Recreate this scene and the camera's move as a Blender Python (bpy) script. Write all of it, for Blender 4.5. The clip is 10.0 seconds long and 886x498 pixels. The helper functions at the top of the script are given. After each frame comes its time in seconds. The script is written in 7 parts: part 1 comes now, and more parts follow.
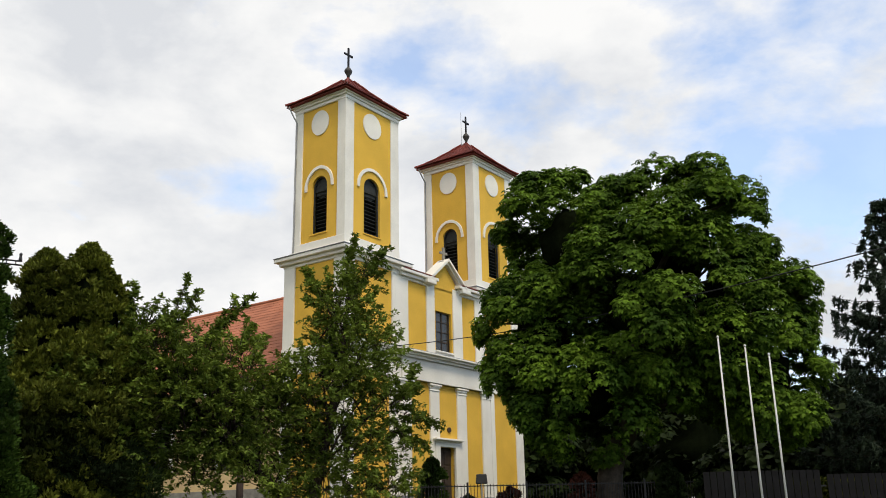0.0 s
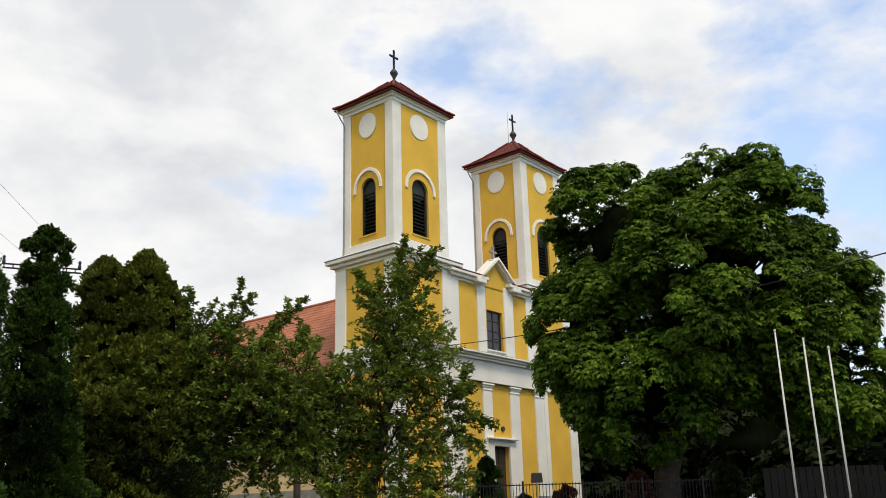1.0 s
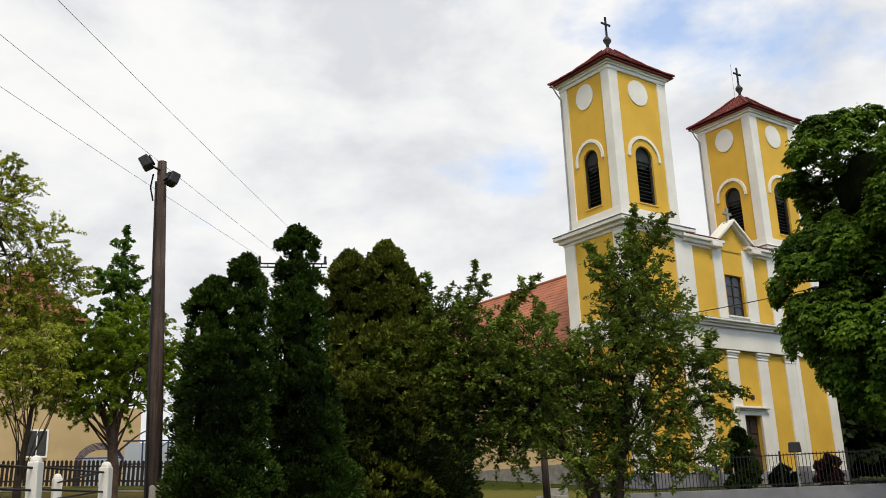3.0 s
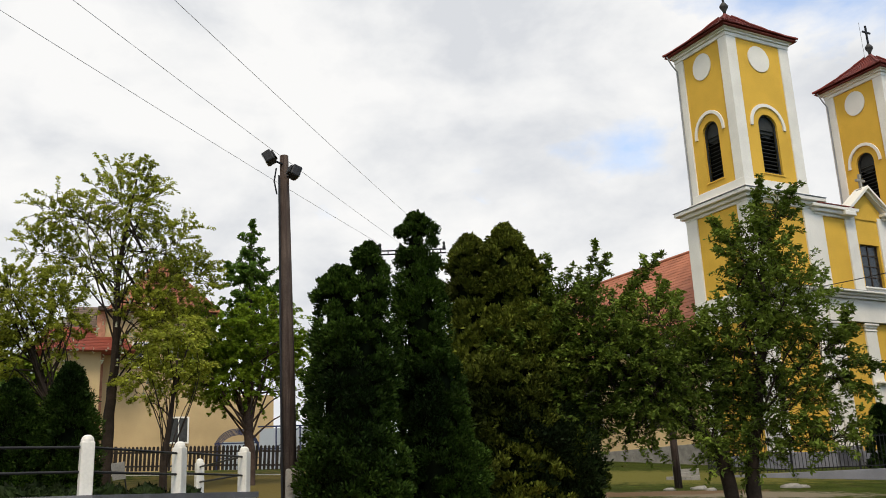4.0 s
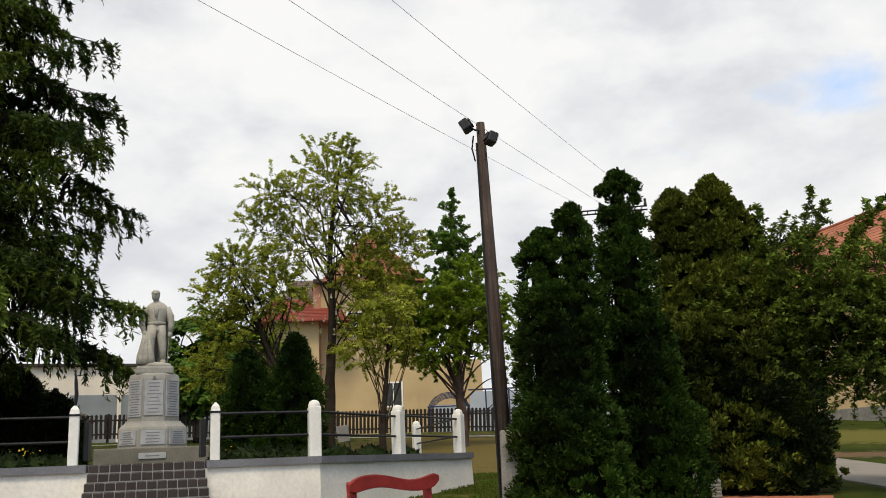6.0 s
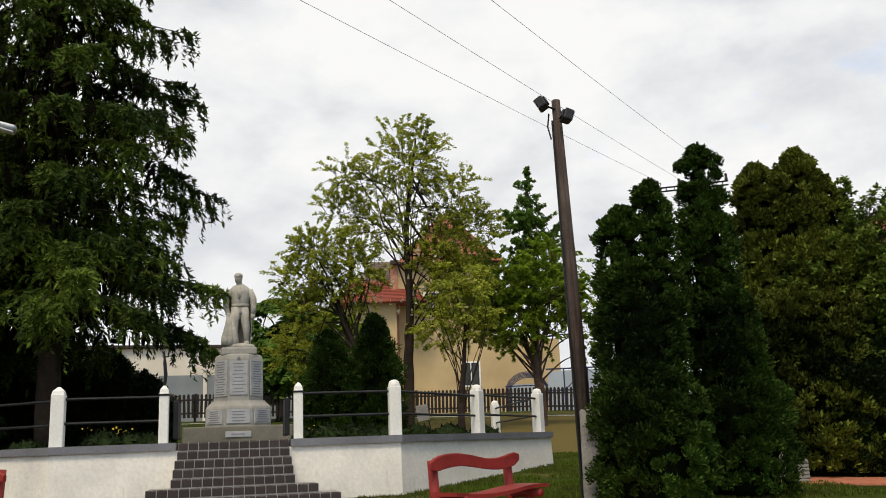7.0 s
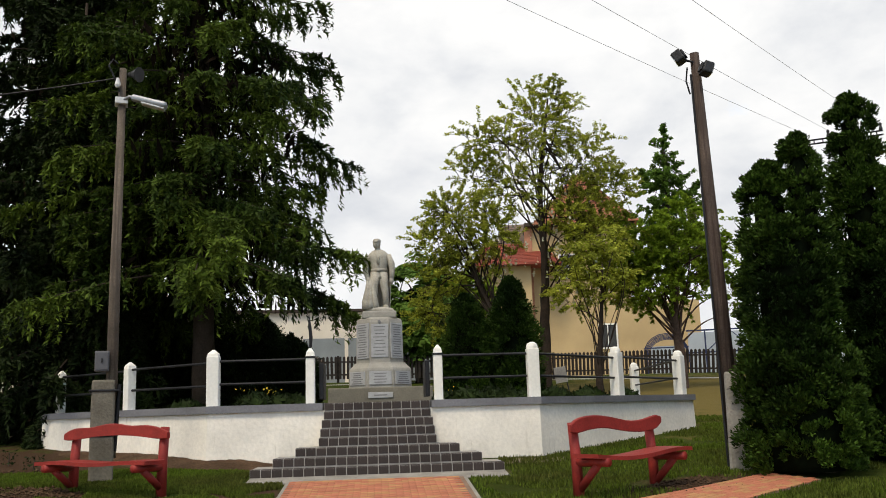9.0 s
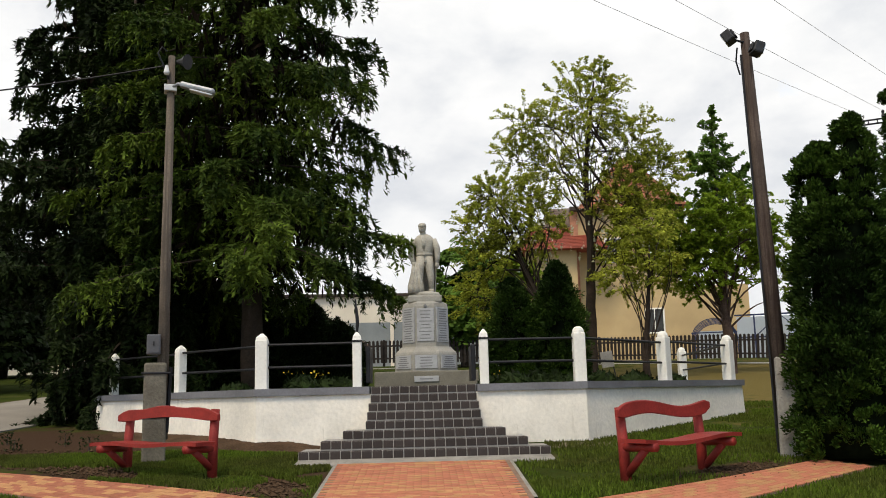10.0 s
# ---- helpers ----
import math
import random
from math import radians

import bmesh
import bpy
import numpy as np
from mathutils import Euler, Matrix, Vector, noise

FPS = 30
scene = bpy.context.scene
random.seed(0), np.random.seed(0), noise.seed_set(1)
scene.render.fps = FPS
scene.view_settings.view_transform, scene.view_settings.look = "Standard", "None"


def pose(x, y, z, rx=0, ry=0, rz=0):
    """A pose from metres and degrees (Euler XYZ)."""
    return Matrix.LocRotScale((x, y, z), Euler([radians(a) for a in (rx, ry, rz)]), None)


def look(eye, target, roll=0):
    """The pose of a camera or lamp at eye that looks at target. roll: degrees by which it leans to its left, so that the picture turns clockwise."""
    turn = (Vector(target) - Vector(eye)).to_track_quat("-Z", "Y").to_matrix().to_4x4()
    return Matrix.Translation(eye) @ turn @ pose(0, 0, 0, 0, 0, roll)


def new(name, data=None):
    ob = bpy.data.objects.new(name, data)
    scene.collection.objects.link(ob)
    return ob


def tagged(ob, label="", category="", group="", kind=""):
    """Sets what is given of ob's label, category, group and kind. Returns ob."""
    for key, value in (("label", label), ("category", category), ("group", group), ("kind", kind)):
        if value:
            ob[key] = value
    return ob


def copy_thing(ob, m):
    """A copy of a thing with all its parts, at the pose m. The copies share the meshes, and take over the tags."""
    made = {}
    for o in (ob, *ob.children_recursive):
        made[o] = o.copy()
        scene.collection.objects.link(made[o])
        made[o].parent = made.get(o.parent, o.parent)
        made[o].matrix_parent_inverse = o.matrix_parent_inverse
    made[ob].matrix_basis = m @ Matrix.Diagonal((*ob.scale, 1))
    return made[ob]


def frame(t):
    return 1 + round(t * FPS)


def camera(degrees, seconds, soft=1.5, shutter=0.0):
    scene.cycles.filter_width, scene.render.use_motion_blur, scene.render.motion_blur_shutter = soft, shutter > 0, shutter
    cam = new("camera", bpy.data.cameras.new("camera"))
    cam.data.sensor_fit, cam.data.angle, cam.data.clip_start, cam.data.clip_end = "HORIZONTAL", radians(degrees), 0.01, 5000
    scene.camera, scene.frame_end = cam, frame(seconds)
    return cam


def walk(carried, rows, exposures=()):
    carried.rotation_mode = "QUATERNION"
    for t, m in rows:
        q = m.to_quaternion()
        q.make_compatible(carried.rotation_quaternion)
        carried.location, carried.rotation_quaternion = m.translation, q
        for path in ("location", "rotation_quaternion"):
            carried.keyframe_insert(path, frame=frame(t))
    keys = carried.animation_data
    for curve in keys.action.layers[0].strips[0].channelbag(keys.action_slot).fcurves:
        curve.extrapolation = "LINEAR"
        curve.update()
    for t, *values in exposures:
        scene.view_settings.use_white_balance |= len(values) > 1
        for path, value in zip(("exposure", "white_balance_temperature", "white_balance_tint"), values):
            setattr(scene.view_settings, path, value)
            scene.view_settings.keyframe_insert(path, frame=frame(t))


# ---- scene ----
# ---- camera ----
EYE = 1.75
cam = camera(51.65, 10.0, soft=0.95)
PATH = [
    (0.0, pose(-0.000, -0.000, EYE, 90 + 16.69, 1.13, 0.39)),
    (0.5, pose(-0.005, -0.000, EYE, 90 + 16.67, 1.20, 1.73)),
    (1.0, pose(-0.013, -0.000, EYE, 90 + 16.73, 1.53, 3.73)),
    (1.5, pose(-0.023, -0.001, EYE, 90 + 16.64, 1.61, 6.39)),
    (2.0, pose(-0.037, -0.003, EYE, 90 + 16.39, 1.95, 10.20)),
    (2.5, pose(-0.053, -0.006, EYE, 90 + 16.07, 2.04, 14.41)),
    (4.0, pose(-0.095, -0.022, EYE, 90 + 14.94, 2.34, 26.26)),
    (4.5, pose(-0.106, -0.027, EYE, 90 + 14.54, 2.44, 29.52)),
    (5.0, pose(-0.117, -0.034, EYE, 90 + 14.02, 2.49, 32.70)),
    (5.5, pose(-0.127, -0.041, EYE, 90 + 13.56, 2.67, 35.98)),
    (6.0, pose(-0.137, -0.048, EYE, 90 + 13.15, 2.39, 39.02)),
    (7.5, pose(-0.157, -0.065, EYE, 90 + 11.55, 1.96, 45.79)),
    (8.0, pose(-0.162, -0.071, EYE, 90 + 11.04, 1.56, 47.74)),
    (8.5, pose(-0.168, -0.078, EYE, 90 + 10.53, 1.65, 49.97)),
    (9.0, pose(-0.173, -0.084, EYE, 90 + 10.06, 1.75, 52.22)),
    (9.5, pose(-0.177, -0.090, EYE, 90 + 9.62, 1.72, 53.99)),
    (10.0, pose(-0.180, -0.093, EYE, 90 + 9.16, 1.43, 55.01)),
]
walk(cam, PATH, [(0.0, 0.0), (6.0, -0.03), (7.5, -0.02), (9.0, 0.05), (10.0, 0.07)])

# ---- world and sun ----
SUN_AZ, SUN_EL = 150.0, 58.0            # degrees clockwise from +y, and above the horizon
world = bpy.data.worlds.new("sky")
scene.world = world
world.use_nodes = True
wt = world.node_tree
wt.nodes.clear()


def wnode(kind, **kw):
    n = wt.nodes.new(kind)
    for k, v in kw.items():
        if k == "noise_dimensions":
            n.noise_dimensions = v
        elif k in n.inputs:
            n.inputs[k].default_value = v
    return n


sky = wnode("ShaderNodeTexSky")
sky.sky_type = "NISHITA"
sky.sun_disc = False
sky.sun_elevation = radians(SUN_EL)
sky.sun_rotation = radians(SUN_AZ)
sky.air_density, sky.dust_density = 1.0, 0.2
coord = wnode("ShaderNodeTexCoord")
squash = wnode("ShaderNodeMapping")
squash.inputs["Scale"].default_value = (1.0, 1.0, 1.7)
squash.inputs["Location"].default_value = (3.1, 1.7, 0.4)
wt.links.new(coord.outputs["Generated"], squash.inputs["Vector"])
big = wnode("ShaderNodeTexNoise", Scale=4.6, Detail=8.0, Roughness=0.56, Distortion=0.1)
fine = wnode("ShaderNodeTexNoise", Scale=5.2, Detail=9.0, Roughness=0.55, Distortion=0.15)
wt.links.new(squash.outputs[0], big.inputs["Vector"])
wt.links.new(squash.outputs[0], fine.inputs["Vector"])
cover = wnode("ShaderNodeValToRGB")                      # where the cloud deck is open
cover.color_ramp.elements[0].position, cover.color_ramp.elements[1].position = 0.38, 0.54
cover.color_ramp.elements[0].color, cover.color_ramp.elements[1].color = (0.25, 0.25, 0.25, 1), (1, 1, 1, 1)
parts3 = wnode("ShaderNodeSeparateXYZ")                  # the deck breaks up towards one side
wt.links.new(coord.outputs["Generated"], parts3.inputs[0])
lean = wnode("ShaderNodeMath")
lean.operation = "MULTIPLY_ADD"
lean.inputs[1].default_value, lean.inputs[2].default_value = -0.26, 0.065
side = wnode("ShaderNodeMath")
side.operation = "MINIMUM"
side.inputs[1].default_value = 0.42
wt.links.new(parts3.outputs["X"], side.inputs[0])
wt.links.new(side.outputs[0], lean.inputs[0])
total = wnode("ShaderNodeMath")
total.operation = "ADD"
wt.links.new(big.outputs["Fac"], total.inputs[0])
wt.links.new(lean.outputs[0], total.inputs[1])
wt.links.new(total.outputs[0], cover.inputs["Fac"])
body = wnode("ShaderNodeValToRGB")                       # lit and shaded parts of the clouds
body.color_ramp.elements[0].position, body.color_ramp.elements[1].position = 0.36, 0.60
middle = body.color_ramp.elements.new(0.50)
middle.color = (0.89, 0.895, 0.90, 1)
body.color_ramp.elements[0].color, body.color_ramp.elements[2].color = (0.72, 0.74, 0.775, 1), (0.975, 0.97, 0.96, 1)
wt.links.new(fine.outputs["Fac"], body.inputs["Fac"])
blue = wnode("ShaderNodeBackground", Strength=0.27)
cloud = wnode("ShaderNodeBackground", Strength=1.0)
wt.links.new(sky.outputs[0], blue.inputs["Color"])
wt.links.new(body.outputs[0], cloud.inputs["Color"])
blend = wnode("ShaderNodeMixShader")
wt.links.new(cover.outputs[0], blend.inputs[0])
wt.links.new(blue.outputs[0], blend.inputs[1])
wt.links.new(cloud.outputs[0], blend.inputs[2])
wout = wnode("ShaderNodeOutputWorld")
wt.links.new(blend.outputs[0], wout.inputs["Surface"])

sun_data = bpy.data.lights.new("sun", "SUN")
sun_data.energy, sun_data.angle, sun_data.color = 2.5, radians(16), (1.0, 0.86, 0.66)
sun = new("sun", sun_data)
_a, _e = radians(SUN_AZ), radians(SUN_EL)
sun.matrix_world = look((30 * math.sin(_a) * math.cos(_e), 30 * math.cos(_a) * math.cos(_e), 30 * math.sin(_e)), (0, 0, 0))

# ---- materials ----
def mat(name, color, rough=0.7, var=0.15, scale=3.0, fine=40.0, bump=0.15, metal=0.0, tint=None, rnd=0.0, spec=0.22, island=0.0, through_light=0.0, bump_dist=0.02):
    """A procedural surface: colour varied at two scales, bump, optional second tint, and variation by object or by island."""
    m = bpy.data.materials.new(name)
    m.use_nodes = True
    nt = m.node_tree
    b = nt.nodes["Principled BSDF"]
    b.inputs["Roughness"].default_value = rough
    b.inputs["Metallic"].default_value = metal
    b.inputs["Specular IOR Level"].default_value = spec
    co = nt.nodes.new("ShaderNodeTexCoord")
    n1 = nt.nodes.new("ShaderNodeTexNoise")
    n1.inputs["Scale"].default_value, n1.inputs["Detail"].default_value = scale, 6
    n2 = nt.nodes.new("ShaderNodeTexNoise")
    n2.inputs["Scale"].default_value, n2.inputs["Detail"].default_value = fine, 4
    for n in (n1, n2):
        nt.links.new(co.outputs["Object"], n.inputs["Vector"])
    ramp = nt.nodes.new("ShaderNodeValToRGB")
    lo = [c * (1 - var) for c in color] if tint is None else list(tint)
    hi = [min(1, c * (1 + var * 0.6)) for c in color]
    ramp.color_ramp.elements[0].position, ramp.color_ramp.elements[1].position = 0.35, 0.65
    ramp.color_ramp.elements[0].color, ramp.color_ramp.elements[1].color = (*lo, 1), (*hi, 1)
    nt.links.new(n1.outputs["Fac"], ramp.inputs["Fac"])
    mul = nt.nodes.new("ShaderNodeHueSaturation")
    add = nt.nodes.new("ShaderNodeMapRange")
    add.inputs["From Min"].default_value, add.inputs["From Max"].default_value = 0.3, 0.7
    add.inputs["To Min"].default_value, add.inputs["To Max"].default_value = 1 - var * 0.7, 1 + var * 0.7
    nt.links.new(n2.outputs["Fac"], add.inputs["Value"])
    value = add.outputs[0]
    amount = rnd or island
    if amount:
        if rnd:
            src = nt.nodes.new("ShaderNodeObjectInfo").outputs["Random"]
        else:
            src = nt.nodes.new("ShaderNodeNewGeometry").outputs["Random Per Island"]
        mr = nt.nodes.new("ShaderNodeMapRange")
        mr.inputs["To Min"].default_value, mr.inputs["To Max"].default_value = 1 - amount, 1 + amount
        nt.links.new(src, mr.inputs["Value"])
        mm = nt.nodes.new("ShaderNodeMath")
        mm.operation = "MULTIPLY"
        nt.links.new(value, mm.inputs[0])
        nt.links.new(mr.outputs[0], mm.inputs[1])
        value = mm.outputs[0]
    nt.links.new(value, mul.inputs["Value"])
    nt.links.new(ramp.outputs[0], mul.inputs["Color"])
    nt.links.new(mul.outputs[0], b.inputs["Base Color"])
    if bump:
        bp = nt.nodes.new("ShaderNodeBump")
        bp.inputs["Strength"].default_value, bp.inputs["Distance"].default_value = bump, bump_dist
        nt.links.new(n2.outputs["Fac"], bp.inputs["Height"])
        nt.links.new(bp.outputs[0], b.inputs["Normal"])
    if through_light:
        tr = nt.nodes.new("ShaderNodeBsdfTranslucent")
        nt.links.new(mul.outputs[0], tr.inputs["Color"])
        mx = nt.nodes.new("ShaderNodeMixShader")
        mx.inputs[0].default_value = through_light
        nt.links.new(b.outputs[0], mx.inputs[1])
        nt.links.new(tr.outputs[0], mx.inputs[2])
        nt.links.new(mx.outputs[0], nt.nodes["Material Output"].inputs["Surface"])
    return m


YELLOW = mat("yellow_render", (0.70, 0.43, 0.060), 0.85, 0.10, 0.5, 25, 0.08)
WHITE = mat("white_render", (0.78, 0.76, 0.69), 0.8, 0.08, 0.6, 22, 0.08)
LIMEWASH = mat("limewashed_wall", (0.80, 0.75, 0.655), 0.9, 0.09, 1.6, 18, 0.3)
GREY_CAP = mat("grey_coping", (0.17, 0.17, 0.18), 0.8, 0.15, 2, 30, 0.15)
ROOF_RED = mat("red_roof_tile", (0.17, 0.034, 0.026), 0.75, 0.25, 1.2, 14, 0.3)
NAVE_RED = mat("orange_roof_tile", (0.36, 0.135, 0.075), 0.75, 0.2, 0.8, 12, 0.4)
DARK_METAL = mat("dark_oxidised_metal", (0.06, 0.058, 0.055), 0.6, 0.2, 4, 30, 0.1, 0.3)
METAL_GREY = mat("lead_sheet", (0.32, 0.33, 0.34), 0.5, 0.12, 2, 20, 0.05, 0.6)
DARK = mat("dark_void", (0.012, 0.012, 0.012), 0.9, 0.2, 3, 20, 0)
LOUVRE = mat("dark_louvre_board", (0.035, 0.038, 0.036), 0.7, 0.2, 4, 30, 0.1)
BLACK_PAINT = mat("dull_black_paint", (0.007, 0.007, 0.008), 0.85, 0.3, 3, 30, 0.1, spec=0.15)
IRON = mat("black_iron", (0.022, 0.022, 0.024), 0.5, 0.2, 4, 40, 0.08, 0.4)
DOOR_WOOD = mat("dark_door_wood", (0.05, 0.035, 0.025), 0.55, 0.25, 4, 40, 0.15)
CONCRETE = mat("concrete", (0.25, 0.235, 0.205), 0.9, 0.22, 3, 35, 0.5)
PLINTH_GREY = mat("grey_plinth_paint", (0.20, 0.20, 0.22), 0.85, 0.15, 1.5, 25, 0.1)
STONE = mat("artificial_stone", (0.30, 0.285, 0.245), 0.85, 0.15, 4, 45, 0.3)
STUB_CONCRETE = mat("weathered_concrete", (0.145, 0.130, 0.10), 0.95, 0.25, 3, 35, 0.5)
STATUE_STONE = mat("pale_cast_stone", (0.37, 0.345, 0.285), 0.88, 0.22, 5, 45, 0.3)
SLAB_STONE = mat("brownish_stone", (0.17, 0.155, 0.12), 0.85, 0.2, 3, 40, 0.3)
PLAQUE = mat("grey_marble_plaque", (0.36, 0.36, 0.355), 0.35, 0.1, 8, 50, 0.02)
INK = mat("engraved_letter", (0.17, 0.168, 0.165), 0.6, 0.1, 6, 40, 0)
TILE = mat("dark_step_tile", (0.046, 0.036, 0.032), 0.6, 0.22, 5, 60, 0.08, rnd=0.18, spec=0.2)
GROUT = mat("pale_grout", (0.30, 0.285, 0.26), 0.9, 0.15, 6, 50, 0.15)
BENCH_RED = mat("red_oil_paint", (0.235, 0.026, 0.020), 0.5, 0.22, 5, 60, 0.12)
POLE_WOOD = mat("weathered_pole_wood", (0.075, 0.055, 0.044), 0.85, 0.3, 2.5, 50, 0.5)
POLE_GREY = mat("greyed_pole_wood", (0.135, 0.108, 0.082), 0.85, 0.3, 2.5, 50, 0.5)
BARK = mat("tree_bark", (0.060, 0.048, 0.038), 0.95, 0.35, 4, 25, 0.8)
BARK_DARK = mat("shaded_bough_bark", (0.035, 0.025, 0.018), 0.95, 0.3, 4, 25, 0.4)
BARK_BROWN = mat("reddish_bark", (0.085, 0.055, 0.04), 0.95, 0.35, 4, 25, 0.8)
BRICK_RED = mat("red_paver", (0.37, 0.135, 0.075), 0.85, 0.15, 8, 60, 0.25, rnd=0.15)
BRICK_YELLOW = mat("yellow_paver", (0.38, 0.195, 0.085), 0.85, 0.15, 8, 60, 0.25, rnd=0.15)
SAND = mat("joint_sand", (0.20, 0.13, 0.09), 0.95, 0.2, 8, 60, 0.2)
ASPHALT = mat("grey_asphalt", (0.23, 0.21, 0.18), 0.92, 0.15, 0.8, 60, 0.2, spec=0.08)
PICKET = mat("dark_picket_wood", (0.030, 0.024, 0.020), 0.8, 0.25, 4, 40, 0.2)
HOUSE_OCHRE = mat("pale_ochre_render", (0.62, 0.46, 0.24), 0.88, 0.1, 0.5, 20, 0.1)
# ochre taken down in colour for the shade of the trees before the house
HOUSE_WALL = mat("shaded_ochre_render", (0.50, 0.37, 0.19), 0.88, 0.12, 0.5, 20, 0.1)
HALL_GREY = mat("grey_green_panel", (0.22, 0.24, 0.235), 0.7, 0.12, 0.6, 20, 0.05)
HOUSE_CREAM = mat("cream_render", (0.70, 0.63, 0.50), 0.88, 0.1, 0.5, 20, 0.1)
HOUSE_RED = mat("house_roof_tile", (0.22, 0.050, 0.03), 0.75, 0.2, 0.8, 10, 0.4)
HOUSE_TILE = mat("dull_orange_roof_tile", (0.27, 0.105, 0.055), 0.8, 0.25, 0.8, 12, 0.4)
ROOF_BROWN = mat("grey_brown_roof_tile", (0.15, 0.11, 0.085), 0.8, 0.2, 0.8, 10, 0.4)
TRIM_BRICK = mat("brick_quoin", (0.42, 0.20, 0.12), 0.85, 0.2, 3, 20, 0.2)
WINDOW_GLASS = mat("dark_window_glass", (0.03, 0.029, 0.026), 0.22, 0.3, 5, 20, 0, spec=0.4)
WHITE_METAL = mat("white_pole_paint", (0.62, 0.62, 0.61), 0.35, 0.06, 3, 30, 0)
BLUE_FRAME = mat("blue_steel_frame", (0.035, 0.045, 0.10), 0.5, 0.2, 3, 30, 0.05, 0.3)
SHEET_PLASTIC = mat("milky_sheet", (0.42, 0.46, 0.50), 0.35, 0.1, 1, 20, 0.05)
LAMP_GREY = mat("grey_lamp_housing", (0.30, 0.31, 0.32), 0.45, 0.1, 4, 40, 0.03, 0.5)
LAMP_DARK = mat("dark_floodlight", (0.035, 0.035, 0.036), 0.5, 0.15, 4, 40, 0.03, 0.3)
LENS = mat("lamp_lens", (0.55, 0.56, 0.55), 0.15, 0.05, 4, 40, 0, spec=0.7)
WIRE = mat("bare_line_wire", (0.55, 0.55, 0.56), 0.6, 0.1, 4, 40, 0, 0.5)
BOX_GREY = mat("grey_meter_box", (0.10, 0.10, 0.105), 0.5, 0.1, 4, 40, 0.03)


def leaf(name, color, var=0.3, island=0.4, tint=None, rough=0.62, light=0.28):
    return mat(name, color, rough, var, 0.6, 6, 0, tint=tint, island=island, through_light=light, spec=0.07)


LEAF_CHESTNUT = leaf("chestnut_leaf", (0.100, 0.172, 0.015), tint=(0.030, 0.064, 0.007))
LEAF_FRUIT = leaf("fruit_tree_leaf", (0.150, 0.205, 0.030), tint=(0.062, 0.094, 0.014))
LEAF_THUJA = leaf("thuja_scale_leaf", (0.040, 0.074, 0.009), tint=(0.008, 0.018, 0.003), light=0.08, island=0.55)
LEAF_CYPRESS = leaf("olive_cypress_leaf", (0.125, 0.142, 0.018), tint=(0.020, 0.028, 0.005), light=0.12, island=0.55)
LEAF_SPRUCE = leaf("spruce_needle", (0.072, 0.106, 0.012), tint=(0.012, 0.025, 0.005), light=0.12, island=0.5)
# darker copy of the needles, with the deep shade beside the memorial in its colour
LEAF_SHADED = leaf("shaded_spruce_needle", (0.020, 0.032, 0.007), tint=(0.006, 0.011, 0.003), light=0.08, island=0.5)
INNER_SHADE = mat("spruce_inner_shade", (0.012, 0.009, 0.006), 1.0, 0.3, 4, 20, 0, spec=0.0)
LEAF_ACACIA = leaf("acacia_leaf", (0.350, 0.375, 0.050), tint=(0.220, 0.255, 0.032), light=0.5)
CANDLE = leaf("pale_chestnut_candle", (0.40, 0.42, 0.27), var=0.1, island=0.2, light=0.2)
BLOSSOM = leaf("white_acacia_blossom", (0.66, 0.66, 0.50), var=0.1, island=0.15, light=0.3)
LEAF_MAPLE = leaf("light_maple_leaf", (0.200, 0.285, 0.024), tint=(0.140, 0.215, 0.018), light=0.5)
LEAF_MID = leaf("mid_green_leaf", (0.120, 0.205, 0.034), tint=(0.080, 0.145, 0.026), light=0.45)
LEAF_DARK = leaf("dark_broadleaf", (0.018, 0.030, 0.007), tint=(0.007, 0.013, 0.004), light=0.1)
LEAF_PINE = leaf("pine_needle", (0.028, 0.042, 0.026), tint=(0.016, 0.026, 0.018), light=0.08)
LEAF_GRASS = leaf("grass_blade", (0.080, 0.122, 0.012), tint=(0.078, 0.086, 0.018), light=0.4)
LEAF_RED = leaf("red_shrub_leaf", (0.10, 0.035, 0.025), light=0.2)
FLOWER_YELLOW = leaf("yellow_flower", (0.70, 0.50, 0.05), var=0.1, island=0.1)
# near-black filler colour for the shade deep inside the crowns
CORE = mat("crown_shade", (0.006, 0.009, 0.004), 1.0, 0.3, 4, 20, 0.3, spec=0.0)


def mixed_in(m, factor_socket, color):
    """Blend a colour into a material's base colour by a factor."""
    nt = m.node_tree
    b = nt.nodes["Principled BSDF"]
    mx = nt.nodes.new("ShaderNodeMix")
    mx.data_type = "RGBA"
    nt.links.new(factor_socket, mx.inputs[0])
    nt.links.new(b.inputs["Base Color"].links[0].from_socket, mx.inputs[6])
    if hasattr(color, "is_linked"):
        nt.links.new(color, mx.inputs[7])
    else:
        mx.inputs[7].default_value = (*color, 1)
    nt.links.new(mx.outputs[2], b.inputs["Base Color"])


def noise_mask(m, scale, lo, hi, stretch=(1, 1, 1), detail=9):
    nt = m.node_tree
    co = nt.nodes.new("ShaderNodeTexCoord")
    mp = nt.nodes.new("ShaderNodeMapping")
    mp.inputs["Scale"].default_value = stretch
    n = nt.nodes.new("ShaderNodeTexNoise")
    n.inputs["Scale"].default_value, n.inputs["Detail"].default_value, n.inputs["Roughness"].default_value = scale, detail, 0.65
    nt.links.new(co.outputs["Object"], mp.inputs["Vector"])
    nt.links.new(mp.outputs[0], n.inputs["Vector"])
    r = nt.nodes.new("ShaderNodeMapRange")
    r.inputs["From Min"].default_value, r.inputs["From Max"].default_value = lo, hi
    nt.links.new(n.outputs["Fac"], r.inputs["Value"])
    return r.outputs[0]


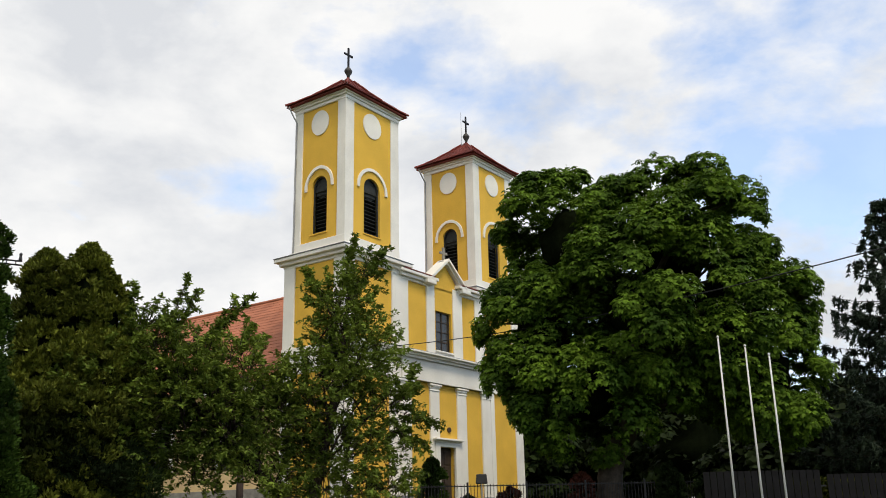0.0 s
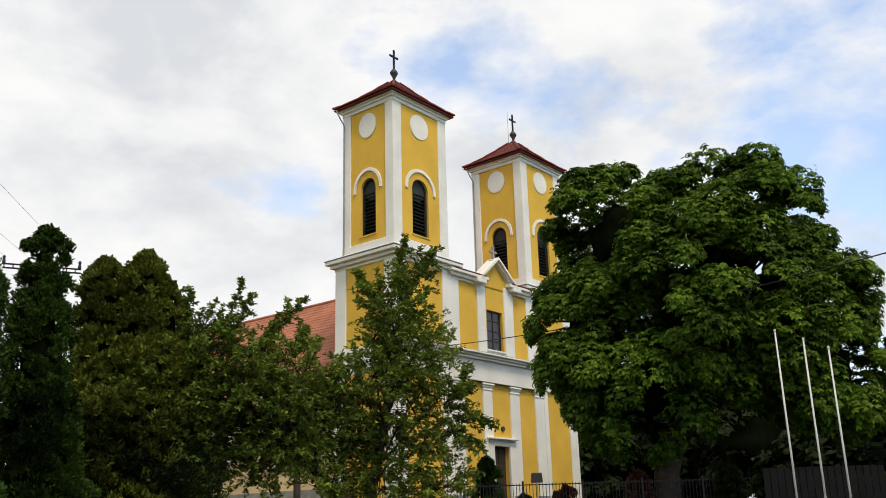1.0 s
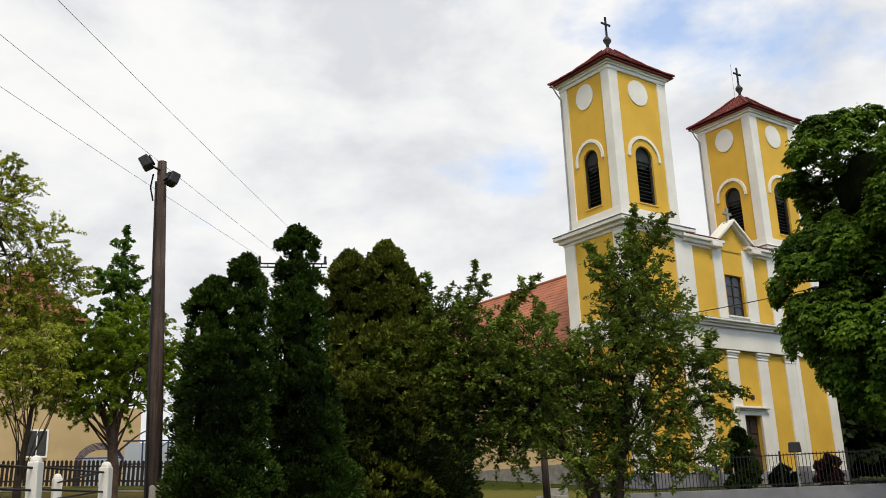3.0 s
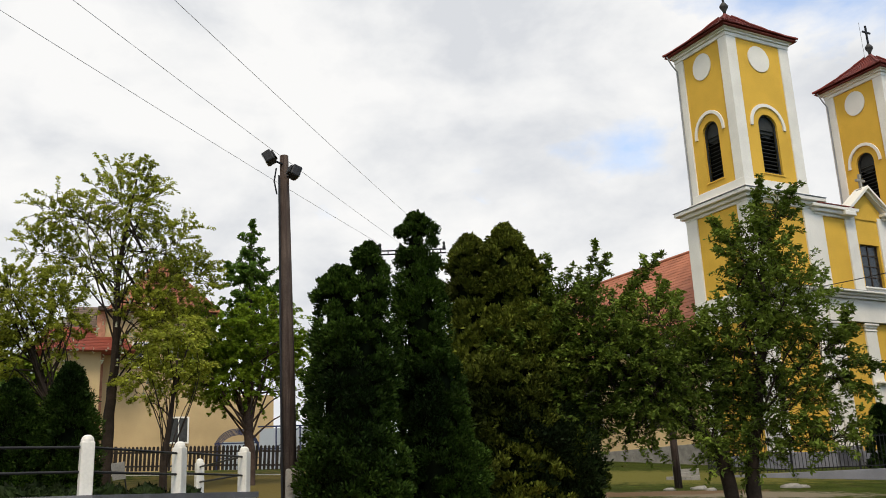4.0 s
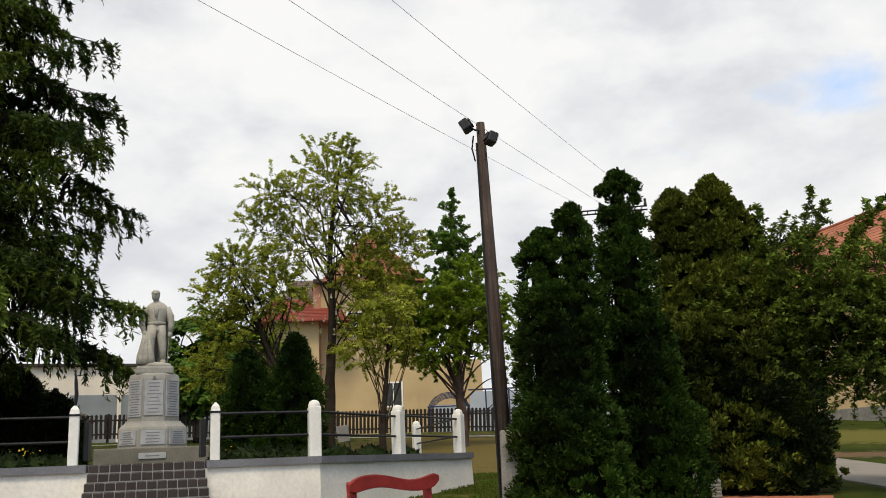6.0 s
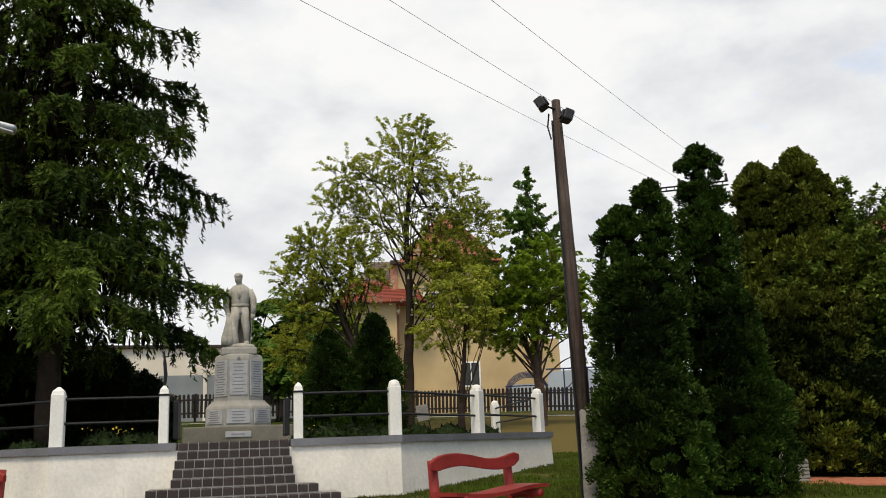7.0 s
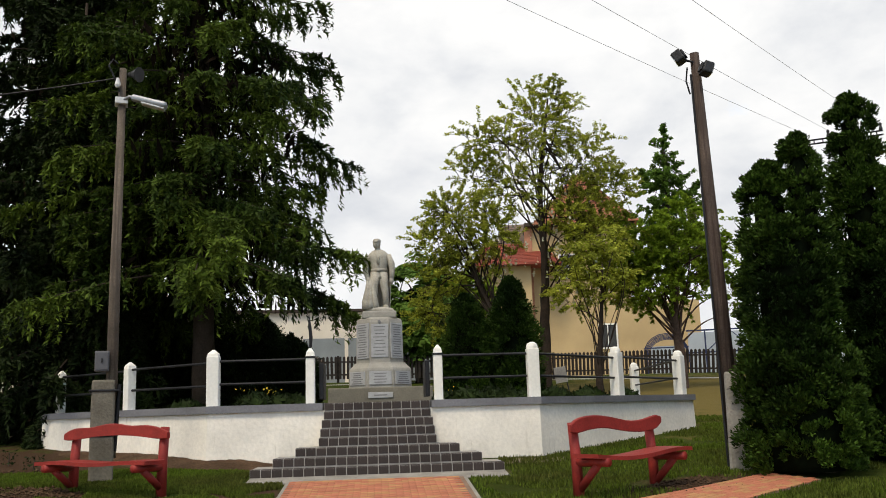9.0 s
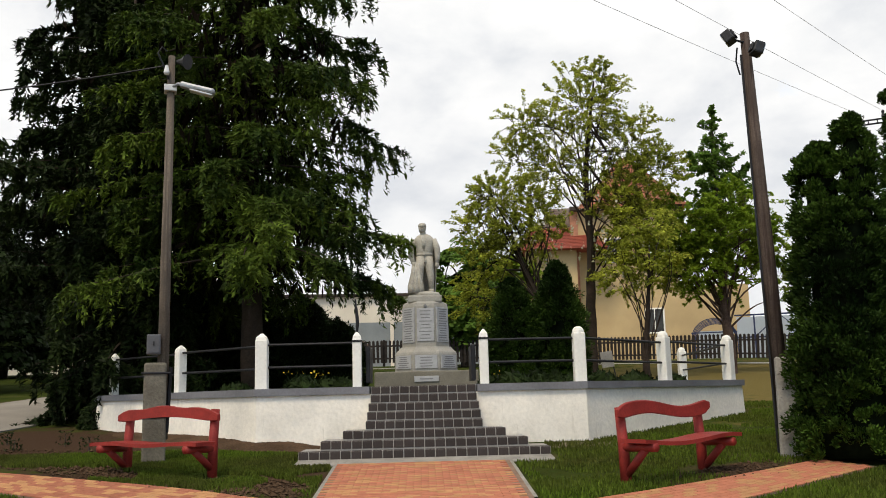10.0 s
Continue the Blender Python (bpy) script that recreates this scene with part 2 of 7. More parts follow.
def ground_material(patches):
    """Lawn with worn soil, and patches (x, y, radius x, radius y, turn, colour) of other cover with ragged edges."""
    m = mat("grass_and_soil", (0.040, 0.052, 0.008), 0.95, 0.35, 0.9, 30, 0.6, bump_dist=0.05, spec=0.03)
    nt = m.node_tree
    mixed_in(m, noise_mask(m, 0.75, 0.56, 0.70), (0.085, 0.062, 0.032))
    mixed_in(m, noise_mask(m, 6.0, 0.50, 0.66), (0.026, 0.044, 0.008))
    for x, y, rx, ry, turn, color in patches:
        co = nt.nodes.new("ShaderNodeTexCoord")
        mp = nt.nodes.new("ShaderNodeMapping")
        mp.vector_type = "TEXTURE"
        mp.inputs["Location"].default_value = (x, y, gz(x, y))
        mp.inputs["Rotation"].default_value = (0, 0, radians(turn))
        mp.inputs["Scale"].default_value = (rx, ry, 50)
        nt.links.new(co.outputs["Object"], mp.inputs["Vector"])
        ln = nt.nodes.new("ShaderNodeVectorMath")
        ln.operation = "LENGTH"
        nt.links.new(mp.outputs[0], ln.inputs[0])
        wob = noise_mask(m, 2.2, 0.25, 0.75)
        add = nt.nodes.new("ShaderNodeMath")
        add.operation = "ADD"
        nt.links.new(ln.outputs["Value"], add.inputs[0])
        nt.links.new(wob, add.inputs[1])
        r = nt.nodes.new("ShaderNodeMapRange")
        r.inputs["From Min"].default_value, r.inputs["From Max"].default_value = 1.55, 1.15
        nt.links.new(add.outputs[0], r.inputs["Value"])
        mixed_in(m, r.outputs[0], color)
    return m


mixed_in(LIMEWASH, noise_mask(LIMEWASH, 3.0, 0.60, 0.78, (3, 3, 0.35)), (0.52, 0.47, 0.38))
mixed_in(LIMEWASH, noise_mask(LIMEWASH, 1.1, 0.58, 0.72), (0.66, 0.63, 0.56))
mixed_in(WHITE, noise_mask(WHITE, 2.0, 0.62, 0.80, (2, 2, 0.3)), (0.60, 0.58, 0.53))
mixed_in(CONCRETE, noise_mask(CONCRETE, 9.0, 0.60, 0.68), (0.12, 0.11, 0.10))
mixed_in(POLE_WOOD, noise_mask(POLE_WOOD, 9.0, 0.45, 0.62, (3, 3, 0.12)), (0.035, 0.022, 0.018))
mixed_in(POLE_GREY, noise_mask(POLE_GREY, 9.0, 0.45, 0.62, (3, 3, 0.12)), (0.08, 0.065, 0.052))
PALE_YARD = mat("pale_gravel", (0.52, 0.50, 0.46), 0.95, 0.12, 1.0, 30, 0.3)
SOIL = mat("bare_soil", (0.080, 0.050, 0.030), 0.95, 0.3, 2, 25, 0.8, bump_dist=0.05, spec=0.04)

# ---- building tools ----
def part(name, bm, material, parent=None, label="", smooth=False, m=None):
    me = bpy.data.meshes.new(name)
    bmesh.ops.recalc_face_normals(bm, faces=bm.faces)
    bm.to_mesh(me)
    bm.free()
    if smooth:
        for p in me.polygons:
            p.use_smooth = True
    me.materials.append(material)
    ob = new(name, me)
    if parent:
        ob.parent = parent
    if m is not None:
        ob.matrix_basis = m
    if label:
        ob["label"] = label
    return ob


def thing(name, m, label, category, group="", kind=""):
    ob = new(name)
    ob.empty_display_size = 0.2
    ob.matrix_basis = m
    return tagged(ob, label, category, group, kind)


def box(bm, x0, x1, y0, y1, z0, z1, bevel=0.0, taper=1.0):
    r = bmesh.ops.create_cube(bm, size=1)
    cx, cy = (x0 + x1) / 2, (y0 + y1) / 2
    for v in r["verts"]:
        k = taper if v.co.z > 0 else 1.0
        v.co = (cx + v.co.x * (x1 - x0) * k, cy + v.co.y * (y1 - y0) * k, z0 + (v.co.z + 0.5) * (z1 - z0))
    if bevel:
        es = list({e for v in r["verts"] for e in v.link_edges})
        bmesh.ops.bevel(bm, geom=es, offset=bevel, segments=2, affect="EDGES", profile=0.5)
    return bm


def boxed(*a, **k):
    return box(bmesh.new(), *a, **k)


def tube(bm, pts, radii, n=8, cap=True):
    """A tapered tube through points."""
    pts = [Vector(p) for p in pts]
    rings = []
    for i, p in enumerate(pts):
        d = (pts[min(i + 1, len(pts) - 1)] - pts[max(i - 1, 0)]).normalized()
        a = d.cross(Vector((0.31, 0.95, 0.02)))
        if a.length < 0.1:
            a = d.cross(Vector((1, 0, 0)))
        a.normalize()
        b = d.cross(a)
        r = float(radii[i] if hasattr(radii, "__len__") else radii)
        rings.append([bm.verts.new(p + r * (math.cos(q) * a + math.sin(q) * b)) for q in (2 * math.pi * k / n for k in range(n))])
    for r0, r1 in zip(rings, rings[1:]):
        for k in range(n):
            bm.faces.new((r0[k], r0[(k + 1) % n], r1[(k + 1) % n], r1[k]))
    if cap:
        bm.faces.new(rings[0][::-1])
        bm.faces.new(rings[-1])
    return bm


def lathe(bm, profile, n=16, centre=(0, 0), phase=0.0, squash=1.0):
    """A turned body from (radius, z) pairs."""
    rings = []
    for r, z in profile:
        rings.append([bm.verts.new((centre[0] + r * math.cos(phase + 2 * math.pi * k / n), centre[1] + squash * r * math.sin(phase + 2 * math.pi * k / n), z)) for k in range(n)])
    for r0, r1 in zip(rings, rings[1:]):
        for k in range(n):
            bm.faces.new((r0[k], r0[(k + 1) % n], r1[(k + 1) % n], r1[k]))
    bm.faces.new(rings[0][::-1])
    bm.faces.new(rings[-1])
    return bm


def prism(bm, poly, z0, z1):
    lo = [bm.verts.new((x, y, z0)) for x, y in poly]
    hi = [bm.verts.new((x, y, z1)) for x, y in poly]
    n = len(poly)
    for k in range(n):
        bm.faces.new((lo[k], lo[(k + 1) % n], hi[(k + 1) % n], hi[k]))
    bm.faces.new(lo[::-1])
    bm.faces.new(hi)
    return bm


def spline(pts, n):
    """Points along a smooth curve through pts."""
    P = [np.array(p, float) for p in pts]
    P = [2 * P[0] - P[1]] + P + [2 * P[-1] - P[-2]]
    out = []
    for i in range(1, len(P) - 2):
        for k in range(n):
            t = k / n
            out.append(0.5 * (2 * P[i] + (P[i + 1] - P[i - 1]) * t + (2 * P[i - 1] - 5 * P[i] + 4 * P[i + 1] - P[i + 2]) * t * t + (3 * P[i] - P[i - 1] - 3 * P[i + 1] + P[i + 2]) * t ** 3))
    out.append(P[-2])
    return [tuple(p) for p in out]


AX = -56.2                                # bearing of the path to the memorial, degrees clockwise from +y
SLOPE = 0.073                             # the green rises along that bearing


def swing(az):
    """Where the viewpoint is when it looks along a bearing: it turns on an arm of 0.22 m."""
    a = radians(max(-55.0, min(0.0, az)))
    return 0.22 * math.sin(a), 0.22 * (math.cos(a) - 1)


def pol(az, d):
    c = swing(az)
    return c[0] + d * math.sin(radians(az)), c[1] + d * math.cos(radians(az))


def along(x, y):
    return x * math.sin(radians(AX)) + y * math.cos(radians(AX))


def gz(x, y):
    s = along(x, y)
    return SLOPE * (s if s < 45 else 45 + (s - 45) * 0.35) if s > -15 else SLOPE * -15


def loc(x, y, z=None, turn=0.0):
    """A pose in the memorial's own axes: x to the right of the path, y along it."""
    a = radians(AX)
    c = swing(AX)
    wx, wy = c[0] + x * math.cos(a) + y * math.sin(a), c[1] - x * math.sin(a) + y * math.cos(a)
    return pose(wx, wy, gz(wx, wy) if z is None else z, 0, 0, -AX + turn)


def stand(az, d, z=None, turn=0.0):
    """A pose on the ground at a bearing and distance from the viewpoint; its y axis points away."""
    x, y = pol(az, d)
    return pose(x, y, gz(x, y) if z is None else z, 0, 0, -az + turn)


def sheet(name, edge_a, edge_b, lift, material, n=24, label="", kind="structure"):
    """A strip of ground between two smooth edges, laid a little above the ground, in world xy."""
    bm = bmesh.new()
    A, B = spline(edge_a, n), spline(edge_b, n)
    va = [bm.verts.new((x, y, gz(x, y) + lift)) for x, y in A]
    vb = [bm.verts.new((x, y, gz(x, y) + lift)) for x, y in B]
    la = [bm.verts.new((x, y, gz(x, y) - 0.1)) for x, y in A]
    lb = [bm.verts.new((x, y, gz(x, y) - 0.1)) for x, y in B]
    for i in range(len(A) - 1):
        bm.faces.new((va[i], va[i + 1], vb[i + 1], vb[i]))
        bm.faces.new((la[i], la[i + 1], va[i + 1], va[i]))
        bm.faces.new((vb[i], vb[i + 1], lb[i + 1], lb[i]))
    ob = part(name, bm, material)
    return tagged(ob, label, name.split("_")[0], kind=kind)


def lxy(x, y):
    m = loc(x, y, 0)
    return m.translation.x, m.translation.y


def wire(name, a, b, sag, r, label, n=14):
    a, b = Vector(a), Vector(b)
    pts = [a.lerp(b, i / n) - Vector((0, 0, sag * 4 * (i / n) * (1 - i / n))) for i in range(n + 1)]
    ob = part(name, tube(bmesh.new(), pts, r, 5), WIRE if r < 0.009 else IRON)
    return tagged(ob, label, "cable")

# ---- ground, roads, paths ----
SOIL_C, BED_C, DRY_C, PALE_C = (0.050, 0.031, 0.019), (0.052, 0.031, 0.019), (0.125, 0.098, 0.032), (0.17, 0.145, 0.10)
_loc = lambda x, y: (loc(x, y, 0).translation.x, loc(x, y, 0).translation.y)
PATCHES = [(*_loc(-4.6, 11.6), 1.8, 0.6, -AX + 155, SOIL_C), (*_loc(-1.6, 11.2), 0.8, 0.6, -AX + 120, SOIL_C), (*_loc(-3.2, 11.35), 2.4, 0.55, -AX + 145, SOIL_C), (*_loc(-1.9, 10.75), 0.9, 0.5, -AX + 145, SOIL_C), (*_loc(3.5, 10.9), 1.3, 0.45, -AX + 35, SOIL_C), (*_loc(-6.6, 15.6), 3.6, 2.2, -AX + 135, BED_C),
           (*_loc(-2.9, 13.6), 2.2, 0.45, -AX, BED_C), (*_loc(10.0, 30.0), 14.0, 6.0, -AX + 70, DRY_C), (*_loc(9.0, 20.5), 3.2, 2.4, -AX, DRY_C), (*_loc(2.6, 13.75), 1.6, 0.35, -AX, PALE_C), (*pol(-9, 28), 4.0, 1.6, 20, PALE_C), (*pol(-14, 38), 9.0, 6.0, 30, (0.115, 0.108, 0.026)), (*pol(-15, 27.5), 5.0, 1.0, 44, (0.13, 0.085, 0.05))]
GROUND = ground_material(PATCHES)


def build_ground():
    bm = bmesh.new()
    # fine near the green, coarse to the horizon
    cuts = [-2500, -900, -400, -200, -120, -90] + list(range(-75, 90, 3)) + [100, 130, 200, 400, 900, 2500]
    grid = {}
    for i, x in enumerate(cuts):
        for j, y in enumerate(cuts):
            near = abs(x) < 100 and abs(y) < 100
            dz = 0.012
            grid[i, j] = bm.verts.new((x, y, gz(x, y) + dz - 0.02 if along(x, y) < 300 else gz(*pol(AX, 300))))
    for i in range(len(cuts) - 1):
        for j in range(len(cuts) - 1):
            bm.faces.new((grid[i, j], grid[i + 1, j], grid[i + 1, j + 1], grid[i, j + 1]))
    tagged(part("ground", bm, GROUND, smooth=True), "grassy village green with bare soil patches, rising gently", "ground", kind="structure")


build_ground()


def strip_between(x0, y0, az, half, s0, s1, n=7):
    d = (math.sin(radians(az)), math.cos(radians(az)))
    q = (d[1], -d[0])
    left, right = [], []
    for k in range(n):
        s = s0 + (s1 - s0) * k / (n - 1)
        left.append((x0 + d[0] * s - q[0] * half, y0 + d[1] * s - q[1] * half))
        right.append((x0 + d[0] * s + q[0] * half, y0 + d[1] * s + q[1] * half))
    return left, right


ea, eb = strip_between(*pol(-16.4, 22.6), -44, 1.35, -24, 60)
sheet("road_east", ea, eb, 0.02, ASPHALT, 8, "pale worn asphalt lane beside the churchyard")
ea, eb = strip_between(*pol(-79, 24.5), -46, 2.4, -40, 60)
sheet("road_west", ea, eb, 0.02, ASPHALT, 8, "pale worn asphalt road past the memorial")
PATH_W, PATH_E, PATH_END = -1.14, 1.10, 12.2
ea = [lxy(PATH_W, y) for y in (1.0, 4, 8, PATH_END)]
eb = [lxy(PATH_E, y) for y in (1.0, 4, 8, PATH_END)]
main_path = sheet("path_main", ea, eb, 0.015, SAND, 6, "red and yellow block paving leading to the steps")
CROSS_R = ([(1.1, 9.05), (1.9, 9.5), (3.1, 10.25), (4.1, 10.95), (4.9, 11.55)], [(1.1, 8.1), (2.2, 8.6), (3.3, 9.3), (4.4, 10.2), (5.3, 10.9)])
CROSS_L = ([(-1.14, 9.5), (-1.95, 10.05), (-2.9, 10.75), (-5.4, 12.2), (-8.0, 13.5)], [(-1.14, 8.5), (-2.3, 9.1), (-3.4, 9.75), (-5.1, 10.9), (-8.2, 12.5)])
cross_paths = [sheet("path_cross", [lxy(*p) for p in a], [lxy(*p) for p in b], 0.012, SAND, 8, "curved red and yellow block paving") for a, b in (CROSS_R, CROSS_L)]
for a, b in ((PATH_W - 0.045, PATH_W), (PATH_E, PATH_E + 0.045)):
    sheet("kerb_path", [lxy(a, y) for y in (9.6, 10.4, 11.1, PATH_END)], [lxy(b, y) for y in (9.6, 10.4, 11.1, PATH_END)], 0.010, CONCRETE, 4, "low concrete edging of the paved path")

ea = [pol(a, d) for a, d in ((-76, 41.0), (-66, 41.5), (-58, 42.0), (-50, 42.2), (-42, 41.6), (-33, 40.2))]
eb = [pol(a, d) for a, d in ((-76, 60), (-66, 61), (-58, 61), (-50, 61), (-42, 61), (-33, 60))]
sheet("pavement_yard", ea, eb, 0.02, PALE_YARD, 5, "pale gravel yard behind the picket fence")

# ---- church ----
CX, CY = -5.30, 46.69                      # front corner of the near tower
CH_Z = 2.0
church = thing("church", pose(CX, CY, 0, 0, 0, 54), "yellow and white plastered church with two towers and red roofs", "church")
TW = 4.35                                  # tower width
FW = 15.7                                  # facade width


def side_pose(k, w):
    """Axes of the k-th side of a square of width w: x along the side, y inwards."""
    return [pose(0, 0, 0), pose(w, 0, 0, 0, 0, 90), pose(w, w, 0, 0, 0, 180), pose(0, w, 0, 0, 0, 270)][k]


def wall_open(bm, x0, x1, z0, z1, ox0, ox1, oz0, oz1, arch=True, depth=0.35, n=12, y=0.0):
    """A wall face with one opening through it, arched or square, and the reveals."""
    r = (ox1 - ox0) / 2
    cx = (ox0 + ox1) / 2
    top = []
    for k in range(n + 1):
        q = math.pi * (1 - k / n)
        top.append((cx + r * math.cos(q), (oz1 - r + r * math.sin(q)) if arch else oz1))
    if not arch:
        top = [(ox0, oz1), (ox1, oz1)]

    def quad(*p):
        bm.faces.new([bm.verts.new(c) for c in p])
    quad((x0, y, z0), (ox0, y, z0), (ox0, y, z1), (x0, y, z1))
    quad((ox1, y, z0), (x1, y, z0), (x1, y, z1), (ox1, y, z1))
    if oz0 > z0:
        quad((ox0, y, z0), (ox1, y, z0), (ox1, y, oz0), (ox0, y, oz0))
        quad((ox0, y, oz0), (ox1, y, oz0), (ox1, y + depth, oz0), (ox0, y + depth, oz0))
    for (a, c), (b, d) in zip(top, top[1:]):
        quad((a, y, c), (b, y, d), (b, y, z1), (a, y, z1))
        quad((a, y, c), (b, y, d), (b, y + depth, d), (a, y + depth, c))
    zs = top[0][1]
    for ox in (ox0, ox1):
        quad((ox, y, oz0), (ox, y + depth, oz0), (ox, y + depth, zs), (ox, y, zs))
    bmesh.ops.remove_doubles(bm, verts=bm.verts, dist=1e-4)
    return bm


def cornice(bm, x0, x1, y0, y1, steps):
    """A stepped moulding round a rectangle: (z0, z1, overhang)."""
    for z0, z1, o in steps:
        box(bm, x0 - o, x1 + o, y0 - o, y1 + o, z0, z1, 0.03)
    return bm


def arch_band(bm, cx, spring, r0, r1, y0, y1, leg=0.0, n=18):
    pts = [(-1, spring - leg)] if leg else []
    prof = [(math.pi * (1 - k / n)) for k in range(n + 1)]
    inner = [(cx + r0 * math.cos(q), spring + r0 * math.sin(q)) for q in prof]
    outer = [(cx + r1 * math.cos(q), spring + r1 * math.sin(q)) for q in prof]
    if leg:
        inner = [(cx - r0, spring - leg)] + inner + [(cx + r0, spring - leg)]
        outer = [(cx - r1, spring - leg)] + outer + [(cx + r1, spring - leg)]
    V = [[bm.verts.new((x, y, z)) for x, z in ring] for ring in (inner, outer) for y in (y0, y1)]
    i0, i1, o0, o1 = V
    for k in range(len(inner) - 1):
        bm.faces.new((i0[k], i0[k + 1], o0[k + 1], o0[k]))
        bm.faces.new((o0[k], o0[k + 1], o1[k + 1], o1[k]))
        bm.faces.new((i0[k], i0[k + 1], i1[k + 1], i1[k]))
    for k in (0, len(inner) - 1):
        bm.faces.new((i0[k], o0[k], o1[k], i1[k]))
    return bm


def disc(bm, cx, cz, r, y0, y1, n=32, ry=None):
    a = [bm.verts.new((cx + r * math.cos(2 * math.pi * k / n), y0, cz + (ry or r) * math.sin(2 * math.pi * k / n))) for k in range(n)]
    b = [bm.verts.new((v.co.x, y1, v.co.z)) for v in a]
    bm.faces.new(a)
    for k in range(n):
        bm.faces.new((a[k], a[(k + 1) % n], b[(k + 1) % n], b[k]))
    return bm


def tower(u):
    """One bell tower above the facade: body with four louvred openings, pilasters, cornice, roof and cross."""
    z0, z1 = 16.1, 24.75
    bm = bmesh.new()
    for k in range(4):
        one = wall_open(bmesh.new(), 0, TW, z0, z1, 1.5, 2.82, 17.15, 20.5)
        one.transform(side_pose(k, TW))
        me = bpy.data.meshes.new("side")
        one.to_mesh(me)
        one.free()
        bm.from_mesh(me)
        bpy.data.meshes.remove(me)
    bmesh.ops.remove_doubles(bm, verts=bm.verts, dist=1e-4)
    body = part("tower", bm, YELLOW, church, m=pose(u, 0, 0))
    # solid block, its black colour stands in for the darkness behind the louvres
    part("inner_floor", boxed(0.5, TW - 0.5, 0.5, TW - 0.5, 16.9, 21.0), DARK, body, "black block standing in for the unlit inside of the belfry")
    for x in (0, TW):
        for y in (0, TW):
            sx, sy = (-0.07, 0.62) if x == 0 else (-0.62, 0.07), (-0.07, 0.62) if y == 0 else (-0.62, 0.07)
            part("pilaster", boxed(x + sx[0], x + sx[1], y + sy[0], y + sy[1], 16.1, 24.8, 0.02), WHITE, body)
    part("base_band", cornice(bmesh.new(), 0, TW, 0, TW, [(16.0, 16.72, 0.09), (16.0, 16.3, 0.16)]), WHITE, body)
    part("cornice", cornice(bmesh.new(), 0, TW, 0, TW, [(24.7, 24.92, 0.10), (24.92, 25.06, 0.18), (25.06, 25.2, 0.29)]), WHITE, body)
    for k in range(4):
        s = side_pose(k, TW)
        part("round_panel", disc(bmesh.new(), TW / 2 - 0.03, 23.72, 0.76, -0.05, 0.02), WHITE, body, "white round blind panel", m=s)
        part("arch_moulding", arch_band(bmesh.new(), 2.16, 19.85, 1.06, 1.24, -0.09, 0.0, 0.12), WHITE, body, m=s)
        win = part("louvre_window", arch_band(bmesh.new(), 2.16, 19.86, 0.56, 0.66, 0.14, 0.22, 2.7), LOUVRE, body, "dark louvred belfry window", m=s)
        part("top_panel", disc(bmesh.new(), 2.16, 19.86, 0.6, 0.24, 0.26), LOUVRE, win)
        for i in range(12):
            z = 17.25 + i * 0.215
            sl = boxed(1.56, 2.76, -0.09, 0.09, -0.012, 0.012)
            sl.transform(pose(0, 0.24, z + 0.05, 32))
            part("slat", sl, LOUVRE, win)
        part("sill", boxed(1.42, 2.9, -0.06, 0.3, 17.07, 17.15, 0.015), YELLOW, body, m=s)
    # hipped roof with a slight bell at the eaves, tiled in courses
    bm = bmesh.new()
    n = 12
    prof = []
    for i in range(n + 1):
        t = i / n
        half = (TW / 2 + 0.52) * (1 - t)
        z = 25.18 + 2.28 * (0.82 * t + 0.18 * t * t) + (0.10 * (1 - t) ** 6)
        prof.append((max(half, 0.05), z))
        if 0 < i < n:
            prof.append((max(half, 0.05) + 0.035, z + 0.0))
    rings = []
    for h, z in prof:
        rings.append([bm.verts.new((TW / 2 + sx * h, TW / 2 + sy * h, z)) for sx, sy in ((-1, -1), (1, -1), (1, 1), (-1, 1))])
    for a, b in zip(rings, rings[1:]):
        for k in range(4):
            bm.faces.new((a[k], a[(k + 1) % 4], b[(k + 1) % 4], b[k]))
    bm.faces.new(rings[0][::-1])
    bm.faces.new(rings[-1])
    roof = part("roof", bm, ROOF_RED, body)
    for sx, sy in ((-1, -1), (1, -1), (1, 1), (-1, 1)):
        pts = [(TW / 2 + sx * (h + 0.02), TW / 2 + sy * (h + 0.02), z + 0.03) for h, z in prof[::3]]
        part("hip_tile", tube(bmesh.new(), pts, 0.07, 6), ROOF_RED, roof)
    part("eaves_gutter", cornice(bmesh.new(), 0, TW, 0, TW, [(25.13, 25.19, 0.49)]), ROOF_RED, body)
    part("downpipe", tube(bmesh.new(), [(-0.6, TW + 0.1, 25.1), (-0.35, TW, 24.6), (-0.12, TW - 0.1, 24.2), (-0.12, TW - 0.1, 16.3)], 0.05, 6), METAL_GREY, body)
    c = TW / 2
    cross = part("cross", boxed(c - 0.055, c + 0.055, c - 0.05, c + 0.05, 28.0, 29.45, 0.01), IRON, body, "dark metal cross on a ball")
    arm = boxed(-0.36, 0.36, -0.05, 0.05, -0.055, 0.055, 0.01)
    part("arm", arm, IRON, cross, m=pose(c, c, 28.98))
    part("ball", lathe(bmesh.new(), [(0.08, 27.35), (0.10, 27.6), (0.24, 27.82), (0.26, 27.92), (0.2, 28.02), (0.06, 28.2)], 14, (c, c)), DARK_METAL, cross, smooth=True)
    if u > 1:
        part("lightning_rod", tube(bmesh.new(), [(c - 0.3, c + 0.2, 27.0), (c - 0.32, c + 0.2, 29.7)], 0.015, 5), METAL_GREY, body)
    body.matrix_basis = pose(u, 0, 0) @ Matrix.Diagonal((1.035 if u > 1 else 1.035, 0.91 if u > 1 else 0.875, 1, 1))
    return body


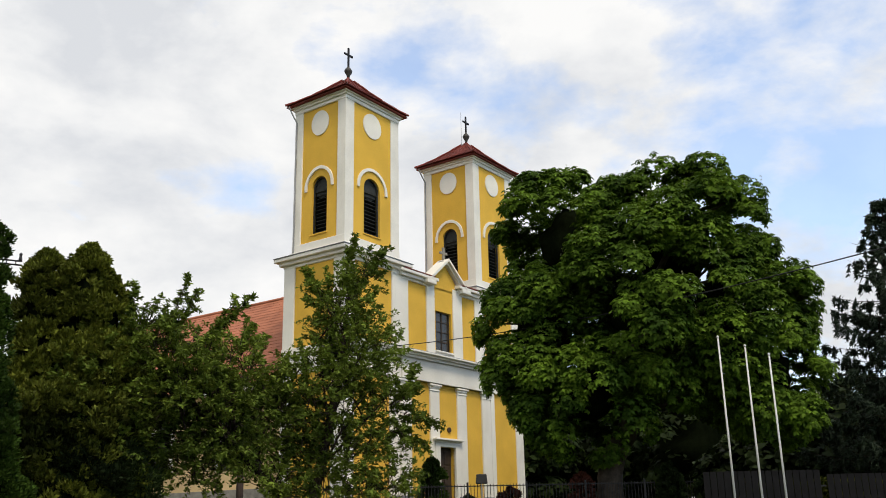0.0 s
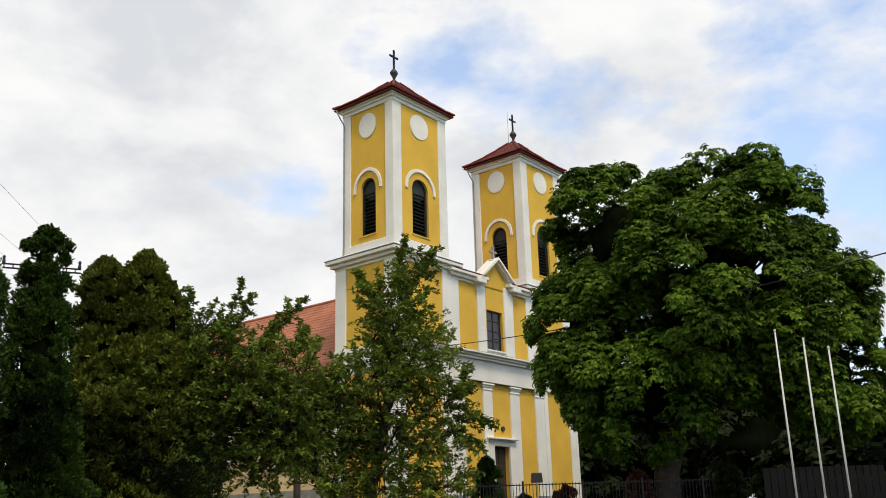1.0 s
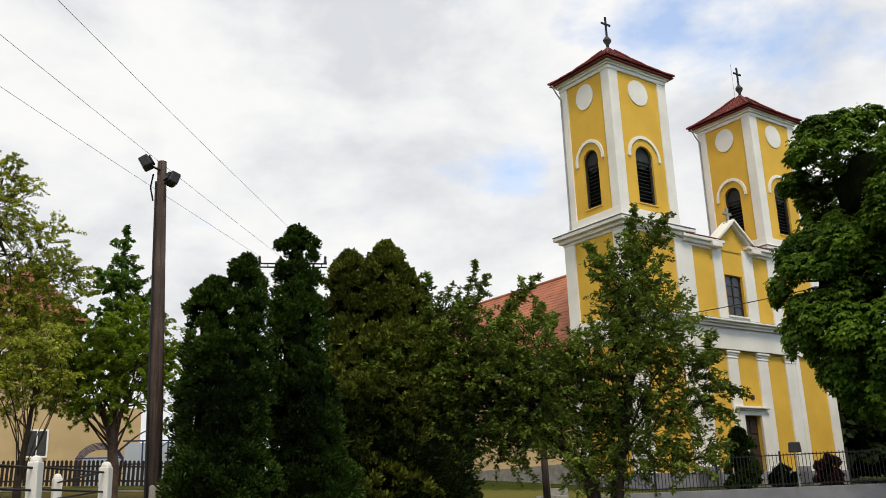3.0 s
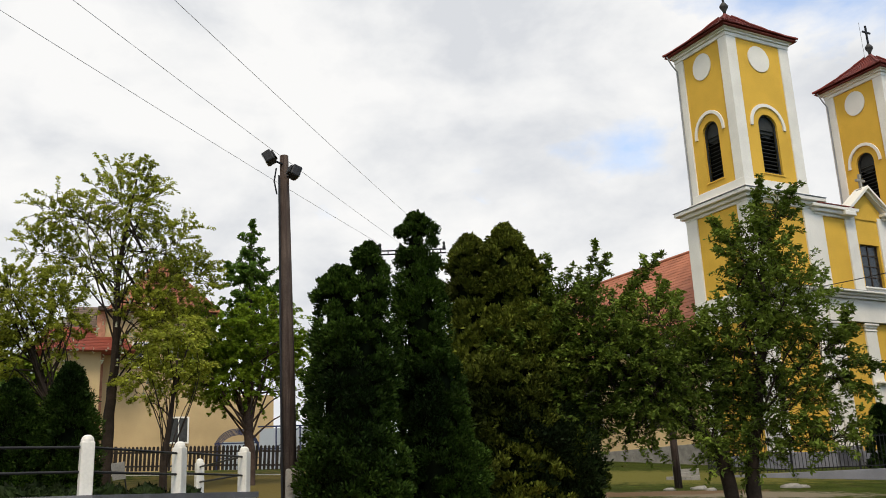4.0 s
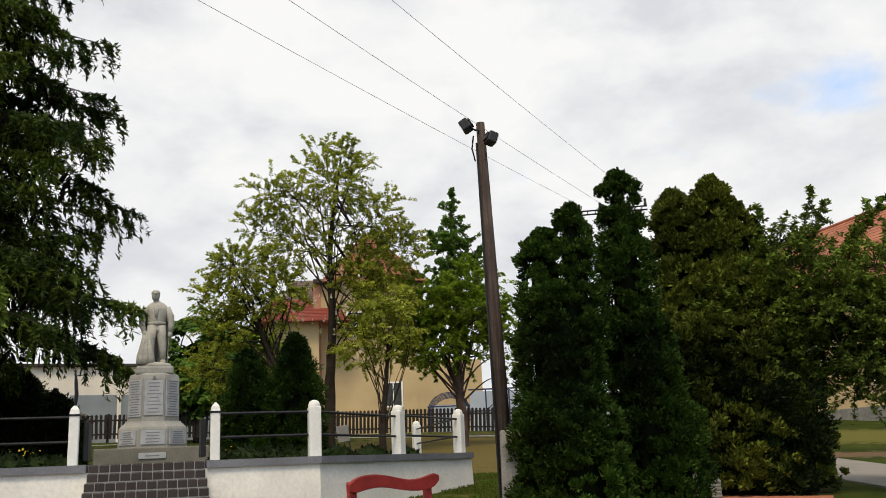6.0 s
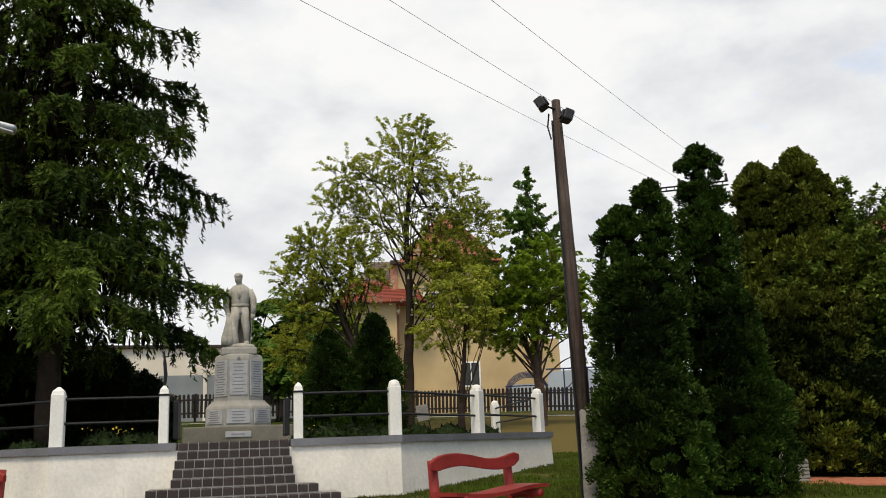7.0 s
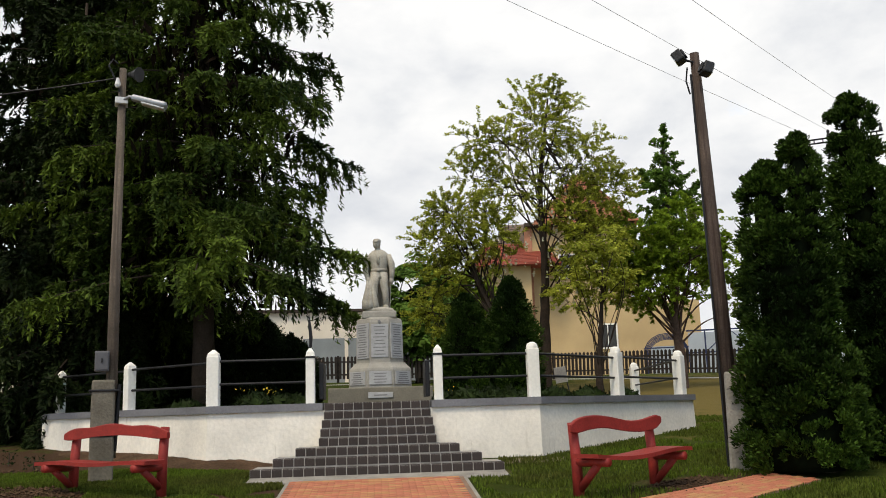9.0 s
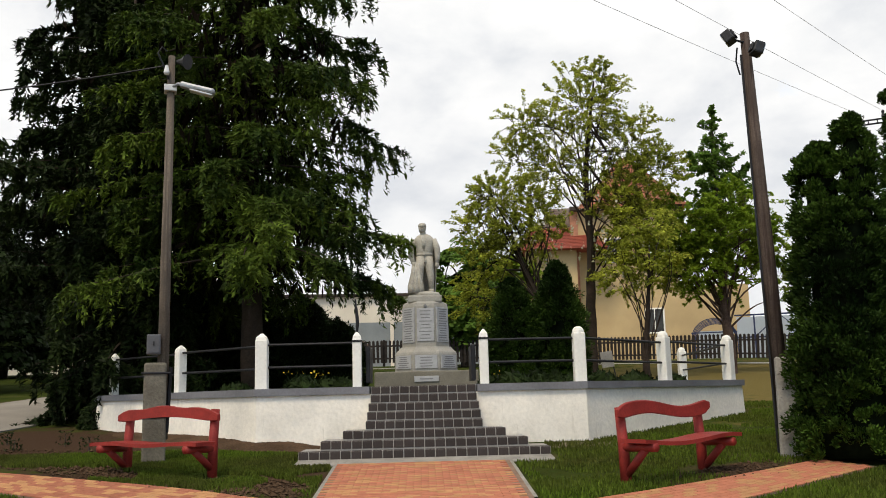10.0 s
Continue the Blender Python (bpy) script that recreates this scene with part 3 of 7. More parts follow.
tower(0.0)
tower(12.45)

# facade and tower bases
bm = wall_open(bmesh.new(), 0, FW, CH_Z - 0.5, 9.6, 7.40, 8.76, 2.6, 5.95, False, 0.4)
facade = part("facade_wall", bm, YELLOW, church)
bm = wall_open(bmesh.new(), 0, FW, 9.6, 15.6, 7.30, 8.74, 11.5, 13.9, False, 0.3)
upper = part("upper_wall", bm, YELLOW, church)
for nm, x0, x1 in (("near_tower_base", 0.0, TW), ("far_tower_base", 11.3, FW)):
    b = bmesh.new()
    for p in ([(x0, 0.02), (x0, TW)], [(x0, TW), (x1, TW)], [(x1, TW), (x1, 0.02)]):
        (xa, ya), (xb, yb) = p
        b.faces.new([b.verts.new(c) for c in ((xa, ya, CH_Z - 0.5), (xb, yb, CH_Z - 0.5), (xb, yb, 16.1), (xa, ya, 16.1))])
    part("tower_base", b, YELLOW, church)
part("infill", boxed(TW, 11.3, 0.5, TW, 14.6, 15.5), ROOF_RED, church, "red tiles behind the pediment")
# white pilasters of the lower storey, with capitals and bases
for u0, u1 in ((-0.06, 0.75), (3.35, 4.12), (4.2, 5.06), (6.62, 7.42), (9.05, 9.9), (11.42, 12.28), (12.3, 12.7), (14.95, FW + 0.06)):
    edge = u0 < 0 or u1 > FW
    p = part("pilaster", boxed(u0, u1, -0.10 if not edge else -0.06, 0.05 if not edge else 0.75, CH_Z - 0.3, 9.5, 0.02), WHITE, church)
    if not edge and u0 not in (12.3,):
        part("capital", cornice(bmesh.new(), u0, u1, -0.10, 0, [(9.05, 9.13, 0.04), (9.22, 9.34, 0.05), (9.34, 9.46, 0.12)]), WHITE, p)
        part("pilaster_base", boxed(u0 - 0.05, u1 + 0.05, -0.16, 0.02, CH_Z - 0.3, 3.2, 0.02), PLINTH_GREY, p)
for u0, u1 in ((-0.06, 0.72), (3.55, 4.86), (6.45, 7.15), (8.86, 9.72), (11.0, 11.95), (14.9, FW + 0.06)):
    part("pilaster", boxed(u0, u1, -0.09, 0.05, 10.9, 15.5, 0.02), WHITE, church)
part("window_band", boxed(7.16, 8.86, -0.03, 0.0, 11.1, 11.45, 0.01), WHITE, church)
# left side of the near tower base
for v0, v1 in ((-0.06, 0.68), (3.6, TW + 0.06)):
    part("pilaster", boxed(-0.08, 0.05, v0, v1, CH_Z - 0.3, 15.5, 0.02), WHITE, church)
ent = part("entablature", boxed(-0.12, FW + 0.12, -0.15, 0.3, 9.5, 10.75, 0.02), WHITE, church)
part("centre_break", boxed(4.15, 12.3, -0.24, 0.1, 9.5, 10.7, 0.02), WHITE, ent)
part("cornice", cornice(bmesh.new(), -0.1, FW + 0.1, -0.1, 0.2, [(10.7, 10.85, 0.2), (10.85, 10.98, 0.34), (10.98, 11.08, 0.48)]), WHITE, ent)
part("cornice_break", cornice(bmesh.new(), 4.15, 12.3, -0.2, 0.2, [(10.7, 10.85, 0.2), (10.85, 10.98, 0.34), (10.98, 11.085, 0.50)]), WHITE, ent)
part("lead_cover", cornice(bmesh.new(), -0.1, FW + 0.1, -0.1, 0.2, [(11.09, 11.14, 0.52)]), METAL_GREY, ent)
part("side_entablature", boxed(-0.10, 0.1, 0.3, TW + 0.1, 9.5, 10.95, 0.02), WHITE, ent)
# upper cornice, round towers and along the facade
for x0, x1 in ((0, TW), (11.2, FW)):
    part("upper_cornice", cornice(bmesh.new(), x0, x1, 0, TW, [(15.45, 15.62, 0.10), (15.62, 15.82, 0.28), (15.82, 16.02, 0.48)]), WHITE, church)
    part("cornice_cover", cornice(bmesh.new(), x0, x1, 0, TW, [(16.03, 16.08, 0.52)]), METAL_GREY, church)
for x0, x1 in ((TW, 6.75), (9.5, 11.2)):
    part("upper_cornice", cornice(bmesh.new(), x0, x1, -0.02, 0.4, [(15.2, 15.36, 0.10), (15.36, 15.56, 0.26), (15.56, 15.74, 0.42)]), WHITE, church)
    part("cornice_cover", boxed(x0 - 0.1, x1 + 0.1, -0.46, 0.9, 15.75, 15.8), ROOF_RED, church)
# small gable over the centre bay
bm = bmesh.new()
for y in (-0.05, 0.3):
    bm.faces.new([bm.verts.new(c) for c in ((6.6, y, 15.3), (9.65, y, 15.3), (8.12, y, 16.95))])
gable = part("gable", bm, YELLOW, church)
def slab_xz(poly, y0, y1):
    """A solid from an outline in the facade's plane, between two depths."""
    b = bmesh.new()
    f, k = [b.verts.new((x, y0, z)) for x, z in poly], [b.verts.new((x, y1, z)) for x, z in poly]
    b.faces.new(f)
    b.faces.new(k[::-1])
    for i in range(len(poly)):
        b.faces.new((f[i], f[(i + 1) % len(poly)], k[(i + 1) % len(poly)], k[i]))
    return b


for sx in (-1, 1):
    for lo_, hi_, out_ in ((0.0, 0.14, -0.28), (0.14, 0.30, -0.46)):
        poly = [(8.12 + sx * 1.82, 15.30 + lo_), (8.12, 16.92 + lo_), (8.12, 16.92 + hi_), (8.12 + sx * 1.82, 15.30 + hi_)]
        part("raking_cornice", slab_xz(poly, out_, 0.4), WHITE, gable)
    part("return_cornice", boxed(8.12 + sx * 1.62 - 0.40, 8.12 + sx * 1.62 + 0.40, -0.48, 0.2, 15.30, 15.56, 0.04), WHITE, gable)
sc = part("gable_cross", boxed(8.05, 8.19, -0.08, 0.06, 17.0, 18.0, 0.02), STONE, gable, "small pale stone cross")
part("arm", boxed(7.8, 8.44, -0.08, 0.06, 17.55, 17.69, 0.02), STONE, sc)
part("cross_foot", boxed(7.92, 8.32, -0.2, 0.2, 16.85, 17.1, 0.03), STONE, sc)
# facade window with leading, and the door
wn = part("window", boxed(7.26, 8.78, 0.18, 0.22, 11.45, 13.95), WINDOW_GLASS, church, "tall leaded window above the door")
for x in (7.34, 8.02, 8.68):
    part("bar", boxed(x - 0.03, x + 0.03, 0.14, 0.19, 11.5, 13.9), DOOR_WOOD, wn)
for z in (11.55, 12.1, 12.7, 13.3, 13.85):
    part("bar", boxed(7.32, 8.72, 0.14, 0.19, z - 0.025, z + 0.025), DOOR_WOOD, wn)
part("window_sill", boxed(7.2, 8.84, -0.14, 0.2, 11.4, 11.5, 0.02), WHITE, wn)
dr = part("door", boxed(7.36, 8.80, 0.25, 0.32, 2.55, 5.98), DOOR_WOOD, church, "dark wooden double door")
for x0 in (7.46, 8.12):
    for z0, z1 in ((2.75, 3.7), (3.85, 4.9), (5.0, 5.75)):
        part("door_panel", boxed(x0, x0 + 0.56, 0.21, 0.26, z0, z1, 0.02), DOOR_WOOD, dr)
for x0, x1 in ((6.98, 7.4), (8.76, 9.12)):
    part("door_jamb", boxed(x0, x1, -0.14, 0.1, 2.2, 6.0, 0.02), WHITE, church)
lt = part("door_lintel", boxed(6.98, 9.12, -0.14, 0.1, 5.95, 6.2, 0.02), WHITE, church)
part("hood", cornice(bmesh.new(), 7.0, 9.1, -0.14, 0.0, [(6.2, 6.3, 0.06), (6.3, 6.42, 0.22)]), WHITE, lt)
part("door_step", boxed(6.8, 9.4, -0.9, 0.1, 1.8, 2.55, 0.03), CONCRETE, church)
part("emblem", disc(bmesh.new(), 8.3, 6.95, 0.15, -0.08, 0.0, 12), DOOR_WOOD, church, "small dark round emblem over the door")
part("facade_plinth", boxed(-0.14, FW + 0.14, -0.16, 0.02, CH_Z - 0.5, 2.95, 0.03), PLINTH_GREY, church)
part("side_plinth", boxed(-0.16, 0.02, 0.02, TW + 0.1, CH_Z - 0.5, 2.95, 0.03), PLINTH_GREY, church)
# nave
NL = 32.0
bm = bmesh.new()
for xa, ya, xb, yb in ((0.5, TW - 0.1, 0.5, NL), (0.5, NL, 15.2, NL), (15.2, NL, 15.2, TW - 0.1)):
    bm.faces.new([bm.verts.new(c) for c in ((xa, ya, 0.8), (xb, yb, 0.8), (xb, yb, 9.6), (xa, ya, 9.6))])
bm.faces.new([bm.verts.new(c) for c in ((0.5, NL, 9.6), (15.2, NL, 9.6), (7.9, NL, 16.6))])
nave = part("nave_wall", bm, HOUSE_OCHRE, church, "pale ochre rendered side wall")
part("nave_plinth", boxed(0.38, 0.52, TW, NL, 0.8, 3.75, 0.02), CONCRETE, church)
part("eaves_cornice", boxed(0.2, 0.5, TW, NL, 9.1, 9.6, 0.04), WHITE, nave)
for v in (9, 15, 21, 27):
    w = part("nave_window", arch_band(bmesh.new(), 0, 7.0, 0.0, 0.75, -0.02, 0.2, 2.2), WINDOW_GLASS, nave, m=pose(0.49, v, 0, 0, 0, -90))
    part("window_frame", arch_band(bmesh.new(), 0, 7.0, 0.72, 0.95, -0.1, 0.05, 2.2), WHITE, w)
bm = bmesh.new()
for sx, xe in ((-1, -0.1), (1, 15.8)):
    n = 26
    rows = []
    for i in range(n + 1):
        t = i / n
        x, z = xe + (7.85 - xe) * t, 9.45 + 7.4 * t
        rows.append([bm.verts.new((x, y, z)) for y in (TW - 0.05, NL + 0.3)])
        if 0 < i < n:
            rows.append([bm.verts.new((x + sx * 0.02, y, z + 0.006)) for y in (TW - 0.05, NL + 0.3)])
    for a, b in zip(rows, rows[1:]):
        bm.faces.new((a[0], a[1], b[1], b[0]))
part("nave_roof", bm, NAVE_RED, church, "orange-red tiled nave roof")
part("ridge", tube(bmesh.new(), [(7.85, TW, 16.86), (7.85, NL + 0.3, 16.86)], 0.13, 8), NAVE_RED, church)

# the facade is a tenth wider than the plan above: stretch its parts, not the towers
for ob in church.children_recursive:
    if ob.name.split(".")[0] == "tower" or (ob.parent and ob.parent.name.split(".")[0] == "tower") or (ob.parent.parent and ob.parent.parent.name.split(".")[0] == "tower"):
        continue
    m = ob.matrix_basis.copy()
    if m == Matrix.Identity(4):
        ob.data.transform(Matrix.Diagonal((1.1, 1, 1, 1)))
    else:
        m.translation.x *= 1.1
        ob.matrix_basis = m

# ---- churchyard terrace, retaining wall and railing ----
TER_Y, TER_X0, TER_X1 = 37.8, -6.4, 60.0
bm = prism(bmesh.new(), [(TER_X0, TER_Y), (TER_X1, TER_Y), (TER_X1, 110), (-40, 110), (-30, 78), (-9.5, 43.0)], -1.5, 1.93)
tagged(part("ground_churchyard", bm, GROUND), "level grassed churchyard terrace behind its wall", "ground", kind="structure")
tagged(part("wall_churchyard", boxed(TER_X0 - 0.1, 22.0, TER_Y - 0.28, TER_Y, -0.6, 1.97, 0.02), PLINTH_GREY), "low grey painted retaining wall of the churchyard", "wall", kind="structure")


def railing_panel(length, h=1.25, n=None, rails=(0.12, 1.18)):
    """A panel of iron bars between two posts, from x = 0 to length."""
    th = thing("iron_railing", pose(0, 0, 0), "black iron bar railing on the churchyard wall", "fence", "railing of the churchyard")
    for x in (0.0,):
        part("post", boxed(x - 0.04, x + 0.04, -0.04, 0.04, 0, h + 0.08, 0.008), IRON, th)
    for z in rails:
        part("rail", boxed(0, length, -0.015, 0.015, z - 0.02, z + 0.02), IRON, th)
    first = part("bar", boxed(-0.011, 0.011, -0.011, 0.011, 0.02, h), IRON, th)
    n = n or int(length / 0.13)
    first.matrix_basis = pose(length / n, 0, 0)
    for k in range(2, n):
        b = new("bar", first.data)
        b.parent = th
        b.matrix_basis = pose(length * k / n, 0, 0)
    return th


rp = railing_panel(2.35)
rp.matrix_basis = pose(-6.3, TER_Y - 0.14, 1.97)
for k in range(1, 8):
    copy_thing(rp, pose(-6.3 + 2.35 * k, TER_Y - 0.14, 1.97))
gate = railing_panel(2.2, 1.5, 20)
tagged(gate, "dark iron gate at the churchyard corner", "gate")
gate["group"] = ""
gate.matrix_basis = pose(-6.45, TER_Y + 0.1, 1.75, 0, 0, 118)
for nm, x0, x1, h in (("fence_solid", 9.6, 14.2, 1.32), ("fence_solid", 14.25, 22, 1.15)):
    fb = thing("sheet_fence", pose(x0, 35.6, 1.2), "black sheet-metal fence beside the churchyard", "fence", "black sheet fence")
    n = int((x1 - x0) / 0.26)
    for k in range(n):
        part("board", boxed(k * 0.26, k * 0.26 + 0.235, -0.012, 0.012, 0.0, h + 0.9, 0.004), BLACK_PAINT, fb)
    part("rail", boxed(0, x1 - x0, 0.013, 0.05, 1.6, 1.66), IRON, fb)
    part("rail", boxed(0, x1 - x0, 0.013, 0.05, 0.5, 0.56), IRON, fb)
st = thing("stone_steps", stand(-12.2, 35.5), "worn concrete steps up to the church side", "steps")
for k in range(3):
    part("step", boxed(-0.5 + 0.25 * k, 0.7, k * 0.3, k * 0.3 + 0.45, -0.1, 0.13 * (k + 1), 0.02), CONCRETE, st)
part("cheek", boxed(-0.25, 0.05, 0.7, 1.0, 0, 1.1, 0.03), CONCRETE, st)

# ---- memorial: platform, wall, posts and rails, steps ----
CAP_Z = 1.93
OUT = [(-2.55, 14.2), (2.5, 14.2), (6.15, 17.75), (6.6, 22.6), (-6.4, 22.6), (-6.25, 17.9)]


def lpoly(pts):
    return [lxy(*p) for p in pts]


def inset(pts, d):
    n = len(pts)
    out = []
    for i in range(n):
        p0, p1, p2 = (Vector(pts[(i + k) % n]) for k in (-1, 0, 1))
        a, b = (p1 - p0).normalized(), (p2 - p1).normalized()
        na, nb = Vector((-a.y, a.x)), Vector((-b.y, b.x))
        k = (na + nb).normalized()
        out.append(tuple(p1 + k * (d / max(0.3, k.dot(na)))))
    return out


memorial_wall = thing("memorial_wall", pose(0, 0, 0), "white limewashed retaining wall with a grey coping", "wall", kind="structure")
bm = bmesh.new()
batter = inset(OUT, -0.06)
lo = [bm.verts.new((*lxy(*p), 0.3)) for p in batter]
hi = [bm.verts.new((*lxy(*p), CAP_Z - 0.11)) for p in OUT]
for k in range(len(OUT)):
    # finer faces so that the plaster can be a little uneven
    bm.faces.new((lo[k], lo[(k + 1) % 6], hi[(k + 1) % 6], hi[k]))
bm.faces.new(hi)
bmesh.ops.subdivide_edges(bm, edges=[e for e in bm.edges if e.calc_length() > 2], cuts=10, use_grid_fill=True)
for v in bm.verts:
    if v.co.z < CAP_Z - 0.2:
        v.co += Vector((noise.noise(v.co * 0.9), noise.noise(v.co * 0.9 + Vector((9, 0, 0))), 0)) * 0.02
part("plaster_wall", bm, LIMEWASH, memorial_wall)
bm = bmesh.new()
outer, inner = inset(OUT, -0.05), inset(OUT, 0.30)
NOTCH = 0.83
ring_o = [(*p,) for p in outer]
for k in range(6):
    a0, a1, b0, b1 = outer[k], outer[(k + 1) % 6], inner[k], inner[(k + 1) % 6]
    segs = [(0, 1)]
    if k == 0:
        wid = a1[0] - a0[0]
        segs = [(0, (-NOTCH - a0[0]) / wid), ((NOTCH - a0[0]) / wid, 1)]
    for s0, s1 in segs:
        quad = [Vector(a0).lerp(Vector(a1), s0), Vector(a0).lerp(Vector(a1), s1), Vector(b0).lerp(Vector(b1), s1), Vector(b0).lerp(Vector(b1), s0)]
        prism(bm, [lxy(*q) for q in quad], CAP_Z - 0.11, CAP_Z)
part("coping", bm, GREY_CAP, memorial_wall)
bm = prism(bmesh.new(), lpoly(inset(OUT, 0.30)), CAP_Z - 0.3, CAP_Z - 0.03)
tagged(part("ground_platform", bm, GROUND), "planted soil and grass on the memorial platform", "ground", kind="structure")
bm = prism(bmesh.new(), lpoly([(-0.82, 14.32), (0.82, 14.32), (0.82, 16.2), (-0.82, 16.2)]), CAP_Z - 0.2, CAP_Z - 0.004)
tagged(part("pavement_platform", bm, CONCRETE), "concrete landing before the memorial", "pavement", kind="structure")

POSTS = [(-5.97, 18.0, 0.80), (-4.2, 16.08, 0.81), (-2.5, 14.38, 0.86), (-1.02, 14.34, 0.85), (0.95, 14.34, 0.85), (2.45, 14.38, 0.86), (4.22, 16.05, 0.86), (5.9, 17.72, 0.86), (6.3, 22.3, 0.86), (-6.1, 22.3, 0.86)]


def memorial_post(i, x, y, h):
    slim = i in (3, 4)
    w = 0.07 if slim or i == 0 else 0.08 if i == 1 else 0.095
    p = thing("concrete_post", loc(x, y, CAP_Z, {0: -45, 1: -45, 6: 45, 7: 45}.get(i, 0)), "white painted concrete post with a rounded top", "post", "posts of the memorial railing")
    if i < 3 or slim:
        b = box(bmesh.new(), -w, w, -w, w, -0.02, h - 0.1, 0.018)
        cap_prof = [(w * 1.2, h - 0.1), (w * 1.05, h - 0.05), (w * 0.3, h)]
        lathe(b, [(w * 1.30, h - 0.105), (w * 1.15, h - 0.06), (w * 0.25, h)], 4, phase=math.pi / 4)
    else:
        b = box(bmesh.new(), -w, w, -w, w, -0.02, h - 0.1, 0.018)
        lathe(b, [(w, h - 0.11), (w * 0.97, h - 0.07), (w * 0.8, h - 0.03), (w * 0.45, h - 0.006), (w * 0.1, h)], 12)
    part("shaft", b, WHITE, p)
    if slim:
        part("collar", boxed(-w - 0.008, w + 0.008, -w - 0.008, w + 0.008, h - 0.16, h - 0.13), IRON, p, "thin dark band")
    return p


for i, (x, y, h) in enumerate(POSTS):
    memorial_post(i, x, y, h)
for a, b in ((0, 1), (1, 2), (2, 3), (4, 5), (5, 6), (6, 7), (7, 8), (9, 0)):
    for z in (0.33, 0.68):
        za = zb = z
        pa = loc(POSTS[a][0], POSTS[a][1], CAP_Z + z).translation
        pb = loc(POSTS[b][0], POSTS[b][1], CAP_Z + z - (0.0 if a in (2, 4, 9) else 0.02)).translation
        tagged(part("iron_rail", tube(bmesh.new(), [pa, pb], 0.02, 8), IRON), "black iron rail between the memorial posts", "rail", "rails of the memorial")
for sx in (-1, 1):
    x = -1.02 + 0.16 if sx < 0 else 0.95 - 0.16
    t = thing("iron_gate_leaf", loc(x, 14.42, CAP_Z), "narrow dark iron gate leaf folded back at the steps", "gate", "gate leaves of the memorial")
    part("frame", boxed(-0.035, 0.035, 0, 0.75, 0.06, 0.62, 0.01), IRON, t)
torch = thing("torch_holder", loc(-1.02, 14.34, CAP_Z + 0.845), "dark wrought-iron spike standing on a post", "finial")
part("spike", tube(bmesh.new(), [(0, 0, 0), (0.01, 0, 0.16), (-0.005, 0, 0.34), (-0.02, 0, 0.52)], [0.022, 0.03, 0.026, 0.006], 8), IRON, torch)

# steps
STEP_HALF = [1.72, 1.44, 1.15, 0.84, 0.83, 0.82, 0.80, 0.80]
RISE, GOING, FOOT_Y, FOOT_Z = 0.1245, 0.203, 12.75, 0.935
steps = thing("memorial_steps", loc(0, FOOT_Y, FOOT_Z), "steps clad in dark square tiles with pale joints", "steps", kind="structure")
for k, w in enumerate(STEP_HALF):
    part("step", boxed(-w, w, k * GOING, 2.2 if k > 2 else (k + 2.0) * GOING + 0.4, -0.25 if k == 0 else k * RISE - 0.02, (k + 1) * RISE - 0.012, 0.004), GROUT, steps)
ap = boxed(-1.72, 1.72, -0.56, 0.02, -0.12, 0.01, 0.004)
ap.transform(pose(0, 0, 0, math.degrees(math.atan(SLOPE))))
part("apron", ap, CONCRETE, steps)

# monument
MY = 17.2
mon = thing("war_memorial", loc(0.06, MY, CAP_Z - 0.03), "pale stone eight-sided memorial pedestal with marble plaques", "monument")
SQ = math.pi / 8


def octo(bm, prof):
    return lathe(bm, prof, 8, phase=SQ)


part("base_slab", boxed(-0.93, 0.93, -0.75, 0.75, 0.0, 0.31, 0.02), SLAB_STONE, mon)
part("lower_drum", octo(bmesh.new(), [(0.62, 0.31), (0.615, 0.62), (0.60, 0.66), (0.52, 0.73), (0.50, 0.76)]), STONE, mon)
part("upper_drum", octo(bmesh.new(), [(0.47, 0.75), (0.455, 1.5), (0.44, 1.56), (0.36, 1.60)]), STONE, mon)
part("top_plinth", boxed(-0.32, 0.32, -0.30, 0.30, 1.58, 1.72, 0.03), STONE, mon)


def plaque(parent_, w, z0, z1, r_in, ang, rows, tilt=0.0, name="plaque"):
    """A marble plate on one face of the drum, with rows of unreadable writing as bars."""
    m = pose(0, 0, 0, 0, 0, ang)
    p = part(name, boxed(-w / 2, w / 2, -r_in - 0.018, -r_in + 0.02, z0, z1, 0.004), PLAQUE, parent_, "grey marble plaque with engraved lines", m=m)
    rng = random.Random(int(ang * 7 + rows))
    for i in range(rows):
        z = z1 - (z1 - z0) * (i + 0.8) / (rows + 0.6)
        hw = w * rng.uniform(0.24, 0.40)
        part("line", boxed(-hw, hw, -r_in - 0.0205, -r_in - 0.015, z - 0.008, z + 0.008), INK, p)
    return p


A8 = math.cos(math.pi / 8)
plaque(mon, 0.31, 0.86, 1.46, 0.468 * A8, 0, 9)
plaque(mon, 0.30, 0.84, 1.48, 0.468 * A8, 45, 14)
plaque(mon, 0.30, 0.84, 1.48, 0.468 * A8, -45, 14)
plaque(mon, 0.40, 0.36, 0.60, 0.62 * A8, 0, 4)
plaque(mon, 0.38, 0.36, 0.60, 0.62 * A8, 45, 6)
plaque(mon, 0.38, 0.36, 0.60, 0.62 * A8, -45, 6)
plaque(mon, 0.44, 0.12, 0.22, 0.752, 0, 1, name="name_plate")
star = disc(bmesh.new(), 0, 1.5, 0.035, -0.468 * A8 - 0.03, -0.468 * A8 + 0.01, 5)
part("star", star, INK, mon)


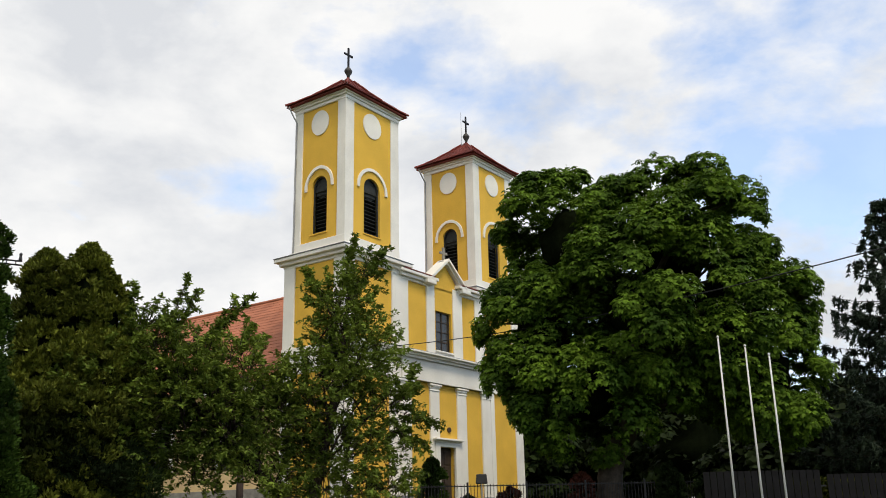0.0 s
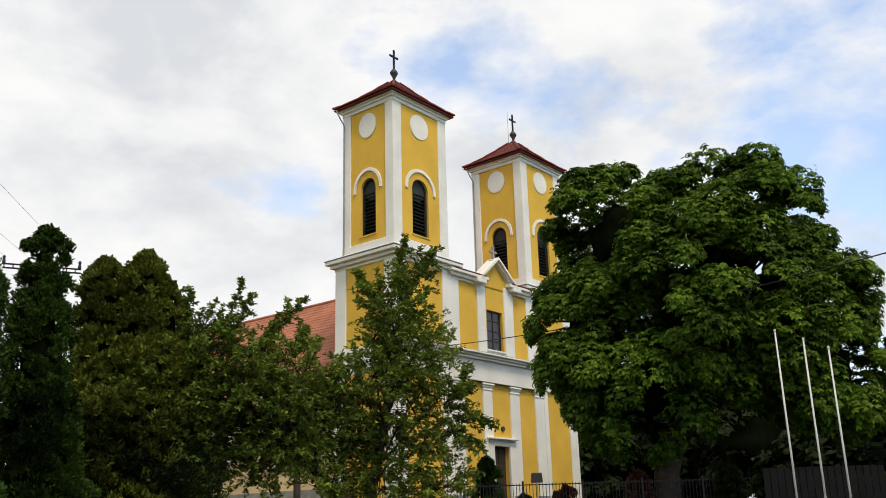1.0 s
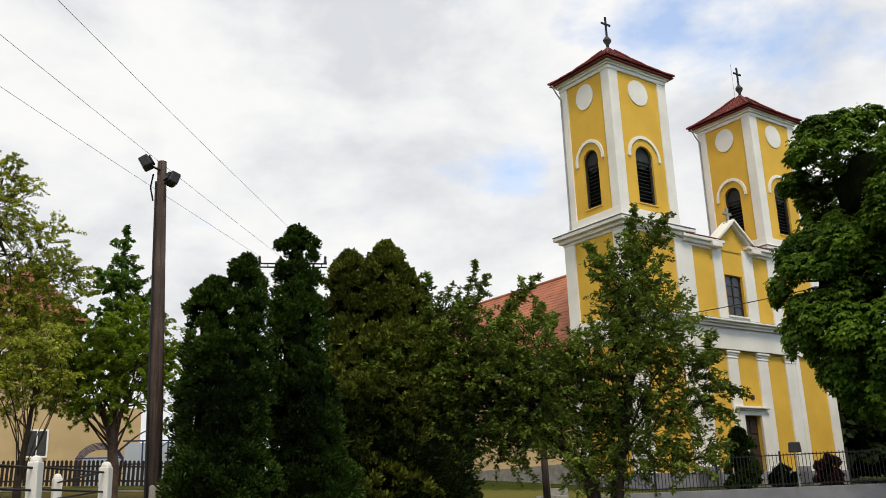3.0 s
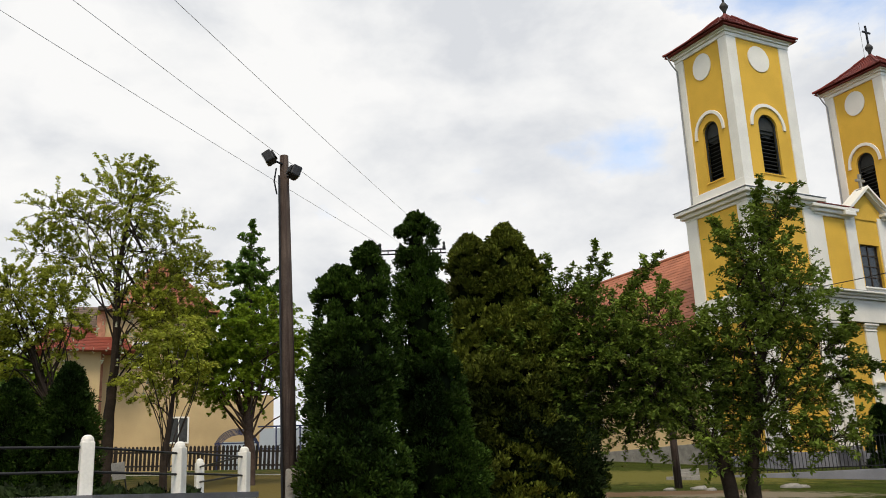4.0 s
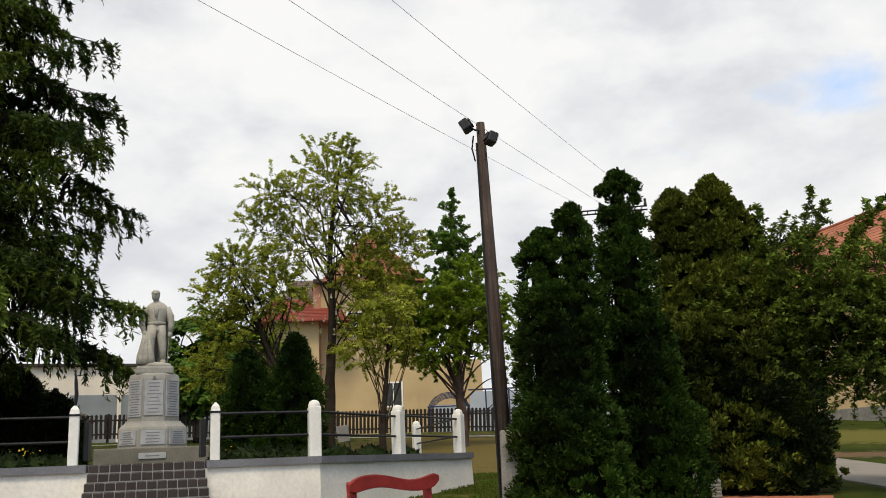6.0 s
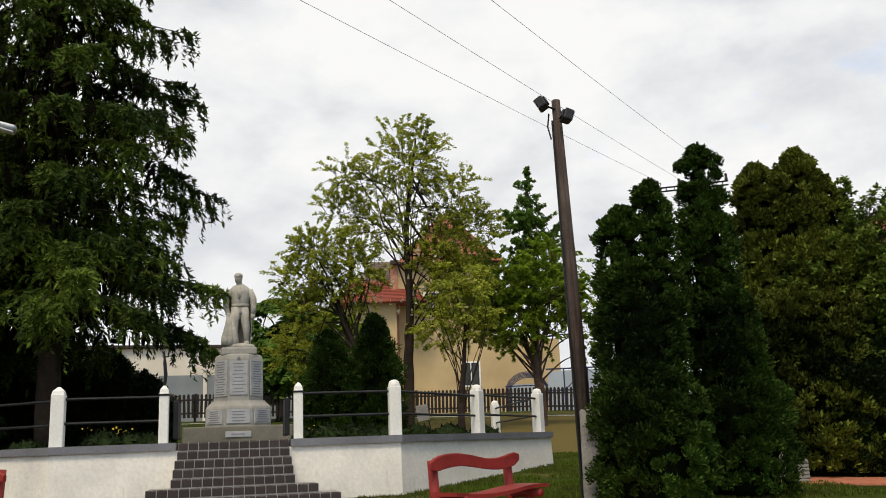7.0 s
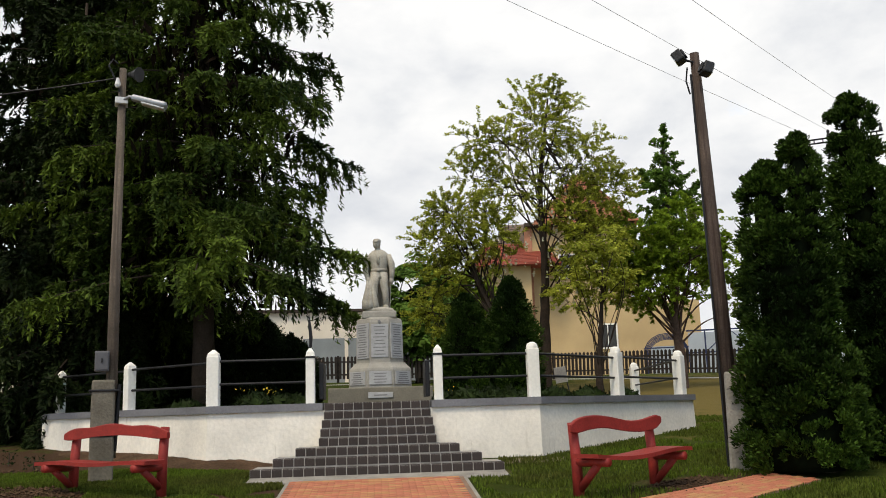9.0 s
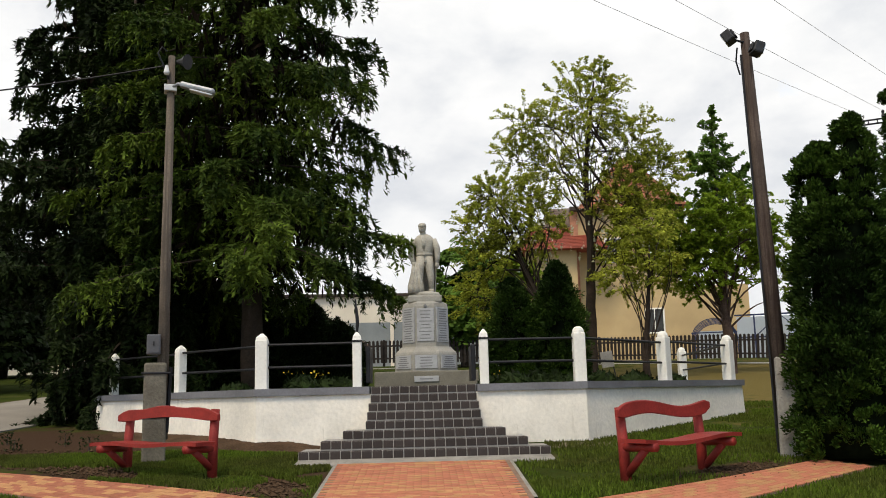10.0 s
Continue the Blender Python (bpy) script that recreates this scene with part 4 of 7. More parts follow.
def statue():
    """A standing figure in an open coat, cap on its bowed head, a long drape before it: one plain mesh."""
    bm = bmesh.new()
    lathe(bm, [(0.30, 0.0), (0.31, 0.05), (0.29, 0.09), (0.20, 0.11)], 14, (0, -0.02), 0.2, 0.85)
    # boots and trousers, the weight on one leg
    for x, y in ((-0.05, -0.20), (0.15, -0.12)):
        tube(bm, [(x, y, 0.11), (x - 0.01, y + 0.09, 0.13), (x - 0.01, y + 0.15, 0.18)], [0.045, 0.06, 0.055], 8)
    tube(bm, [(-0.06, -0.08, 0.12), (-0.085, -0.10, 0.36), (-0.085, -0.08, 0.58), (-0.05, -0.02, 0.82)], [0.058, 0.066, 0.088, 0.115], 10)
    tube(bm, [(0.14, -0.01, 0.12), (0.135, -0.03, 0.36), (0.11, -0.03, 0.60), (0.07, 0.0, 0.82)], [0.056, 0.066, 0.09, 0.115], 10)
    # jacket with a short skirt below the belt, chest, sloping shoulders
    lathe(bm, [(0.185, 0.70), (0.178, 0.78), (0.158, 0.87), (0.172, 0.94), (0.195, 1.05), (0.212, 1.14), (0.205, 1.21), (0.135, 1.285), (0.07, 1.32)], 18, (0.01, 0.0), 0, 0.66)
    lathe(bm, [(0.164, 0.855), (0.18, 0.862), (0.18, 0.905), (0.166, 0.912)], 18, (0.01, 0.0), 0, 0.70)
    box(bm, -0.025, 0.04, -0.138, -0.11, 0.855, 0.91, 0.008)
    tube(bm, [(-0.06, -0.09, 1.27), (-0.02, -0.135, 1.15), (0.0, -0.14, 1.0)], [0.02, 0.018, 0.012], 6)
    tube(bm, [(0.075, -0.09, 1.27), (0.035, -0.135, 1.15), (0.01, -0.14, 1.0)], [0.02, 0.018, 0.012], 6)
    # neck, bowed head, cap
    tube(bm, [(0.0, 0, 1.27), (-0.01, -0.03, 1.37)], [0.065, 0.055], 10)
    lathe(bm, [(0.03, 1.335), (0.06, 1.36), (0.074, 1.41), (0.076, 1.46), (0.07, 1.48)], 14, (-0.018, -0.045), 0, 1.12)
    lathe(bm, [(0.08, 1.462), (0.084, 1.475), (0.08, 1.515), (0.055, 1.54), (0.02, 1.545)], 14, (-0.018, -0.035), 0, 1.15)
    tube(bm, [(-0.02, -0.115, 1.47), (-0.02, -0.15, 1.46)], [0.045, 0.025], 8)
    tube(bm, [(-0.02, -0.125, 1.43), (-0.02, -0.135, 1.405)], [0.014, 0.017], 6)
    # arms: one bent a little towards the drape, one hanging
    tube(bm, [(-0.17, 0, 1.20), (-0.245, -0.01, 1.04), (-0.25, -0.06, 0.86), (-0.20, -0.13, 0.70)], [0.072, 0.07, 0.06, 0.045], 10)
    tube(bm, [(0.19, 0, 1.20), (0.265, 0.0, 1.02), (0.275, -0.03, 0.84), (0.265, -0.05, 0.70)], [0.072, 0.07, 0.058, 0.046], 10)
    for x, y, z in ((-0.19, -0.15, 0.665), (0.262, -0.06, 0.655)):
        lathe(bm, [(0.02, z - 0.06), (0.044, z - 0.02), (0.044, z + 0.03), (0.03, z + 0.06)], 10, (x, y))
    # the coat over the shoulders, falling behind in folds
    coat = [(math.cos(q), math.sin(q)) for q in (math.pi * (-0.06 + 1.12 * k / 20) for k in range(21))]
    rings = []
    for z, rx, ry, lean in ((0.08, 0.25, 0.17, -0.045), (0.35, 0.245, 0.165, -0.03), (0.65, 0.24, 0.155, -0.01), (0.95, 0.225, 0.145, 0.0), (1.16, 0.215, 0.13, 0.0), (1.26, 0.15, 0.11, 0.0)):
        rings.append([bm.verts.new((0.01 + lean + rx * c * (1 + 0.055 * math.sin(2.2 * k)), ry * q * (1 + 0.08 * math.sin(2.2 * k)), z)) for k, (c, q) in enumerate(coat)])
    for r0, r1 in zip(rings, rings[1:]):
        for k in range(len(coat) - 1):
            bm.faces.new((r0[k], r0[k + 1], r1[k + 1], r1[k]))
    # the long drape that falls from the hand and spreads over the foot
    for x0, x1, r in ((-0.19, -0.25, 0.075), (-0.15, -0.16, 0.07), (-0.11, -0.06, 0.06)):
        tube(bm, [(x0, -0.15, 0.70), (x0 * 0.75 + x1 * 0.25, -0.165, 0.48), (x1, -0.18, 0.22), (x1 + 0.01, -0.19, 0.07)], [0.03, r * 0.7, r, r * 1.15], 10)
    bmesh.ops.rotate(bm, verts=bm.verts, matrix=Matrix.Rotation(radians(-4), 3, "Z"))
    for v in bm.verts:
        v.co += Vector((noise.noise(v.co * 14), noise.noise(v.co * 14 + Vector((5, 0, 0))), 0)) * 0.009
    bmesh.ops.scale(bm, verts=bm.verts, vec=(0.95, 0.95, 0.92))
    ob = part("statue", bm, STATUE_STONE, smooth=True)
    ob.matrix_basis = loc(0.06, MY, CAP_Z - 0.03 + 1.70)
    tagged(ob, "pale stone statue of a standing figure in a long coat", "statue")


statue()


def soil_bank(line, reach, height):
    """Bare earth heaped along the foot of the wall: a low uneven bank from the plaster outwards."""
    bm = bmesh.new()
    pts = spline(line, 16)
    rows = []
    for k, (x, y) in enumerate(pts):
        a, b = pts[max(0, k - 1)], pts[min(len(pts) - 1, k + 1)]
        tx, ty = b[0] - a[0], b[1] - a[1]
        ln = math.hypot(tx, ty)
        nx, ny = ty / ln, -tx / ln
        fade = min(1.0, 4 * k / len(pts) + 0.1, 4 * (len(pts) - 1 - k) / len(pts) + 0.1)
        row = []
        for j in range(9):
            s = j / 8
            wx, wy = lxy(x + nx * (s * reach - 0.12), y + ny * (s * reach - 0.12))
            lump = 0.016 * noise.noise(Vector((wx * 4, wy * 4, 0))) + 0.008 * noise.noise(Vector((wx * 13, wy * 13, 3)))
            z = gz(wx, wy) - 0.03 + (height * fade * (1 - s) ** 0.8 + lump * (1 - s) + 0.02 * (1 - s))
            row.append(bm.verts.new((wx, wy, z)))
        rows.append(row)
    for p, q in zip(rows, rows[1:]):
        for j in range(8):
            bm.faces.new((p[j], p[j + 1], q[j + 1], q[j]))
    tagged(part("ground_bank", bm, SOIL, smooth=True), "bare brown earth heaped along the wall foot", "ground", kind="structure")


soil_bank([(-5.6, 17.2), (-4.0, 15.63), (-2.9, 14.5), (-2.45, 14.2), (-2.0, 14.13), (-1.45, 14.13)], 0.75, 0.13)

# ---- plants ----
def leaf_mesh(name, C, N, size, material, parent, rng, aspect=1.7, kind="", spin=None, label="", fold=0.0):
    """One mesh of many small leaves: centres C, facing N, as pointed four-cornered blades."""
    n = len(C)
    N = N / (np.linalg.norm(N, axis=1, keepdims=True) + 1e-9)
    if spin is None:
        spin = rng.normal(size=(n, 3))
    A = np.cross(N, spin)
    A /= np.linalg.norm(A, axis=1, keepdims=True) + 1e-9
    B = np.cross(N, A)
    s = (size * rng.uniform(0.65, 1.35, (n, 1)))
    L, W = A * s * aspect * 0.5, B * s * 0.5
    V = np.empty((n, 4, 3))
    drop = N * s * fold
    V[:, 0] = C - L - drop
    V[:, 1] = C + W - L * 0.1
    V[:, 2] = C + L - drop
    V[:, 3] = C - W - L * 0.1
    me = bpy.data.meshes.new(name)
    me.vertices.add(n * 4)
    me.vertices.foreach_set("co", V.reshape(-1).astype(np.float32))
    me.loops.add(n * 4)
    me.loops.foreach_set("vertex_index", np.arange(n * 4, dtype=np.int32))
    me.polygons.add(n)
    me.polygons.foreach_set("loop_start", np.arange(0, n * 4, 4, dtype=np.int32))
    me.update(calc_edges=True)
    me.materials.append(material)
    ob = new(name, me)
    if parent:
        ob.parent = parent
    if kind:
        ob["kind"] = kind
    if label:
        ob["label"] = label
    return ob


def sphere_dirs(rng, n):
    v = rng.normal(size=(n, 3))
    return v / np.linalg.norm(v, axis=1, keepdims=True)


def clump_crown(rng, blobs, clumps, per, rad, flat=0.6, shell=0.55, floor=None):
    """Leaf centres and facings for a crown: clumps spread over a union of ellipsoids, leaves over each clump's upper side."""
    vol = np.array([b[3] * b[4] * b[5] for b in blobs]) ** 0.75
    pick = rng.choice(len(blobs), clumps, p=vol / vol.sum())
    B = np.array(blobs)[pick]
    d = sphere_dirs(rng, clumps)
    r = shell + (1 - shell) * rng.random((clumps, 1)) ** 0.5
    cc = B[:, :3] + d * B[:, 3:] * r
    if floor is not None:
        cc[:, 2] = np.maximum(cc[:, 2], floor + rng.random(clumps) * 0.6)
    k = rng.integers(0, clumps, clumps * per)
    dd = sphere_dirs(rng, len(k))
    dd[:, 2] = np.where(dd[:, 2] < -0.25, -dd[:, 2], dd[:, 2])
    cr = rad * rng.uniform(0.6, 1.35, clumps)[k][:, None]
    rr = (0.35 + 0.65 * rng.random((len(k), 1)) ** 0.5)
    off = dd * cr * rr * np.array([1, 1, flat])
    # clumps droop outwards
    out = d[k] * np.array([1, 1, 0])
    off[:, 2] -= 0.35 * np.maximum(0, (off * out).sum(1))
    C = cc[k] + off
    N = dd * 0.6 + np.array([0, 0, 0.55]) + d[k] * 0.35 + rng.normal(size=(len(k), 3)) * 0.33
    return C, N, cc


def limbs(rng, trunk_pts, trunk_r, targets, r0, material, parent, n_sub=5, name="limb", start=(0.5, 1.0)):
    """Curved tapering limbs from the trunk to chosen clumps."""
    T = [Vector(p) for p in trunk_pts]
    for t in targets:
        u = rng.uniform(*start) * (len(T) - 1)
        i = min(int(u), len(T) - 2)
        a = T[i].lerp(T[i + 1], u - i)
        b = Vector(t)
        mid = a.lerp(b, 0.5) + Vector((rng.normal() * 0.08, rng.normal() * 0.08, 0.12)) * (b - a).length
        pts = spline([a, mid, b], n_sub)
        rr = [r0 * (1 - 0.85 * k / (len(pts) - 1)) for k in range(len(pts))]
        part(name, tube(bmesh.new(), pts, rr, 6, False), material, parent, smooth=True)


def trunk_mesh(pts, radii, material, parent, n=10, seed=0, name="trunk"):
    P = spline(pts, 5)
    R = np.interp(np.linspace(0, 1, len(P)), np.linspace(0, 1, len(radii)), radii)
    bm = tube(bmesh.new(), P, list(R), n)
    for v in bm.verts:
        v.co += Vector((noise.noise(v.co * 2.3 + Vector((seed, 0, 0))), noise.noise(v.co * 2.3 + Vector((0, seed, 9))), 0)) * (0.12 * float(R[0]))
    return part(name, bm, material, parent, smooth=True)


def broadleaf(name, m, label, blobs, trunk, radii, clumps, per, rad, size, material, bark=BARK, seed=1, n_limbs=14, r_limb=0.1, shell=0.55, flat=0.6, aspect=1.7, floor=None, category="tree", start=(0.5, 1.0), core=0.0, fold=0.12):
    rng = np.random.default_rng(seed)
    t = thing(name, m, label, category)
    trunk_mesh(trunk, radii, bark, t, seed=seed)
    C, N, cc = clump_crown(rng, blobs, clumps, per, rad, flat, shell, floor)
    leaf_mesh("foliage", C, N, size, material, t, rng, aspect, kind="stuff", fold=fold)
    sel = cc[rng.choice(len(cc), min(n_limbs, len(cc)), replace=False)]
    tp = spline(trunk, 5)
    limbs(rng, tp, radii, [tuple(c) for c in sel], r_limb, bark, t, start=start)
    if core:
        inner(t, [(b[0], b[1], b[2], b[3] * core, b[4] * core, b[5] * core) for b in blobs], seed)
    return t


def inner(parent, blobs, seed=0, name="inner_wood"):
    """The shade inside a crown, put into near-black colour: lumpy bodies well within the leaves."""
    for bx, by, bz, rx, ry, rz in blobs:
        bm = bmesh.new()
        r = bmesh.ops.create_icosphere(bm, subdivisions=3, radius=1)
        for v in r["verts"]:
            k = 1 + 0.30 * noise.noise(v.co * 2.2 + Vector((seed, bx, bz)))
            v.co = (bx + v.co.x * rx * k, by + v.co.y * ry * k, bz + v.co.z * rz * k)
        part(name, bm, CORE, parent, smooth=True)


def columnar(name, m, label, stems, density, size, material, seed=1, lump=0.22, aspect=2.6, floor=0.02, category="conifer", tuft=0.14, each=90):
    """A dense upright conifer of one or more stems: (x, y, height, radius, shoulder). Rounded tufts of sprays over a lumpy body, dark between."""
    rng = np.random.default_rng(seed)
    t = thing(name, m, label, category)
    Cs, Ns, Sp = [], [], []

    def prof(u, r, sh):
        w = np.clip((u - sh) / (1 - sh), 0, 1)
        return r * np.where(u < sh, 0.88 + 0.12 * np.cos((u / sh - 0.45) * 2.2), 0.97 * (1 - w ** 1.7) ** 0.75 + 0.03)
    for i, (x, y, h, r, sh) in enumerate(stems):
        n = max(24, int(density * 2 * math.pi * r * h))
        u = rng.random(n) ** 0.95
        q = rng.random(n) * 2 * math.pi
        cap = rng.random(n) < 0.12
        u = np.where(cap, sh + (1 - sh) * rng.random(n), u)
        lum = np.array([noise.noise(Vector((math.cos(a) * 1.6, math.sin(a) * 1.6, b * h * 0.95 + seed * 3 + x))) + 0.8 * noise.noise(Vector((math.cos(a) * 4, math.sin(a) * 4, b * h * 2.6 + seed))) for a, b in zip(q, u)])
        R = prof(u, r, sh) * (1 + lump * lum) * (1.0 - 0.34 * rng.random(n) ** 1.2) * np.where(cap, rng.random(n) ** 0.5, 1.0)
        base = np.stack([x + R * np.cos(q), y + R * np.sin(q), floor + u * h * 0.965], 1)
        out = np.stack([np.cos(q), np.sin(q), np.zeros(n)], 1)
        seen = np.ones(n, bool)
        for j, (x2, y2, h2, r2, sh2) in enumerate(stems):
            if j != i:
                u2 = (base[:, 2] - floor) / h2
                d2 = np.hypot(base[:, 0] - x2, base[:, 1] - y2)
                seen &= ~((u2 < 1) & (d2 < 0.72 * prof(np.clip(u2, 0, 1), r2, sh2)))
        base, out, u = base[seen], out[seen], u[seen]
        n = len(base)
        axis = out * rng.uniform(0.5, 1.0, (n, 1)) + np.array([0, 0, 0.85]) + rng.normal(size=(n, 3)) * 0.25
        axis /= np.linalg.norm(axis, axis=1, keepdims=True)
        tr = tuft * rng.uniform(0.6, 1.45, n) * np.minimum(1, 0.55 + (1 - u) * 2)
        k = np.repeat(np.arange(n), each)
        dd = sphere_dirs(rng, len(k))
        along_ = (dd * axis[k]).sum(1)
        dd += axis[k] * np.where(along_ < 0, -1.6 * along_, 0)[:, None]
        rr = 0.35 + 0.65 * rng.random(len(k)) ** 0.5
        C = base[k] + (dd + axis[k] * 0.35) * (tr[k] * rr)[:, None]
        Cs.append(C)
        blade = dd * 0.7 + axis[k] * 0.6 + rng.normal(size=(len(k), 3)) * 0.3
        nn = np.cross(blade, rng.normal(size=(len(k), 3)))
        nn /= np.linalg.norm(nn, axis=1, keepdims=True) + 1e-9
        nn *= np.where((nn * dd).sum(1) < 0, -1, 1)[:, None]
        Ns.append(nn + dd * 0.25)
        Sp.append(np.cross(nn, blade))
        # solid near-black body, painting the shade seen between the tufts
        kk = 14
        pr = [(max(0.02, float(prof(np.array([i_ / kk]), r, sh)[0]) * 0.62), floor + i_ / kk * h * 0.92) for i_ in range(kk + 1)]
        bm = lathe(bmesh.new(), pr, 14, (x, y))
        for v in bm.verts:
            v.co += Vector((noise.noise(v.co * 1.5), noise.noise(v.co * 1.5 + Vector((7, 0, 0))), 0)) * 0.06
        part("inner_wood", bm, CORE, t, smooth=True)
    part("trunk", tube(bmesh.new(), [(stems[0][0], stems[0][1], -0.1), (stems[0][0], stems[0][1], 0.6)], [0.11, 0.09], 8), BARK, t)
    leaf_mesh("foliage", np.concatenate(Cs), np.concatenate(Ns), size, material, t, rng, aspect, kind="stuff", spin=np.concatenate(Sp), fold=0.15)
    return t


def lobed_tree(name, m, label, blobs, trunk, radii, lobes, lobe_r, per, leaflet, material, seed=1, n_limbs=16, r_limb=0.2, core=0.6, bark=BARK):
    """A broad old crown: rounded lobes over a union of ellipsoids, each roofed with drooping hand-shaped leaves."""
    rng = np.random.default_rng(seed)
    t = thing(name, m, label, "tree")
    trunk_mesh(trunk, radii, bark, t, seed=seed)
    B = np.array(blobs)
    area = (B[:, 3] * B[:, 4] * B[:, 5]) ** 0.67
    pick = rng.choice(len(B), lobes * 4, p=area / area.sum())
    d = sphere_dirs(rng, len(pick))
    cc = B[pick, :3] + d * B[pick, 3:] * rng.uniform(0.70, 0.98, (len(pick), 1))
    free = np.ones(len(pick), bool)
    for j in range(len(B)):
        inside = (((cc - B[j, :3]) / B[j, 3:]) ** 2).sum(1) < 0.40
        free &= ~(inside & (pick != j))
    cc, d = cc[free][:lobes], d[free][:lobes]
    n = len(cc)
    lr = lobe_r * rng.uniform(0.65, 1.4, n)
    k = np.repeat(np.arange(n), per)
    axis = d * 0.8 + np.array([0, 0, 0.6])
    axis /= np.linalg.norm(axis, axis=1, keepdims=True)
    v = sphere_dirs(rng, len(k))
    dot = (v * axis[k]).sum(1)
    v += axis[k] * np.where(dot < -0.15, -1.7 * dot, 0)[:, None]
    v /= np.linalg.norm(v, axis=1, keepdims=True)
    c = cc[k] + v * (lr[k] * (0.72 + 0.28 * rng.random(len(k))))[:, None] * np.array([1, 1, 0.8])
    nrm = v * 0.55 + np.array([0, 0, 0.75]) + rng.normal(size=(len(k), 3)) * 0.22
    nrm /= np.linalg.norm(nrm, axis=1, keepdims=True)
    a = np.cross(nrm, rng.normal(size=(len(k), 3)))
    a /= np.linalg.norm(a, axis=1, keepdims=True)
    b = np.cross(nrm, a)
    Cs, Ns, Sp = [], [], []
    for i in range(6):
        q = 2 * math.pi * i / 6
        ax = a * math.cos(q) + b * math.sin(q) - nrm * 0.55 + rng.normal(size=(len(k), 3)) * 0.1
        ax /= np.linalg.norm(ax, axis=1, keepdims=True)
        nn = nrm + (a * math.cos(q) + b * math.sin(q)) * 0.5
        Cs.append(c + ax * leaflet * 1.15)
        Ns.append(nn)
        Sp.append(np.cross(nn, ax))
    leaf_mesh("foliage", np.concatenate(Cs), np.concatenate(Ns), leaflet, material, t, rng, 2.1, kind="stuff", spin=np.concatenate(Sp), fold=0.1)
    # upright flower candles on the lobes
    C, N = [], []
    for j in rng.choice(len(k), 420, replace=False):
        if v[j, 2] > -0.1:
            for i in range(6):
                C.append(c[j] + nrm[j] * 0.04 + np.array([0, 0, 0.045 * i + 0.05]) + rng.normal(size=3) * 0.025 * (1.5 - i / 6))
                N.append(rng.normal(size=3))
    leaf_mesh("inflorescence", np.array(C), np.array(N), 0.052, CANDLE, t, rng, 1.2, kind="stuff")
    tp = spline(trunk, 5)
    limbs(rng, tp, radii, [tuple(p) for p in cc[rng.choice(n, min(n, n_limbs), replace=False)]], r_limb, bark, t)
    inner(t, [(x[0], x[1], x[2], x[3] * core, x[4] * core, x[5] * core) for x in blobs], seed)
    return t


